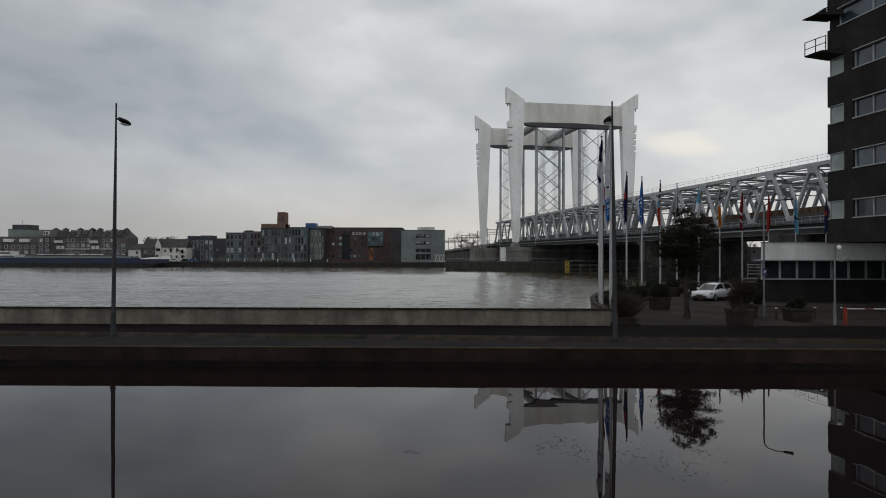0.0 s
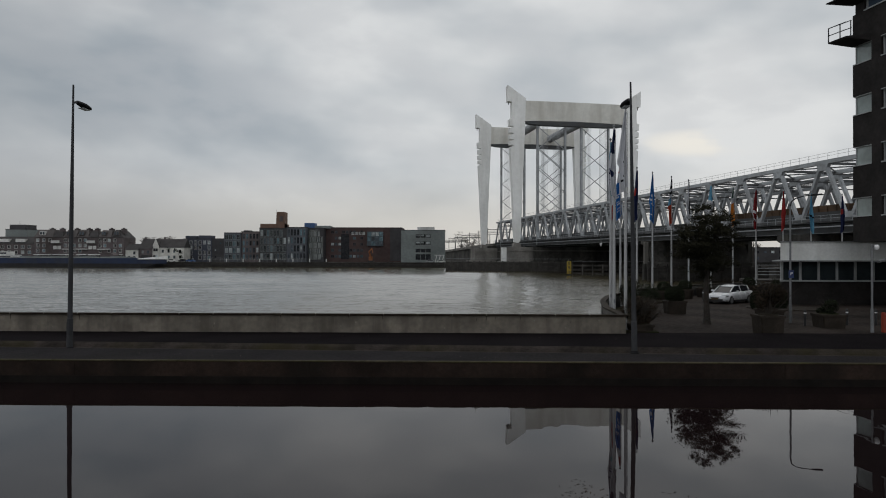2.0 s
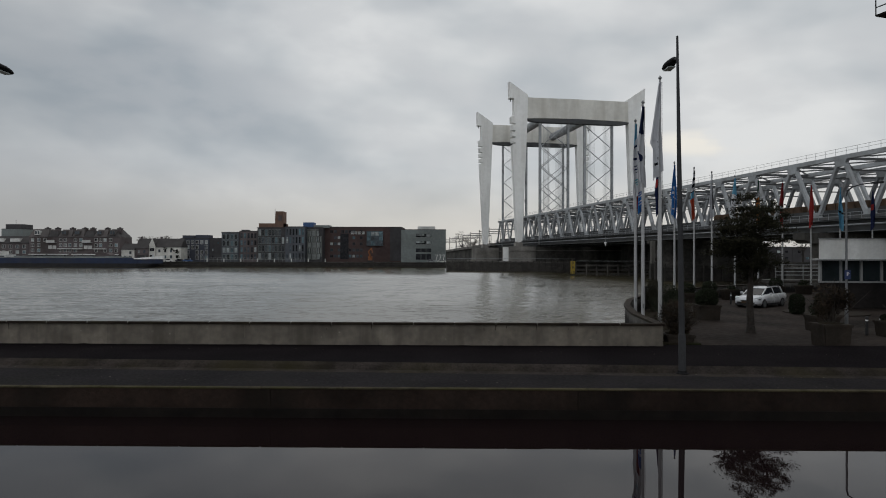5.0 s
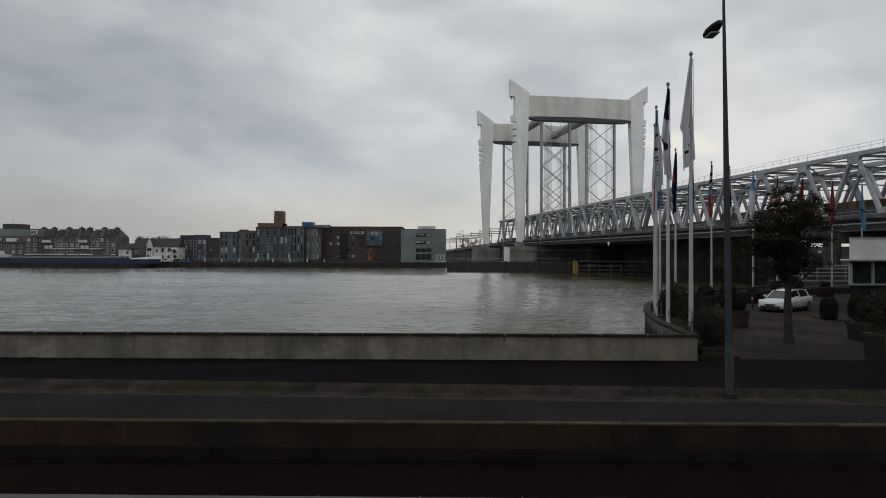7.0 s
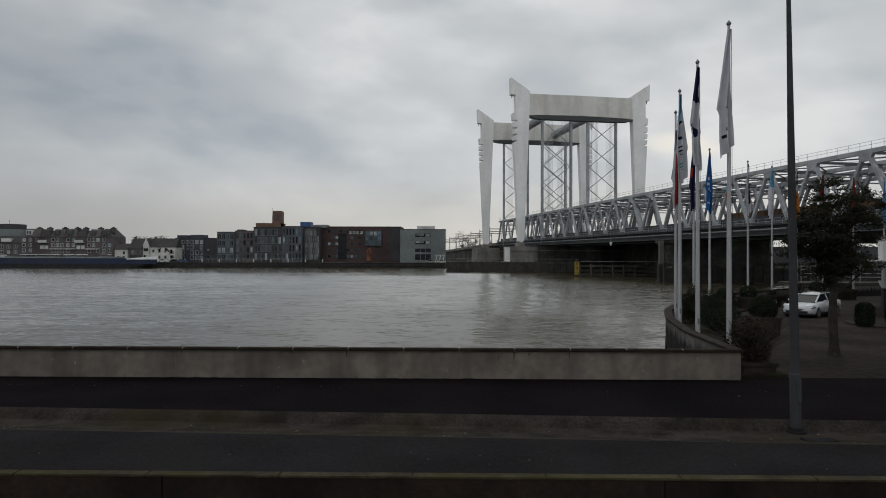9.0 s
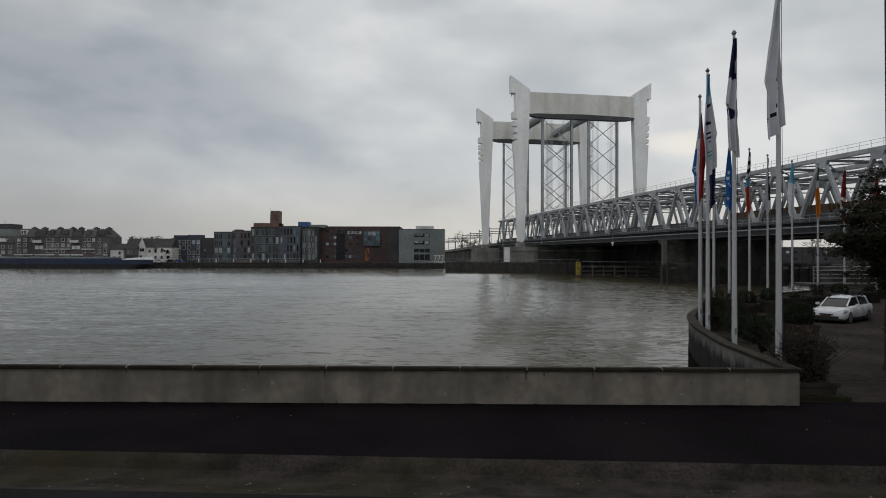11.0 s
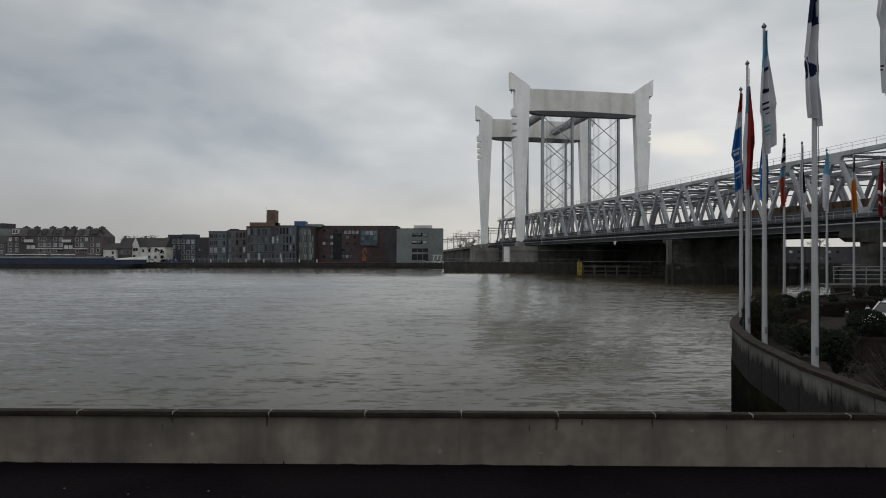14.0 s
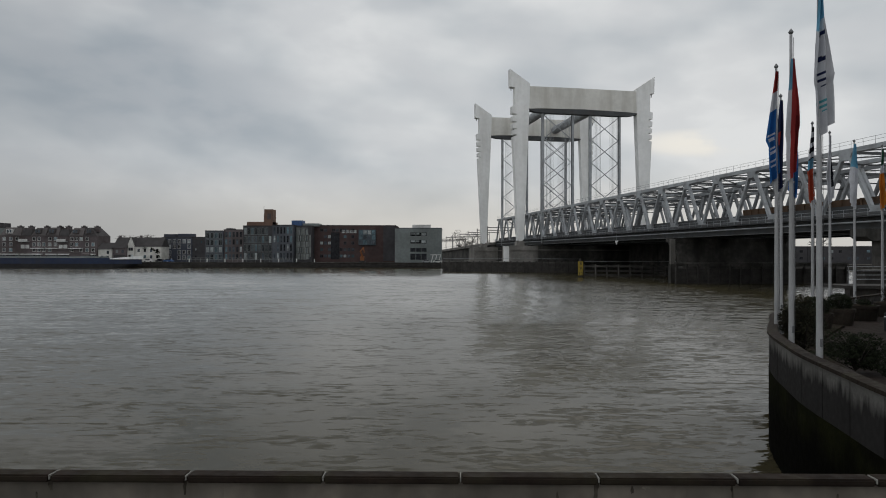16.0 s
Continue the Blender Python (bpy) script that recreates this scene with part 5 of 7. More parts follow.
part("base_wall", wedge(25.7, 51.15, -0.3, 1.70), M_TOWER, pav)
part("window_sill", wedge(25.5, 51.0, 1.66, 1.76), M_WFRAME, pav)
part("core", wedge(26.1, 51.4, 1.74, 3.1), M_BLACK, pav)
part("canopy", wedge(24.7, 50.5, 3.12, 3.20), M_WFRAME, pav)
part("fascia", wedge(25.5, 50.9, 3.20, 4.52), M_WHITE, pav, "broad white roof fascia", bevel=0.03)
part("roof_edge", wedge(25.4, 50.8, 4.52, 4.575), M_WFRAME, pav)
for i in range(26):
    x = 25.75 + 1.32 * i
    w = part("window", Form().box(x + 0.07, x + 1.25, 51.22, 51.26, 1.77, 3.10), M_GLASS_PAV, pav)
    part("mullion", Form().box(x - 0.07, x + 0.07, 51.12, 51.3, 1.76, 3.12), M_WFRAME, pav)
    part("canopy_bracket", Form().box(x - 0.03, x + 0.03, 50.52, 51.1, 3.06, 3.12), M_POLE, pav)

tw = thing("office_tower", "dark brick office tower with strip windows and corner balconies", "building", (34, 40, 4.5))
TD = Vector((0.148, -0.989, 0))          # along the river face, towards the near bank
TN = Vector((-0.989, -0.148, 0))         # out of the river face
T0 = Vector((28.71, 47.58, 0))


def face(a, out, z):
    return T0 + TD * a + TN * out + Vector((0, 0, z))


def slab(form, a0, a1, o0, o1, z0, z1):
    return form.hexa([face(a0, o0, z0), face(a1, o0, z0), face(a1, o1, z0), face(a0, o1, z0), face(a0, o0, z1), face(a1, o0, z1), face(a1, o1, z1), face(a0, o1, z1)])


STOREY = 3.39
part("core", slab(Form(), 0.35, 22, -18, -0.32, 4.47, 42), M_BLACK, tw)
part("plinth", slab(Form(), 9.0, 22, -18, -0.35, -0.5, 4.46), M_TOWER, tw)
part("spandrel", slab(Form(), 0.0, 22, -18, 0.0, 4.46, 6.12), M_TOWER, tw)
for j in range(10):
    head = 7.42 + STOREY * j
    sill = head - 1.30
    a_in = 1.6 if j < 4 else 0.25
    part("spandrel", slab(Form(), 0.0, 22, -18, 0.0, head, head + STOREY - 1.30), M_TOWER, tw)
    part("brick_pier", slab(Form(), a_in, 2.4 if j < 4 else 1.0, -0.5, 0.0, sill, head), M_TOWER, tw)
    part("brick_pier", slab(Form(), 7.6, 9.2, -0.5, 0.0, sill, head), M_TOWER, tw)
    part("brick_pier", slab(Form(), 15.0, 22, -0.5, 0.0, sill, head), M_TOWER, tw)
    if j < 4:
        corner = part("corner_window", slab(Form(), 0.16, 1.6, -0.22, -0.16, sill, head), M_GLASS_LT, tw, "pale greenish corner window")
        part("frame", slab(slab(slab(Form(), 0.05, 1.6, -0.24, -0.03, head - 0.06, head), 0.05, 1.6, -0.24, 0.05, sill, sill + 0.06), 0.10, 0.18, -0.24, -0.12, sill, head), M_WFRAME, corner)
        part("return_pane", slab(Form(), 0.10, 0.16, -3.0, -0.24, sill, head), M_GLASS_LT, tw)
    for a0, a1, cut in ((2.4 if j < 4 else 1.0, 7.6, (4.0, 5.8)), (9.2, 15.0, (11.0, 13.0))):
        win = part("strip_window", slab(Form(), a0, a1, -0.30, -0.24, sill, head), M_GLASS_BLUE, tw)
        fr = slab(slab(Form(), a0, a1, -0.28, 0.03, head - 0.06, head), a0, a1, -0.28, 0.05, sill - 0.02, sill + 0.06)
        for c in (a0 + 0.04, *cut, a1 - 0.04):
            slab(fr, c - 0.045, c + 0.045, -0.28, -0.16, sill, head)
        part("frame", fr, M_WFRAME, win)


def jut(out, along_, z):
    """A point left of the far corner, for balcony and sun screen."""
    return T0 + Vector((-out, 0.05 * out, z)) + TD * along_


bal = part("balcony", Form().hexa([jut(0, 0, 17.55), jut(0, 1.6, 17.55), jut(1.3, 1.2, 17.85), jut(1.5, -0.1, 17.85), jut(0, 0, 18.05), jut(0, 1.6, 18.05), jut(1.35, 1.25, 17.95), jut(1.55, -0.1, 17.95)]), M_TOWER, tw)
rail = Form()
for q in (0.95, 0.45):
    rail.rod(jut(1.5, -0.1, 17.95 + q), jut(0, -0.1, 18.5 + q), 0.03, n=6).rod(jut(1.5, -0.1, 17.95 + q), jut(1.3, 1.2, 17.95 + q), 0.03, n=6)
for e in (0.05, 0.75, 1.5):
    rail.rod(jut(e, -0.1, 17.9), jut(e, -0.1, 19.45 - 0.36 * e), 0.035, n=6)
part("railing", rail, M_POLE, bal)
screen = part("sun_screen", Form().hexa([jut(0, 0, 20.35), jut(0, 1.6, 20.35), jut(1.6, 1.2, 20.50), jut(1.75, 0, 20.50), jut(0, 0, 20.65), jut(0, 1.6, 20.65), jut(1.6, 1.2, 20.56), jut(1.75, 0, 20.56)]), M_TOWER, tw)
for e in range(5):
    part("louvre", Form().beam(jut(0, -0.05, 20.75 + 0.16 * e), jut(1.35 - 0.25 * e, -0.05, 20.62 + 0.16 * e), 0.5, 0.05), M_POLE, screen)


# ---- far bank ----
def plain(name, color, rough=0.85, **k):
    return mat(name, color, rough, vary=0.18, scale=0.12, grain=1.2, bump=0.0, **k)


B_RED = plain("red_brick", (0.066, 0.040, 0.037), stain=(0.030, 0.019, 0.0175), stain_amt=0.6, stain_scale=0.08)
B_BROWN = plain("brown_brick", (0.104, 0.087, 0.088), stain=(0.0365, 0.02555, 0.0219), stain_amt=0.6, stain_scale=0.1)
B_NAVY = plain("navy_brick", (0.050, 0.055, 0.075))
B_DARK = plain("dark_brick", (0.049, 0.047, 0.050))
B_GREY = plain("grey_cladding", (0.160, 0.182, 0.178), 0.6)
B_BLUE = plain("blue_grey_cladding", (0.068, 0.076, 0.090), 0.6, stain=(0.036, 0.038, 0.046), stain_amt=0.6, stain_scale=0.15)
B_WHITE = plain("white_render", (0.58, 0.57, 0.53), 0.8, stain=(0.30, 0.29, 0.26), stain_amt=0.4, stain_scale=0.3)
B_ROOF = plain("dark_roof_tiles", (0.039, 0.03588, 0.03588))
B_TILE = plain("mansard_tiles", (0.050, 0.046, 0.046))
B_SILO = plain("silo_brick", (0.146, 0.08822, 0.06388))
B_PAINT = plain("white_paint_far", (0.60, 0.60, 0.58), 0.6)
B_FRAME = plain("window_frame_far", (0.46, 0.46, 0.44), 0.6)
B_TEAL = plain("blue_glass_bay", (0.030, 0.055, 0.068), 0.4)
B_FINS = plain("pale_fins", (0.2312, 0.2434, 0.2312), 0.6)


F_GLASS = [glass_dark("far_glass_black", (0.012, 0.013, 0.016), 0.25, 0.18), glass_dark("far_glass_slate", (0.050, 0.062, 0.074), 0.25, 0.30),
           glass_dark("far_glass_teal", (0.075, 0.125, 0.145), 0.25, 0.35), glass_dark("far_glass_pale", (0.30, 0.33, 0.33), 0.3, 0.3)]


def far_glass(rnd):
    """Mostly dark panes, a few paler ones with sky reflection put into the colour."""
    q = rnd.random()
    return F_GLASS[0 if q < 0.45 else 1 if q < 0.72 else 2 if q < 0.87 else 3]


def windows(ob, x0, x1, z0, z1, y, cols, rows, w, h, rnd, frame_mat=None, skip=0.0, glass=None):
    """A grid of set-in panes with frames, each a part of its own."""
    for r in range(rows):
        for c in range(cols):
            if rnd.random() < skip:
                continue
            cx = x0 + (x1 - x0) * (c + 0.5) / cols
            cz = z0 + (z1 - z0) * (r + 0.5) / rows
            win = part("window", Form().box(cx - w / 2, cx + w / 2, y - 0.06, y + 0.1, cz - h / 2, cz + h / 2), glass or far_glass(rnd), ob)
            if frame_mat:
                f = Form()
                for a, b, e, g in ((cx - w / 2 - 0.12, cx - w / 2, cz - h / 2, cz + h / 2), (cx + w / 2, cx + w / 2 + 0.12, cz - h / 2, cz + h / 2), (cx - w / 2 - 0.12, cx + w / 2 + 0.12, cz + h / 2, cz + h / 2 + 0.14),
                                   (cx - w / 2 - 0.2, cx + w / 2 + 0.2, cz - h / 2 - 0.16, cz - h / 2), (cx - 0.05, cx + 0.05, cz - h / 2, cz + h / 2)):
                    f.box(a, b, y - 0.12, y + 0.05, e, g)
                part("frame", f, frame_mat, win)


def block(name, label, x0, x1, y0, deep, top, material, group="", base=FAR_Z):
    ob = thing(name, label, "building", ((x0 + x1) / 2, y0, base), group)
    part("wall", Form().box(x0, x1, y0, y0 + deep, base - 0.5, top), material, ob)
    part("parapet", Form().box(x0 - 0.12, x1 + 0.12, y0 - 0.12, y0 + deep, top, top + 0.3), B_ROOF, ob)
    return ob


rb = random.Random(11)

# long mansard apartment row behind the barge: light mansards with chimneys, dark hips between them
B_TILE2 = plain("pale_mansard_tiles", (0.092, 0.082, 0.080))


def mansard(ob, x0, x1, z1, slope_l, slope_r, material):
    return part("roof", Form().hexa([(x0, 321.6, 11.6), (x1, 321.6, 11.6), (x1, 334, 11.6), (x0, 334, 11.6), (x0 + slope_l, 323.8, z1), (x1 - slope_r, 323.8, z1), (x1 - slope_r, 332, z1), (x0 + slope_l, 332, z1)]), material, ob)


def dormer(roof, cx, w, z0, z1, material):
    dm = part("dormer", Form().box(cx - w / 2, cx + w / 2, 321.5, 325, z0, z1), material, roof)
    for k in (-0.24, 0.24):
        part("pane", Form().box(cx + w * (k - 0.17), cx + w * (k + 0.17), 321.42, 321.52, z0 + 0.3, z1 - 0.25), F_GLASS[1], dm)


for u0, u1, sort in ((-204.0, -194.4, 0), (-194.4, -182.9, 1), (-182.9, -176.9, 2), (-176.9, -165.7, 1), (-165.7, -159.6, 3)):
    ob = thing("apartment_house", "brown brick apartment house with a mansard roof and white balconies", "building", ((u0 + u1) / 2, 322, FAR_Z), "mansard apartment row")
    part("wall", Form().box(u0, u1, 322, 334, FAR_Z - 0.5, 11.6), B_BROWN, ob)
    w_ = u1 - u0
    if sort == 1:
        m_ = u0 + w_ * 0.42
        hip = mansard(ob, u0 + 0.05, m_, 14.6, 0.2, 1.2, B_ROOF)
        roof = mansard(ob, m_, u1, 15.2, 1.3, 0.3, B_TILE2)
        dormer(roof, m_ + w_ * 0.26, 2.4, 12.6, 14.5, B_TILE2)
        cx = u0 + 1.8
        bal = part("balcony", Form().box(cx - 2.1, cx + 2.1, 320.3, 322, 8.7, 8.9), B_PAINT, ob)
        part("parapet", Form().box(cx - 2.1, cx + 2.1, 320.2, 320.32, 8.8, 10.0), B_PAINT, bal)
        for k in (-1.05, 1.05):
            part("roller_door", Form().box(cx + k - 0.85, cx + k + 0.85, 321.85, 322.02, 5.7, 7.4), B_PAINT, ob)
        windows(ob, m_, u1, 1.2, 11.4, 322, 3, 4, 1.2, 1.4, rb, B_FRAME, 0.15)
        part("balcony", Form().box(m_, u1 - 0.3, 320.6, 322, 5.6, 5.95), B_PAINT, ob)
        part("balcony", Form().box(u0 + 0.3, u1 - 1.5, 320.6, 322, 2.85, 3.3), B_PAINT, ob)
    else:
        roof = mansard(ob, u0, u1, 15.4, 1.3, 3.2 if sort == 3 else 0.9, B_TILE if sort == 3 else B_TILE2)
        dormer(roof, u0 + w_ * 0.45, 2.6, 12.6, 14.6, B_PAINT if sort == 0 else B_TILE2)
        windows(ob, u0 + 0.3, u1 - 0.3, 1.2, 11.4, 322, max(2, int(w_ / 2.6)), 4, 1.2, 1.4, rb, B_FRAME, 0.12)
        part("balcony", Form().box(u0 + 0.4, u1 - 0.4, 320.6, 322, 2.85, 3.3), B_PAINT, ob)
        if sort == 2:
            part("balcony", Form().box(u0 + 0.3, u1 - 0.3, 320.6, 322, 5.6, 5.95), B_PAINT, ob)
    for c in (0.22, 0.86) if w_ > 10 else (0.74,):
        cx = u0 + w_ * c
        ch = part("chimney", Form().box(cx - 1.0, cx + 1.0, 324.5, 326.4, 13.4, 15.8).box(cx - 0.45, cx + 0.3, 325, 326, 15.8, 16.4), B_BROWN, roof)
        part("cap", Form().box(cx - 1.15, cx + 1.15, 324.4, 326.5, 15.75, 15.95), B_ROOF, ch)
# lower row further along
for x0, x1 in ((-262, -246), (-246, -226), (-226, -204.8)):
    ob = thing("terrace_house", "low brown brick terrace with white dormers", "building", ((x0 + x1) / 2, 323, FAR_Z), "low terrace row")
    part("wall", Form().box(x0, x1, 323, 333, FAR_Z - 0.5, 8.4), B_BROWN, ob)
    part("roof", Form().prism([(322.6, 8.4), (333.2, 8.4), (329.5, 12.0), (326.5, 12.0)], lambda s, d, z: Vector((d, s, z)), x0, x1), B_ROOF, ob)
    windows(ob, x0 + 0.5, x1 - 0.5, 0.2, 8.2, 323, 6, 3, 1.4, 1.4, rb, B_FRAME, 0.1)
    for c in (0.3, 0.68):
        cx = x0 + (x1 - x0) * c
        part("dormer", Form().box(cx - 2.4, cx + 2.4, 323.0, 326, 9.2, 10.8), B_PAINT, ob)
ob = block("flat_block", "distant grey flat-roofed block", -286, -272, 420, 14, 19.0, B_GREY)
part("roof_storey", Form().box(-284, -273.5, 421, 432, 19.2, 22.2), B_DARK, ob)
part("antenna", Form().rod((-280, 425, 22), (-280, 425, 25), 0.08), M_POLE, ob)

# white and dark gabled houses
def gabled(x0, x1, y, deep, eave, ridge, wall, label, along_x=True):
    ob = thing("gabled_house", label, "building", ((x0 + x1) / 2, y, FAR_Z), "old waterside houses")
    part("wall", Form().box(x0, x1, y, y + deep, FAR_Z - 0.5, eave), wall, ob)
    if along_x:
        part("roof", Form().prism([(y - 0.3, eave), (y + deep + 0.3, eave), (y + deep / 2, ridge)], lambda s, d, z: Vector((d, s, z)), x0 - 0.2, x1 + 0.2), B_ROOF, ob)
        part("chimney", Form().box(x0 + 0.6, x0 + 1.5, y + deep / 2 - 0.4, y + deep / 2 + 0.4, ridge - 0.6, ridge + 0.9), B_BROWN, ob)
    else:
        m = (x0 + x1) / 2
        part("gable", Form().prism([(x0, eave), (x1, eave), (m, ridge)], lambda s, d, z: Vector((s, d, z)), y, y + 0.3), wall, ob)
        part("roof", Form().prism([(x0 - 0.2, eave - 0.1), (x1 + 0.2, eave - 0.1), (m, ridge)], lambda s, d, z: Vector((s, d, z)), y + 0.31, y + deep), B_ROOF, ob)
    windows(ob, x0 + 0.4, x1 - 0.4, 0.6, eave - 0.3, y, max(2, int((x1 - x0) / 3)), 2, 1.0, 1.4, rb, None, 0.15)


gabled(-156.2, -150.2, 317, 7, 5.4, 8.4, B_WHITE, "small white house with a dark tiled roof")
gabled(-150.0, -144.0, 318, 9, 6.0, 10.8, B_BROWN, "narrow brick house with a steep dark roof")
gabled(-144.0, -141.0, 319, 9, 7.4, 10.9, B_WHITE, "white stepped gable house front", False)
gabled(-141.0, -128.9, 319.6, 8, 6.6, 10.9, B_WHITE, "white rendered house with peeling paint and a dark roof")

ivy = Form()
ri = random.Random(31)
for cx, cz, n_, sp in ((-131.0, 4.6, 150, 1.1), (-133.2, 5.6, 70, 0.8), (-130.2, 2.4, 90, 0.9), (-136.6, 6.0, 40, 0.9)):
    leaves(ivy, (cx, 319.5, cz), (sp * 1.5, 0.12, sp * 1.3), n_, 0.26, ri, 0.1, 6)
tagged(part("creeper", ivy, M_SHRUB), "dark leafless creeper climbing a white house front", "creeper", "", "stuff")

# brick and glass offices
def stepped(x0, x1, y, top, mat_, label, cols, rows, w, h, deep=16, fr=None, z0=0.4, glass=None, skip=0.06):
    ob = block("office_block", label, x0, x1, y, deep, top, mat_, "waterside office blocks")
    windows(ob, x0 + 0.3, x1 - 0.3, z0, top - 0.4, y, cols, rows, w, h, rb, fr, skip, glass)
    return ob


ob = stepped(-133.3, -119.0, 330, 11.0, B_NAVY, "dark blue-grey brick block with white-framed windows", 6, 4, 1.2, 1.6, fr=B_FRAME)
part("roof_storey", Form().box(-133.0, -127.6, 331.5, 338, 11.3, 12.7).box(-126.4, -120.2, 331.5, 338, 11.3, 12.9), B_NAVY, ob)
stepped(-119.0, -113.0, 330.3, 11.1, B_DARK, "blank dark brick block", 2, 3, 0.6, 1.0, skip=0.6)
stepped(-112.9, -104.4, 330, 14.1, B_BLUE, "blue-grey office block with large dark windows", 4, 4, 1.3, 2.3, fr=B_GREY)
ob = stepped(-104.4, -95.2, 331, 14.7, B_BROWN, "brown brick office block with tall windows", 5, 4, 1.0, 2.4)
part("roof_box", Form().box(-104, -101, 333, 338, 14.8, 15.6), B_DARK, ob)
stepped(-95.2, -81.3, 330.5, 16.5, B_DARK, "dark glass-fronted office block with tall slots", 8, 4, 1.0, 3.0, fr=B_GREY)
stepped(-81.3, -71.4, 330, 16.9, B_BLUE, "dark blue-grey office block by the water", 6, 4, 0.8, 3.0)
ob = block("office_block", "office block with a bright finned glass front", -71.4, -63.6, 334, 16, 16.7, B_DARK, "waterside office blocks")
for i in range(13):
    part("fin", Form().box(-70.9 + 0.56 * i, -70.72 + 0.56 * i, 333.3, 334, 0.6 + (1.5 if i > 9 else 0), 16.0 - (3.4 if i > 9 else 0)), B_FINS, ob)
for i in range(12):
    for j in range(5):
        part("glass_strip", Form().box(-70.68 + 0.56 * i, -70.38 + 0.56 * i, 333.8, 333.98, 1.0 + 2.9 * j, 3.5 + 2.9 * j - (2.5 if j == 4 and i > 9 else 0)), F_GLASS[(i * 3 + j * 2) % 4 if (i + j) % 2 else 3], ob)
part("roof_box", Form().box(-74.2, -69.0, 338, 344, 16.8, 19.6), mat("blue_roof_box", (0.03, 0.08, 0.20), 0.6), ob)
part("terrace", Form().box(-68.8, -61, 338, 346, 16.8, 18.2), B_GREY, ob)

redb = block("red_brick_block", "long dark red brick block with a blue glass bay", -63.6, -24.3, 340, 20, 17.2, B_RED)
windows(redb, -61, -44, 1.0, 16.6, 340, 9, 5, 1.25, 1.3, rb, B_DARK, 0.30)
windows(redb, -50.5, -43.0, 12.6, 16.2, 340, 4, 1, 1.1, 1.1, rb, B_FRAME, 0.0, F_GLASS[3])
# shade on the block's right end, put on as a dark slab
part("end_bay", Form().box(-30.2, -24.4, 339.7, 340.0, 0.2, 17.0), B_DARK, redb, "right end of the front darkened for its shade")
bay = part("glass_bay", Form().box(-42.1, -33.8, 339.2, 340, 7.8, 15.3), B_TEAL, redb, "blue-green glazed bay")
for c in range(4):
    for r in range(3):
        part("pane", Form().box(-41.8 + 2.05 * c, -40.1 + 2.05 * c, 339.08, 339.2, 8.2 + 2.4 * r, 10.1 + 2.4 * r), F_GLASS[3] if (c, r) in ((1, 2), (2, 2)) else F_GLASS[2] if r == 2 or (c + r) % 3 == 1 else F_GLASS[1], bay)
# flat dark panel on the wall paints in the shade of a recess
part("dark_recess", Form().box(-55.6, -51.4, 339.85, 339.96, 1.0, 14.0), F_GLASS[0], redb)
silo = thing("silo_tower", "orange-brown brick silo tower with a slanted side", "tower", (-109, 420, FAR_Z))
part("shaft", Form().prism([(-112.4, FAR_Z - 1), (-105.7, FAR_Z - 1), (-105.7, 30.6), (-110.6, 30.6)], lambda s, d, z: Vector((s, d, z)), 420, 428), B_SILO, silo)
part("panel", Form().box(-108.8, -106.6, 419.85, 419.98, 24.5, 28.0), B_BROWN, silo)
part("low_wing", Form().box(-121.4, -105.7, 420.5, 432, FAR_Z - 1, 23.0), B_SILO, silo)
part("mast", Form().rod((-112.0, 424, 23), (-112.0, 424, 32.5), 0.08, n=5), M_POLE, silo)

grey = block("grey_office", "plain grey-clad office block with horizontal window bands", -23.6, -1.9, 328, 22, 15.5, B_GREY)
for k, (z0, z1) in enumerate(((11.9, 13.6), (8.4, 10.1), (4.6, 6.4), (0.9, 3.7))):
    band = part("window_band", Form().box(-16.4, -8.9, 327.86, 328.02, z0, z1), F_GLASS[0], grey)
    for c in range(3):
        x = -16.4 + 2.5 * c
        # sky reflection in the upper bands, put on as pale panes
        if k < 2:
            part("blind", Form().box(x + 0.2, x + (2.3 if c != 1 else 1.6), 327.80, 327.85, z0 + (0.25 if c == 2 else 0.7), z1 - 0.15), F_GLASS[3], band, "pale pane with the sky's reflection put into its colour")
        if c:
            part("mullion", Form().box(x - 0.09, x + 0.09, 327.78, 327.95, z0, z1), B_GREY, band)
    part("sill", Form().box(-16.7, -8.6, 327.75, 327.98, z0 - 0.18, z0 - 0.01), B_FINS, band)
part("roof_box", Form().box(-15.8, -7.2, 332, 340, 15.6, 17.4), B_PAINT, grey)

# yellow sculpture-like crane arm before the red block
exc = thing("excavator", "orange excavator with a folded arm on the quay", "excavator", (-38.5, 327, FAR_Z))
M_YEL = mat("machine_orange", (0.24, 0.080, 0.020), 0.5, vary=0.2)
part("track", Form().box(-40.0, -37.2, 326, 329, FAR_Z, FAR_Z + 0.9), M_BLACK, exc, bevel=0.2)
part("cab", Form().box(-39.6, -37.8, 326.2, 328.6, FAR_Z + 0.95, FAR_Z + 3.0), M_YEL, exc, bevel=0.15)
part("boom", Form().beam((-38.4, 326.2, 2.0), (-39.3, 325.4, 4.9), 0.45, 0.6).beam((-39.3, 325.4, 4.9), (-37.8, 325.0, 6.5), 0.35, 0.45).beam((-37.8, 325.0, 6.5), (-37.4, 324.8, 4.2), 0.35, 0.35), M_YEL, exc)

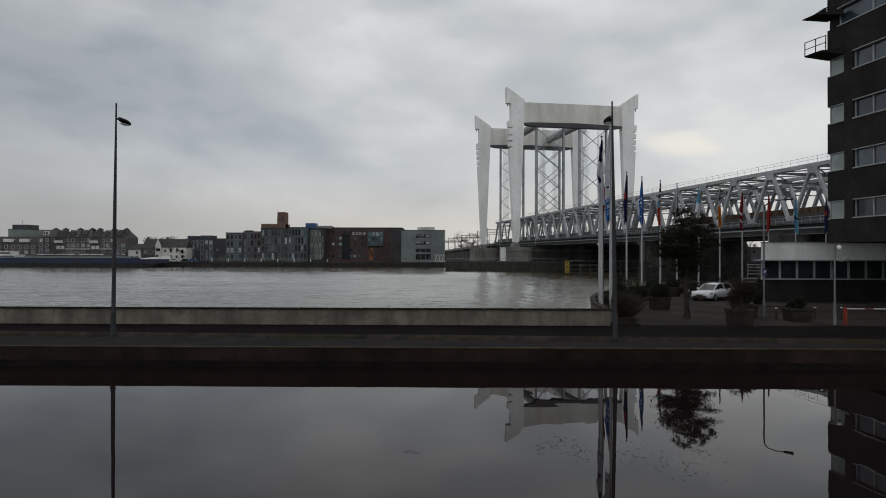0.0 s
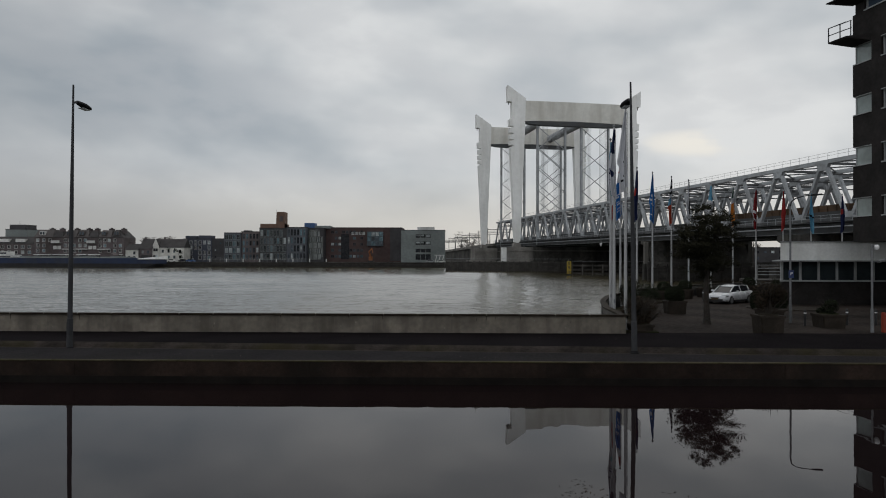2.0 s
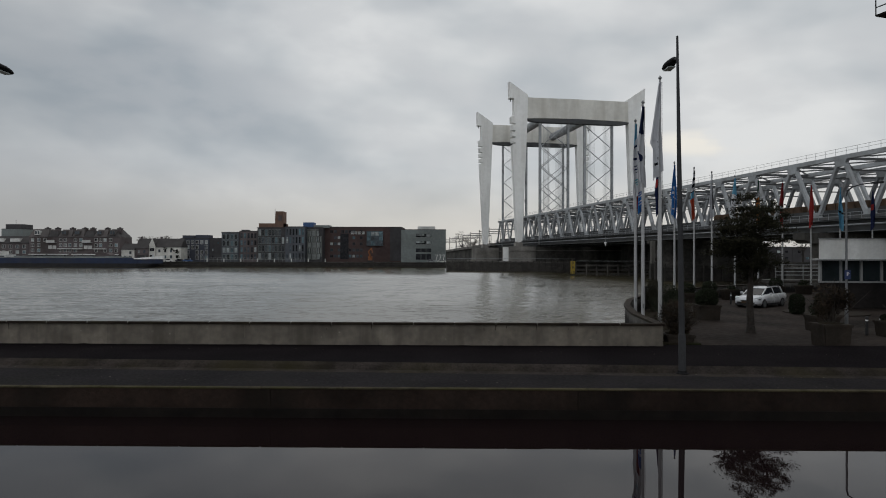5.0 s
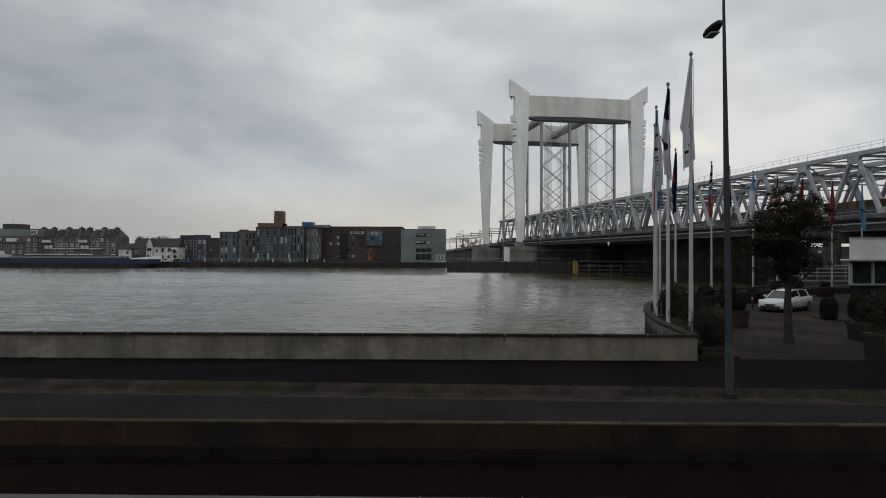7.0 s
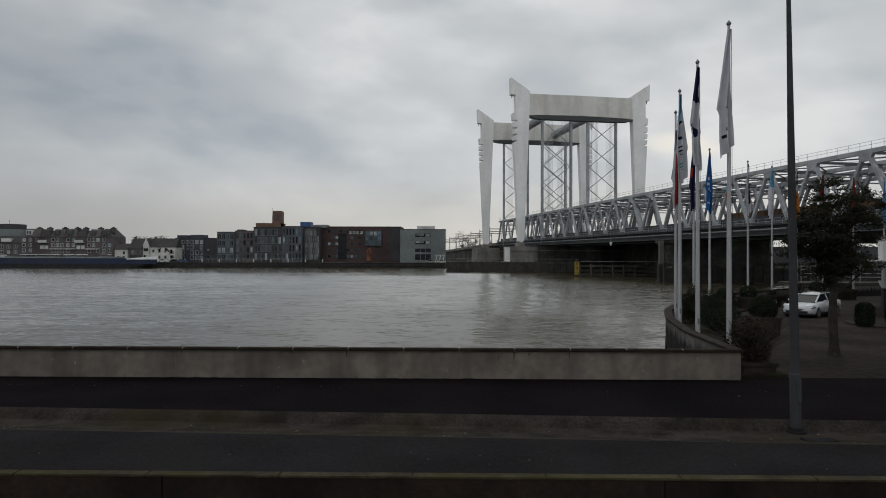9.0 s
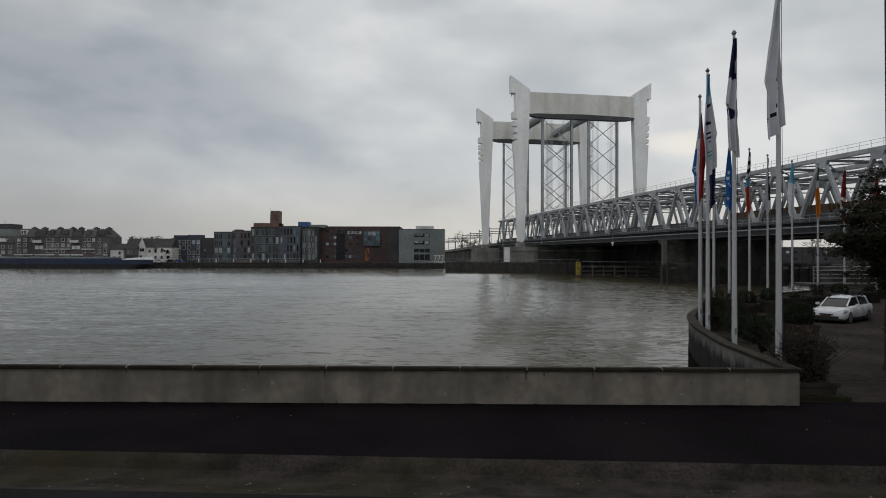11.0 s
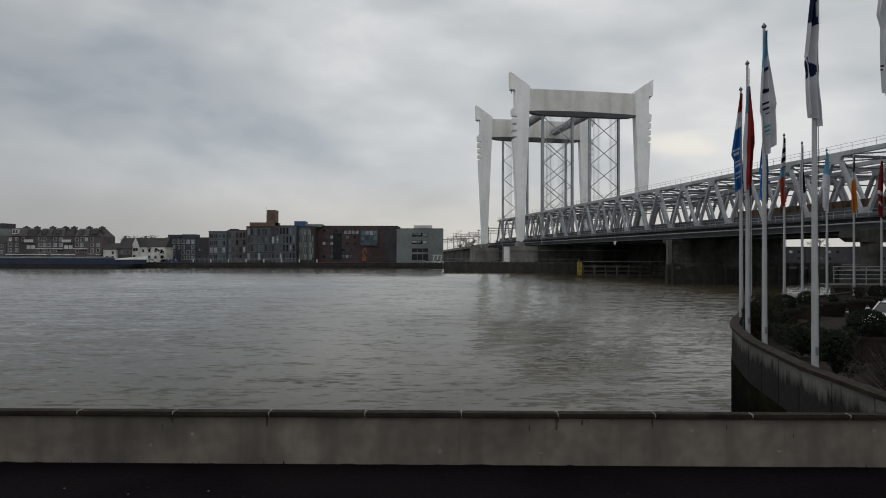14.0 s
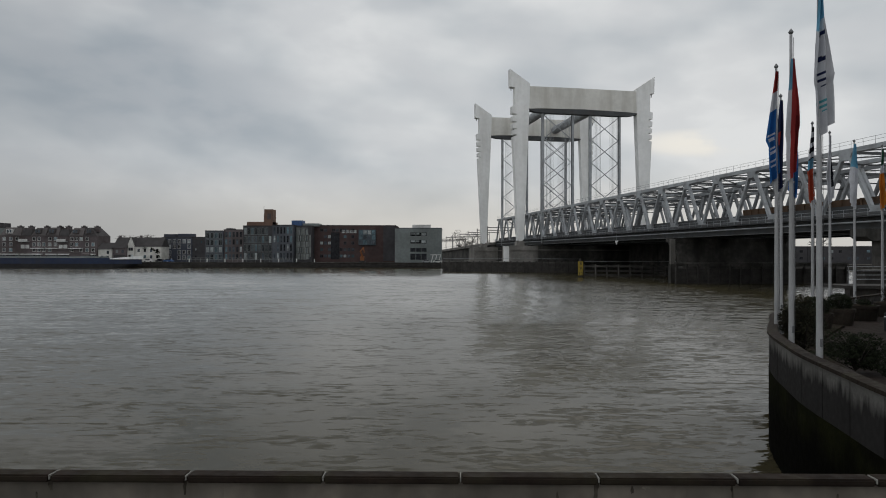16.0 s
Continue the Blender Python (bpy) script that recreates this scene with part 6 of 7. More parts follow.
# quay edge, bollards, low fence, cars and clutter on the far quay
edge_ob = thing("quay_edge", "dark timbered quay edge along the far bank", "quay", (-80, 316, RIVER_Z), kind="structure")
for (ax, ay), (bx, by) in zip(edge[3:8], edge[4:8]):
    part("cap", Form().beam((ax, ay - 0.2, FAR_Z + 0.05), (bx, by - 0.2, FAR_Z + 0.05), 0.8, 0.3), M_PIER_DK, edge_ob)
    part("waling", Form().beam((ax, ay - 0.35, -1.6), (bx, by - 0.35, -1.6), 0.4, 0.5), M_FENDER, edge_ob)
for i in range(9):
    x = -124 + 8.1 * i
    ob = thing("quay_post", "thin white-painted quay post", "post", (x, 319, FAR_Z), "far quay posts")
    # plain white-painted post, no lamp on it
    part("post", Form().box(x - 0.19, x + 0.19, 318.8, 319.2, FAR_Z, FAR_Z + 1.7), B_PAINT, ob)
fence = thing("quay_fence", "long low grey railing on the far quay", "fence", (-92, 321, FAR_Z))
part("rail", Form().beam((-120, 321, 1.6), (-67.4, 321, 1.6), 0.08, 0.12).beam((-120, 321, 0.8), (-67.4, 321, 0.8), 0.06, 0.08), B_FINS, fence)
for i in range(26):
    x = -120 + 2.1 * i
    part("post", Form().beam((x, 321, FAR_Z), (x, 321, 1.65), 0.08, 0.08, up=(0, 1, 0)), B_FINS, fence)


def far_car(x, y, color, seed):
    ob = thing("parked_car", "small parked car on the far quay", "car", (x, y, FAR_Z), "cars on the far quay")
    part("body", Form().prism([(-2.1, 0.3), (2.1, 0.3), (2.1, 0.85), (1.4, 0.95), (0.8, 1.45), (-1.0, 1.48), (-1.8, 0.95), (-2.1, 0.9)], lambda s, d, z: Vector((x + s, y + d, FAR_Z + z)), -0.85, 0.85), color, ob)
    part("side_glass", Form().prism([(1.25, 0.96), (0.75, 1.38), (-0.95, 1.40), (-1.55, 0.96)], lambda s, d, z: Vector((x + s, y + d, FAR_Z + z)), -0.87, -0.86), M_GLASS, ob)
    for s in (-1.3, 1.3):
        part("wheel", Form().rod((x + s, y - 0.88, FAR_Z + 0.32), (x + s, y - 0.6, FAR_Z + 0.32), 0.32, n=12), M_BLACK, ob)


PAINTS = [B_PAINT, plain("dark_car_paint", (0.03, 0.03, 0.035), 0.3), plain("blue_car_paint", (0.03, 0.08, 0.2), 0.3), plain("silver_car_paint", (0.35, 0.36, 0.37), 0.3)]
for i, (x, y) in enumerate(((-133.5, 317), (-128.6, 318.4), (-124.2, 316.6), (-8.6, 319.5), (-3.6, 319.5))):
    far_car(x, y, PAINTS[i % 4], i)
for i in range(3):
    x = -6.6 + 1.7 * i
    ob = thing("white_container", "white storage rack on the far quay", "rack", (x, 322, FAR_Z), "white racks on the far quay")
    part("frame", Form().beam((x, 322, FAR_Z), (x + 0.9, 322, 3.2), 0.35, 0.5, up=(0, 1, 0)).box(x - 0.3, x + 1.2, 321.6, 322.4, 3.1, 3.4), B_PAINT, ob)

# ---- barge ----
barge = thing("barge", "long low dark-blue river barge with a white wheelhouse and bow", "barge", (-175, 303, RIVER_Z))
M_HULL = mat("barge_blue", (0.011, 0.024, 0.066), 0.5, vary=0.2, scale=0.1, grain=1, bump=0.0, stain=(0.03, 0.03, 0.03), stain_amt=0.6, stain_scale=0.2, streak=True)
M_HULLDK = mat("barge_black", (0.012, 0.012, 0.014), 0.6, vary=0.2, scale=0.1, grain=1, bump=0.0)


def hull(z0, z1, o, start=-222.0, rise=0.0, flare=1.05):
    xs = [(-222, 3.6), (-220, 4.6), (-150, 4.7), (-140, 4.2), (-134, 2.6), (-130.6 + 0.4 * z1, 0.15)]
    if start > -200:
        xs = [(start, 4.66)] + xs[3:]
    f = Form()
    foot = [(x - max(0.0, x + 142.0) * 0.32, w) for x, w in xs] if z0 < -2 else xs    # the stem rakes back to the keel
    vs = [(x, 303 - w * 1.0 - o, z0) for x, w in foot] + [(x, 303 + w + o, z0) for x, w in foot[::-1]]
    n_ = len(vs)
    low = [z1 - rise * (1 - (x + 147.5) / 17.5) if rise else z1 for x, w in xs]
    vs += [(x, 303 - w * flare - o, zz) for (x, w), zz in zip(xs, low)] + [(x, 303 + w * flare + o, zz) for (x, w), zz in zip(xs[::-1], low[::-1])]
    return f.add(vs, [tuple(range(n_)), tuple(range(n_, 2 * n_))] + [(i, (i + 1) % n_, n_ + (i + 1) % n_, n_ + i) for i in range(n_)])


part("hull", hull(-3.5, -0.9, 0.0), M_HULLDK, barge)
part("sheer_strake", hull(-0.9, 1.6, 0.05), M_HULL, barge, "dark blue upper hull")
part("deck_rail", Form().box(-221, -146, 298.2, 298.35, 1.62, 1.9), B_FINS, barge)
for i in range(11):
    x = -194 + 4.6 * i
    part("hatch_cover", Form().box(x - 2.2, x + 2.2, 299.6, 306.4, 1.4, 2.2 if i % 3 else 2.4), B_GREY, barge, bevel=0.15)
bow = part("bow_bulwark", hull(1.05, 2.5, 0.50, -141.0, 1.7, 0.98), M_WHITE, barge, "white bow bulwark")
part("winch", Form().box(-141, -137.6, 301, 304, 1.9, 3.0), M_BLACK, bow)
part("deck_tent", Form().prism([(-159.6, 2.2), (-153.4, 2.2), (-153.4, 3.1), (-154.6, 3.8), (-158.4, 3.8), (-159.6, 3.1)], lambda s, d, z: Vector((s, d, z)), 300.4, 305.6), B_BROWN, barge, "faded tarpaulin over the hold")
wh = part("wheelhouse", Form().box(-211, -199.5, 299.6, 306, 1.0, 3.0).box(-209, -202.5, 300, 305.6, 3.0, 4.5), B_PAINT, barge, "white wheelhouse")
part("window_band", Form().box(-208.8, -202.7, 299.85, 299.98, 3.3, 4.1).box(-210, -200.5, 299.45, 299.58, 1.9, 2.5), M_GLASS, wh)

# ---- approach viaduct, catenary masts, guide fenders ----
via = thing("approach_viaduct", "low concrete railway viaduct descending from the bridge", "viaduct", site(20, -110, 4))
for i in range(9):
    d0, d1 = -64 - 20 * i, -64 - 20 * (i + 1)
    za, zb = 9.0 - 0.42 * i, 9.0 - 0.42 * (i + 1)
    part("deck", Form().hexa([site(9, d0, za - 1.3), site(46, d0, za - 1.3), site(46, d1, zb - 1.3), site(9, d1, zb - 1.3), site(9, d0, za), site(46, d0, za), site(46, d1, zb), site(9, d1, zb)]), M_PIER, via)
    part("side_wall", Form().prism([(10, -1), (45, -1), (45, zb - 1.28), (10, zb - 1.28)], site, d1 + 0.1, d0 - 0.1), M_PIER_DK, via)
    part("railing", Form().beam(site(9, d0, za + 1), site(9, d1, zb + 1), 0.06, 0.08), M_STEEL_DK, via)
for i in range(9):
    d = -70 - 21 * i
    z = 8.8 - 0.42 * i
    ob = thing("catenary_mast", "thin grey railway catenary gantry", "catenary mast", site(10, d, z), "catenary gantries")
    part("post", Form().beam(site(10, d, z - 0.5), site(10, d, z + 8), 0.28, 0.28, up=AC), M_STEEL_DK, ob)
    part("post", Form().beam(site(27, d, z - 0.5), site(27, d, z + 8), 0.28, 0.28, up=AC), M_STEEL_DK, ob)
    part("crossarm", Form().beam(site(10, d, z + 7.2), site(27, d, z + 7.2), 0.2, 0.35), M_STEEL_DK, ob)
    part("contact_wire", Form().beam(site(15, d, z + 6.2), site(15, d - 21, z + 5.8), 0.05, 0.05), M_STEEL_DK, ob)


def fender(a, b, top, count, label, walkway=False, planked=False):
    a, b = Vector((*a, 0)), Vector((*b, 0))
    ob = thing("guide_fender", label, "fender", (a + b) / 2 + Vector((0, 0, RIVER_Z)), "guide fenders")
    zv = Vector((0, 0, 1))
    post_mat = M_FENDER if planked else M_PIER_DK
    for z in (top - 0.25, (top + RIVER_Z) / 2 + 0.1, RIVER_Z + 0.6):
        part("waling", Form().beam(a + zv * z, b + zv * z, 0.35, 0.5), M_FENDER if z < top - 0.3 else M_PIER_DK, ob)
    for i in range(count + 1):
        p = a.lerp(b, i / count)
        part("post", Form().rod(p + zv * -5, p + zv * (top + 0.25), 0.24, n=8), post_mat, ob)
    if planked:
        for i in range(count):
            p, q = a.lerp(b, (i + 0.04) / count), a.lerp(b, (i + 0.96) / count)
            part("plank_panel", Form().beam(p + zv * (-1.2), q + zv * (-1.2), 0.12, 3.4), M_FENDER, ob)
    if walkway:
        part("handrail", Form().beam(a + zv * (top + 1.1), b + zv * (top + 1.1), 0.06, 0.08), M_STEEL, ob)
    return ob


fender((-0.5, 255), (46.5, 247.5), 0.9, 22, "long dark timber guide fender in the river", True, True)
fender((38.4, 203), (66, 201), 0.55, 9, "dark timber guide fender before the bridge pier", True)
plat = fender((49.5, 163), (87, 166), 1.5, 16, "dark planked guide fender with a pale concrete cap", False, True)
part("cap", Form().beam((49.3, 163.0, 1.65), (87.2, 166.0, 1.65), 1.0, 0.4), M_PIER_DK, plat)
for i in range(17):
    x = 49.4 + 2.34 * i
    part("rub_post", Form().beam((x, 162.6 + 0.08 * 2.34 * i, -3.2), (x, 162.6 + 0.08 * 2.34 * i, 0.9), 0.3, 0.3, up=(0, 1, 0)), M_FENDER, plat)
fender((66, 201), (112, 214), 0.4, 14, "dark timber guide fender under the bridge")
M_GAUGE = mat("gauge_yellow", (0.30, 0.21, 0.02), 0.5, vary=0.15, scale=1, grain=5, bump=0.0)
gauge = thing("height_gauge_board", "yellow clearance gauge board with black numbers on a fender pile", "sign", (37.3, 202.4, RIVER_Z))
part("board", Form().box(36.65, 37.95, 202.3, 202.5, -2.2, 1.6), M_GAUGE, gauge)
part("post", Form().rod((37.3, 202.8, -5), (37.3, 202.8, 2.2), 0.3), M_FENDER, gauge)
for body, z in (("8", 1.0), ("9", -0.4), ("10", -1.8)):
    text(body, 1.25, gauge.matrix_basis @ pose(0, -0.106, z - RIVER_Z, 90, 0, 0), M_BLACK, gauge)
# small navigation signs under the deck
sign = part("navigation_sign", Form().prism([(61.0, 7.2), (63.0, 7.2), (62.0, 6.0)], lambda s, d, z: site(11.9 + d, s, z), 0, 0.1), M_SIGNWHITE, rail_bridge, "white triangular navigation sign")
part("hanger", Form().beam(site(11.95, 62, 7.2), site(11.95, 62, BOT - 0.5), 0.1, 0.1, up=AC), M_STEEL, sign)

# ---- goods train on the bridge ----
M_WAGON = mat("wagon_yellow_brown", (0.100, 0.058, 0.031), 0.7, vary=0.35, scale=0.3, grain=2, bump=0.0, stain=(0.10, 0.055, 0.03), stain_amt=0.8, stain_scale=0.5, streak=True, per_object=0.2)
for i in range(4):
    d0 = 107 + 14.6 * i
    ob = thing("goods_wagon", "yellow-brown open goods wagon on the bridge", "railway wagon", site(19.5, d0 + 6.9, BOT - 0.35), "goods wagons")
    part("body", Form().prism([(18.1, BOT + 0.75), (20.9, BOT + 0.75), (21.1, BOT + 2.95), (17.9, BOT + 2.95)], site, d0, d0 + 13.6), M_WAGON, ob)
    part("underframe", Form().prism([(18.5, BOT + 0.4), (20.5, BOT + 0.4), (20.5, BOT + 0.75), (18.5, BOT + 0.75)], site, d0 + 0.2, d0 + 13.4), M_BLACK, ob)
    for w in (1.8, 3.6, 10.0, 11.8):
        part("wheelset", Form().rod(site(18.6, d0 + w, BOT + 0.12), site(20.4, d0 + w, BOT + 0.12), 0.46, n=12), M_BLACK, ob)
    for w in range(7):
        part("rib", Form().prism([(17.82, BOT + 0.8), (17.95, BOT + 0.8), (17.87, BOT + 2.95), (17.75, BOT + 2.95)], site, d0 + 0.4 + 2.1 * w, d0 + 0.6 + 2.1 * w), M_WAGON, ob)


# ---- bare trees on the far bank ----
def bare_tree(x, y, h, seed, base=FAR_Z):
    rnd = random.Random(seed)
    ob = thing("bare_tree", "bare winter tree with fine brown twigs", "tree", (x, y, base), "bare trees on the far bank")
    f, tips_ = Form(), []
    for low in (0.30, 0.42, 0.54):
        limbs(f, (x, y, base - 0.2), (x + rnd.uniform(-0.4, 0.4), y, base + h * low), h * 0.020, rnd, 3, tips_)
    part("trunk", f, M_BARK, ob)
    tw_ = Form()
    for p in tips_:
        for _ in range(7):
            d = Vector((rnd.gauss(0, 1), rnd.gauss(0, 1), rnd.uniform(-0.3, 1.2))) * h * 0.055
            tw_.rod(p, p + d, 0.035, 0.015, 3, False)
    part("crown", tw_, M_TWIG, ob)


for i, (x, y, h) in enumerate(((-157, 345, 10.4), (-153.5, 348, 10.2), (-150, 350, 10.6), (-146.5, 348, 10.4), (-143, 346, 9.8), (-160.5, 350, 10.2), (8, 420, 14), (14, 460, 15), (20, 430, 13), (130, 300, 12), (142, 310, 14), (160, 306, 12))):
    bare_tree(x, y, h, 70 + i)
# houses seen low under the bridge
for i, (x, y, w, hgt, m) in enumerate(((118, 318, 20, 7.5, B_DARK), (138.2, 319, 24, 7.2, B_DARK), (162.4, 319, 25, 7.2, B_DARK), (187.6, 321, 30, 7.4, B_DARK), (225, 325, 30, 8, B_DARK), (60, 470, 40, 9, B_DARK), (110, 480, 40, 8, B_BROWN))):
    ob = block("waterside_house", "low distant building on the far bank beyond the bridge", x, x + w, y, 10, hgt, m, "low buildings beyond the bridge")
    windows(ob, x + 1, x + w - 1, 0.6, hgt - 0.5, y, int(w / 4), 2, 1.4, 1.1, rb, None, 0.3)
# distant wooded skyline
sky_line = Form()
rs = random.Random(5)
for i in range(420):
    x = -900 + 4.6 * i + rs.uniform(-2, 2)
    y = 760 + rs.uniform(-60, 60)
    leaves(sky_line, (x, y, FAR_Z + rs.uniform(2, 5)), (6, 4, rs.uniform(3, 6.5)), 24, 1.5, rs, 0.3, 3)
tagged(part("distant_woods", sky_line, M_TWIG), "low hazy line of distant bare woods", "woods", "", "stuff")

# landing stage below the bridge
stage = thing("landing_stage", "dark landing stage with a steel railing below the bridge", "jetty", (62, 97, -2.7))
part("deck", Form().box(44.0, 84, 95, 100, -0.2, 0.15), M_FENDER, stage)
part("skirt", Form().box(44.4, 84, 95.5, 95.8, -4, -0.2), M_FENDER, stage)
for i in range(12):
    x = 44.4 + 3.59 * i
    part("post", Form().rod((x, 95.3, -5), (x, 95.3, 0.1), 0.25), M_FENDER, stage)
    part("rail_post", Form().beam((x, 95.1, 0.1), (x, 95.1, 2.25), 0.08, 0.08, up=(0, 1, 0)), M_STEEL_MID, stage)
for z in (0.85, 1.3, 1.75, 2.2):
    part("rail", Form().beam((44.3, 95.1, z), (83.9, 95.1, z), 0.06, 0.07), M_STEEL, stage)
bank = thing("wall_mooring", "dark stained quay wall behind the landing stage", "quay wall", (68, 102, -2.7), kind="structure")
part("wall_face", Form().box(50.0, 92, 101.2, 103.5, -4.0, 1.55), M_FENDER, bank)
part("cap", Form().box(49.8, 92.2, 101.0, 103.7, 1.55, 1.75), M_PIER_DK, bank)


# ---- white car on the forecourt ----
M_CARWHITE = mat("car_white_paint", (0.58, 0.59, 0.61), 0.25, vary=0.05, scale=1, grain=3, bump=0.0)
M_LAMP = mat("headlamp_glass", (0.75, 0.78, 0.80), 0.15, vary=0.1, bump=0.0)
CAR = Matrix.Translation((22.6, 52.7, -0.003)) @ Matrix.Rotation(radians(-50), 4, "Z") @ Matrix.Diagonal((0.97, 0.95, 0.89, 1.0))


def incar(x, y, z):
    return CAR @ Vector((x, y, z))


car = thing("estate_car", "white estate car with dark windows standing on the forecourt", "car", (22.6, 52.7, -0.003))


def loft(sections):
    """sections along the car: (y, [(half width, z), ...]) mirrored into closed rings."""
    vs, m = [], len(sections[0][1]) * 2
    for y, prof in sections:
        vs += [incar(w, y, z) for w, z in prof] + [incar(-w, y, z) for w, z in prof[::-1]]
    fs = [(j * m + i, j * m + (i + 1) % m, (j + 1) * m + (i + 1) % m, (j + 1) * m + i) for j in range(len(sections) - 1) for i in range(m)]
    fs += [tuple(range(m)), tuple(range((len(sections) - 1) * m, len(sections) * m))[::-1]]
    return Form().add(vs, fs)


body = loft([(-2.26, [(0.30, 0.24), (0.52, 0.30), (0.56, 0.46), (0.50, 0.58), (0.30, 0.63)]), (-2.14, [(0.62, 0.19), (0.78, 0.30), (0.80, 0.50), (0.70, 0.66), (0.45, 0.72)]), (-1.75, [(0.78, 0.18), (0.88, 0.32), (0.89, 0.56), (0.80, 0.74), (0.55, 0.81)]),
             (-1.2, [(0.80, 0.18), (0.90, 0.34), (0.91, 0.62), (0.82, 0.86), (0.62, 0.93)]), (-0.8, [(0.80, 0.18), (0.90, 0.36), (0.91, 0.66), (0.83, 0.92), (0.70, 0.97)]), (0.6, [(0.80, 0.18), (0.90, 0.38), (0.91, 0.70), (0.84, 0.95), (0.74, 0.98)]),
             (1.7, [(0.80, 0.20), (0.89, 0.38), (0.90, 0.72), (0.82, 0.97), (0.72, 1.00)]), (2.12, [(0.72, 0.28), (0.84, 0.40), (0.85, 0.74), (0.78, 0.96), (0.66, 1.0)]), (2.24, [(0.60, 0.36), (0.74, 0.44), (0.76, 0.72), (0.70, 0.90), (0.55, 0.96)])])
part("body", body, M_CARWHITE, car, smooth=True)
cabin = loft([(-1.30, [(0.66, 0.90), (0.60, 0.93)]), (-0.45, [(0.72, 0.95), (0.56, 1.40)]), (0.5, [(0.74, 0.96), (0.57, 1.47)]), (1.5, [(0.72, 0.97), (0.54, 1.43)]), (2.12, [(0.66, 0.97), (0.58, 1.04)])])
part("cabin_glass", cabin, M_CARGLASS, car)
part("roof", loft([(-0.55, [(0.50, 1.37), (0.44, 1.39)]), (-0.2, [(0.565, 1.42), (0.48, 1.455)]), (0.6, [(0.585, 1.465), (0.50, 1.51)]), (1.5, [(0.555, 1.42), (0.48, 1.47)]), (1.8, [(0.50, 1.30), (0.44, 1.34)])]), M_CARWHITE, car, smooth=True)
for s in (-1, 1):
    part("pillar", Form().beam(incar(s * 0.655, -1.26, 0.93), incar(s * 0.56, -0.48, 1.40), 0.06, 0.06), M_CARWHITE, car)
    part("pillar", Form().beam(incar(s * 0.735, 0.35, 0.98), incar(s * 0.575, 0.30, 1.5), 0.09, 0.04), M_CARWHITE, car)
    part("pillar", Form().beam(incar(s * 0.70, 1.75, 0.98), incar(s * 0.55, 1.62, 1.46), 0.22, 0.05), M_CARWHITE, car)
    part("roof_rail", Form().beam(incar(s * 0.52, -0.2, 1.53), incar(s * 0.52, 1.5, 1.55), 0.04, 0.05), M_BLACK, car)
    part("headlight", Form().hexa([incar(s * 0.44, -2.20, 0.62), incar(s * 0.80, -2.10, 0.64), incar(s * 0.84, -1.85, 0.70), incar(s * 0.44, -2.0, 0.70), incar(s * 0.46, -2.19, 0.74), incar(s * 0.80, -2.08, 0.78), incar(s * 0.84, -1.85, 0.82), incar(s * 0.46, -2.0, 0.80)]), M_LAMP, car, "clear headlight")
    part("mirror", Form().obox(incar(s * 1.0, -0.72, 1.02), (0.10, 0, 0), (0, 0.06, 0), (0, 0, 0.07)), M_CARWHITE, car, bevel=0.03)
    for y in (-1.42, 1.30):
        wheel = part("wheel", Form().rod(incar(s * 0.70, y, 0.31), incar(s * 0.905, y, 0.31), 0.31, n=20), M_BLACK, car)
        part("rim", Form().rod(incar(s * 0.905, y, 0.31), incar(s * 0.915, y, 0.31), 0.20, n=14), M_CHROME, wheel)
for s in (-1, 1):
    part("sill", Form().beam(incar(s * 0.87, -1.0, 0.24), incar(s * 0.87, 0.9, 0.24), 0.09, 0.14), M_BLACK, car)
part("grille", Form().obox(incar(0, -2.285, 0.52), incar(0.34, 0, 0) - incar(0, 0, 0), (0, 0.012, 0), (0, 0, 0.03)), M_BLACK, car)
part("bumper_lip", Form().obox(incar(0, -2.20, 0.235), incar(0.74, 0, 0) - incar(0, 0, 0), incar(0, 0.10, 0) - incar(0, 0, 0), (0, 0, 0.05)), M_BLACK, car, bevel=0.02)
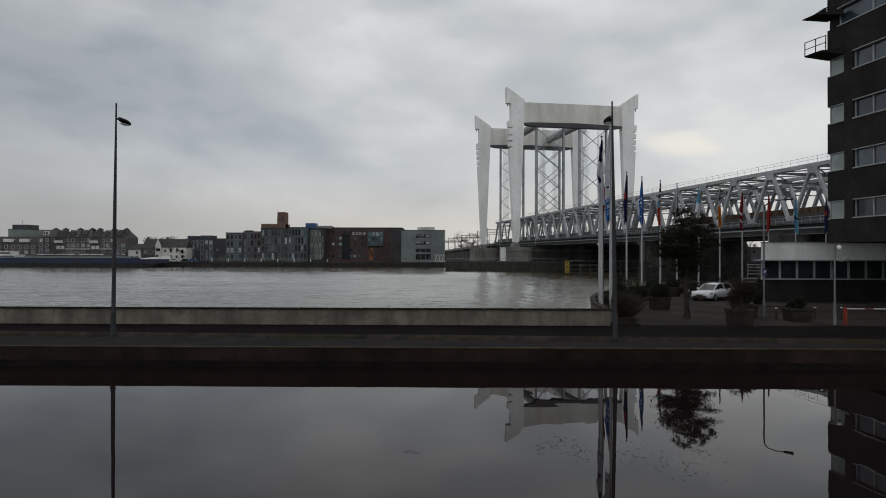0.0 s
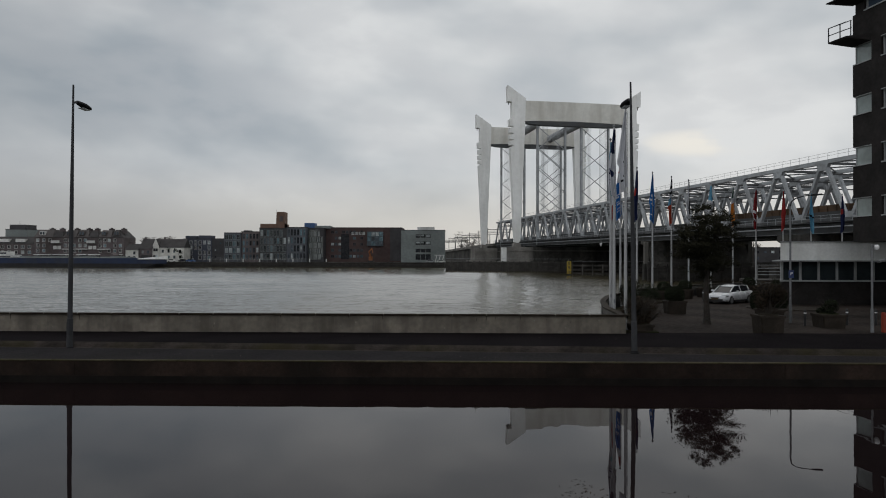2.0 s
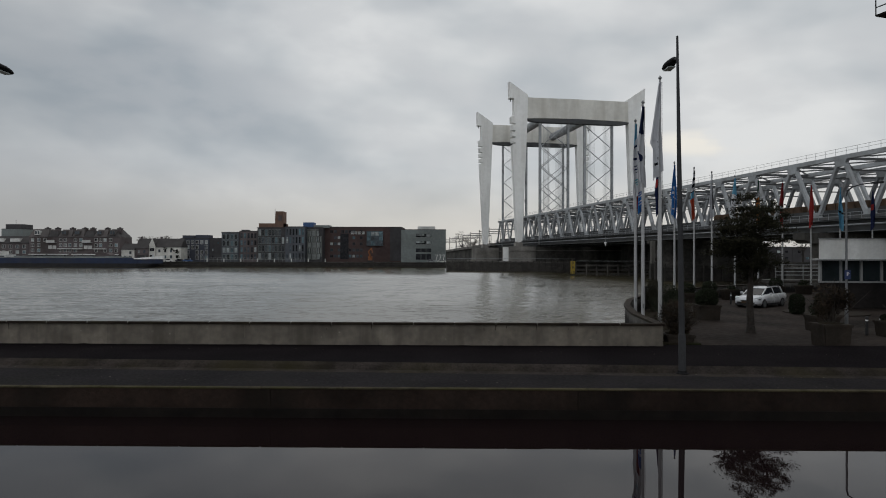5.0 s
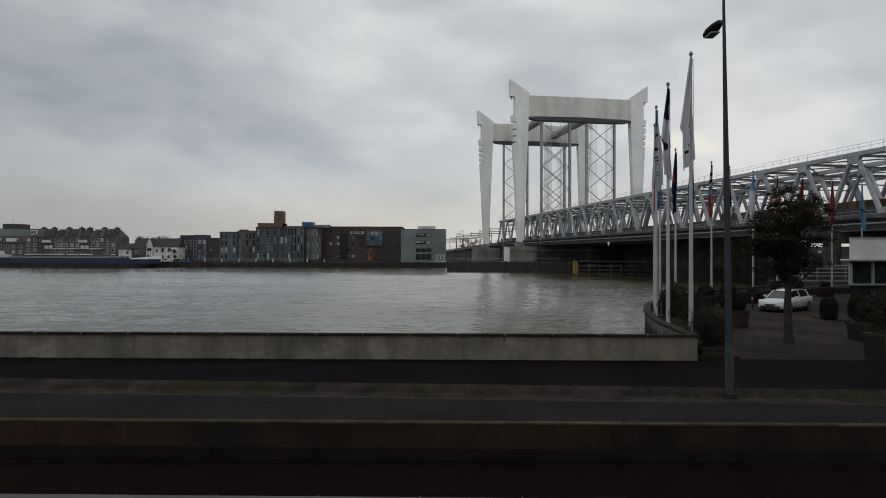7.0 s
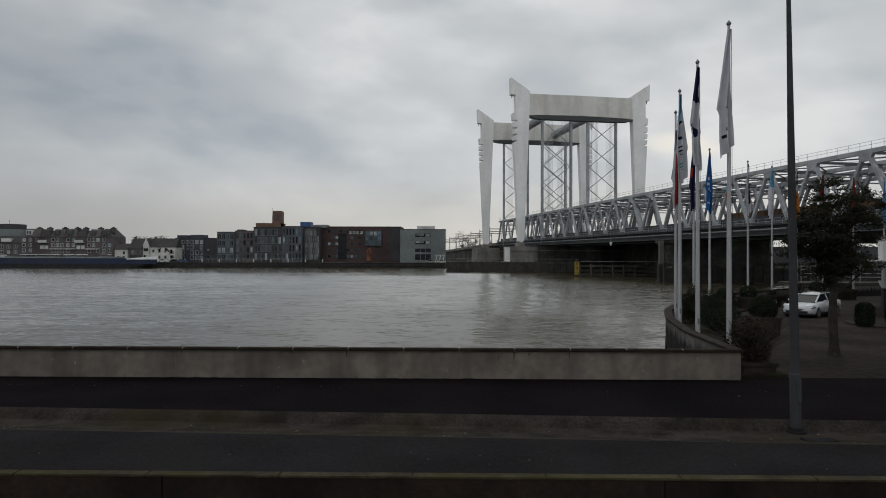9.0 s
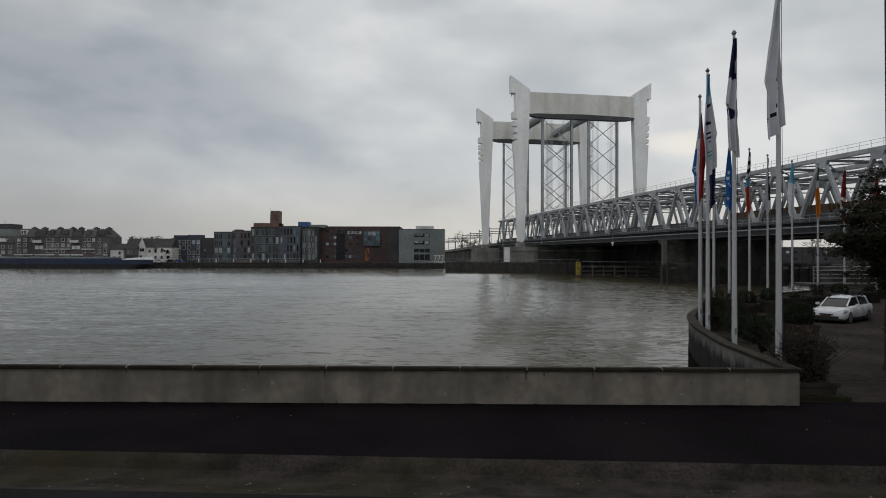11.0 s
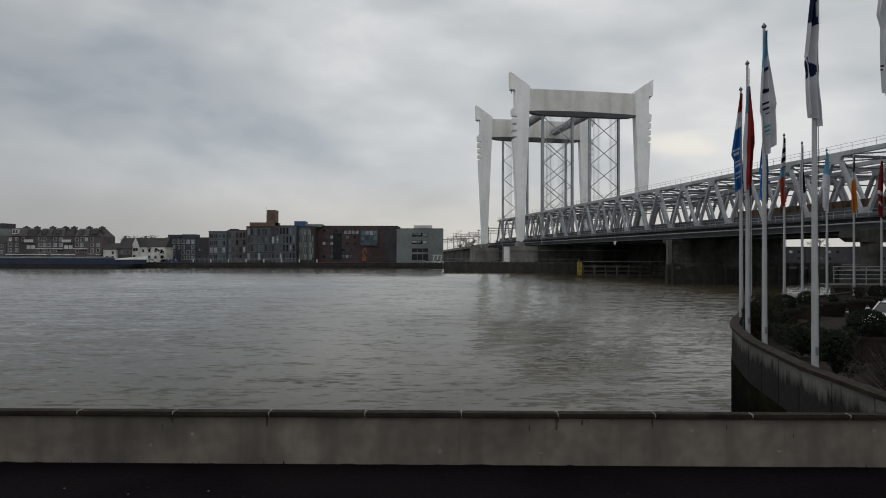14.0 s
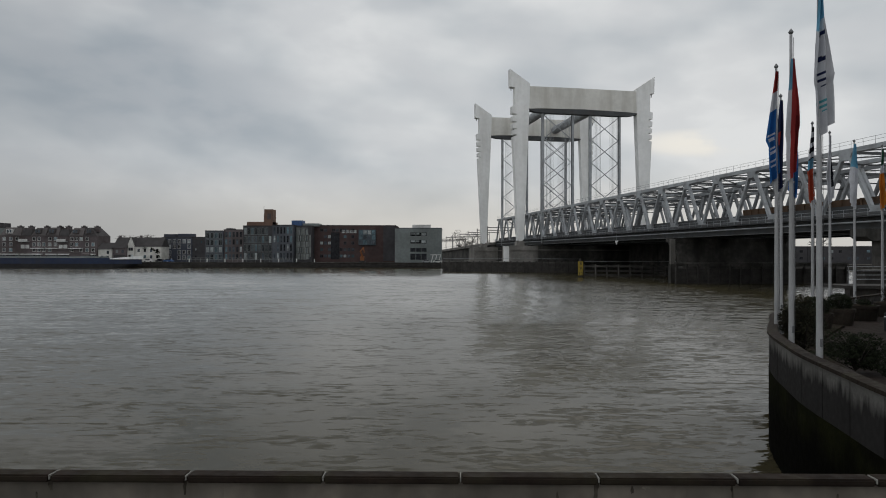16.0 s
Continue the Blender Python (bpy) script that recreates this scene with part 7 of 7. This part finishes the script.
for s in (-1, 1):
    part("lamp_housing", Form().hexa([incar(s * 0.40, -2.215, 0.575), incar(s * 0.83, -2.10, 0.60), incar(s * 0.87, -1.78, 0.66), incar(s * 0.40, -2.0, 0.66), incar(s * 0.41, -2.19, 0.62), incar(s * 0.83, -2.085, 0.645), incar(s * 0.87, -1.80, 0.71), incar(s * 0.41, -2.0, 0.72)]), M_BLACK, car)
part("lower_intake", Form().obox(incar(0, -2.27, 0.34), incar(0.60, 0, 0) - incar(0, 0, 0), (0, 0.015, 0), (0, 0, 0.075)), M_BLACK, car)
part("number_plate", Form().obox(incar(0, -2.31, 0.43), incar(0.26, 0, 0) - incar(0, 0, 0), (0, 0.01, 0), (0, 0, 0.055)), mat("plate_yellow", (0.09, 0.050, 0.018), 0.5), car)
part("plate_bar", Form().obox(incar(0, -2.324, 0.43), incar(0.18, 0, 0) - incar(0, 0, 0), (0, 0.004, 0), (0, 0, 0.02)), M_BLACK, car)

# leaves and duckweed afloat on the basin
drift = Form()
rd = random.Random(3)
CLUMPS = ((3.65, 14.3, 26, 0.16), (4.05, 14.8, 40, 0.2), (4.4, 13.9, 34, 0.18), (5.6, 14.0, 40, 0.28), (6.1, 13.2, 44, 0.3), (6.9, 14.0, 30, 0.25), (0.88, 13.9, 12, 0.08))
for cx, cy, n_, sp in CLUMPS:
    for _ in range(n_):
        x, y = cx + rd.gauss(0, sp), cy + rd.gauss(0, sp * 1.4)
        q, s, w_ = rd.uniform(0, 6), rd.uniform(0.015, 0.06), rd.uniform(0.005, 0.012)
        c_, s_, e_, f_ = math.cos(q) * s, math.sin(q) * s, -math.sin(q) * w_, math.cos(q) * w_
        drift.add([(x - c_, y - s_, BASIN_Z + 0.003), (x + e_, y + f_, BASIN_Z + 0.005), (x + c_, y + s_, BASIN_Z + 0.008), (x - e_, y - f_, BASIN_Z + 0.005)], [(0, 1, 2, 3)])
tagged(part("floating_leaves", drift, M_DRY), "small dead leaves and weed afloat on the basin", "leaves", "", "stuff")
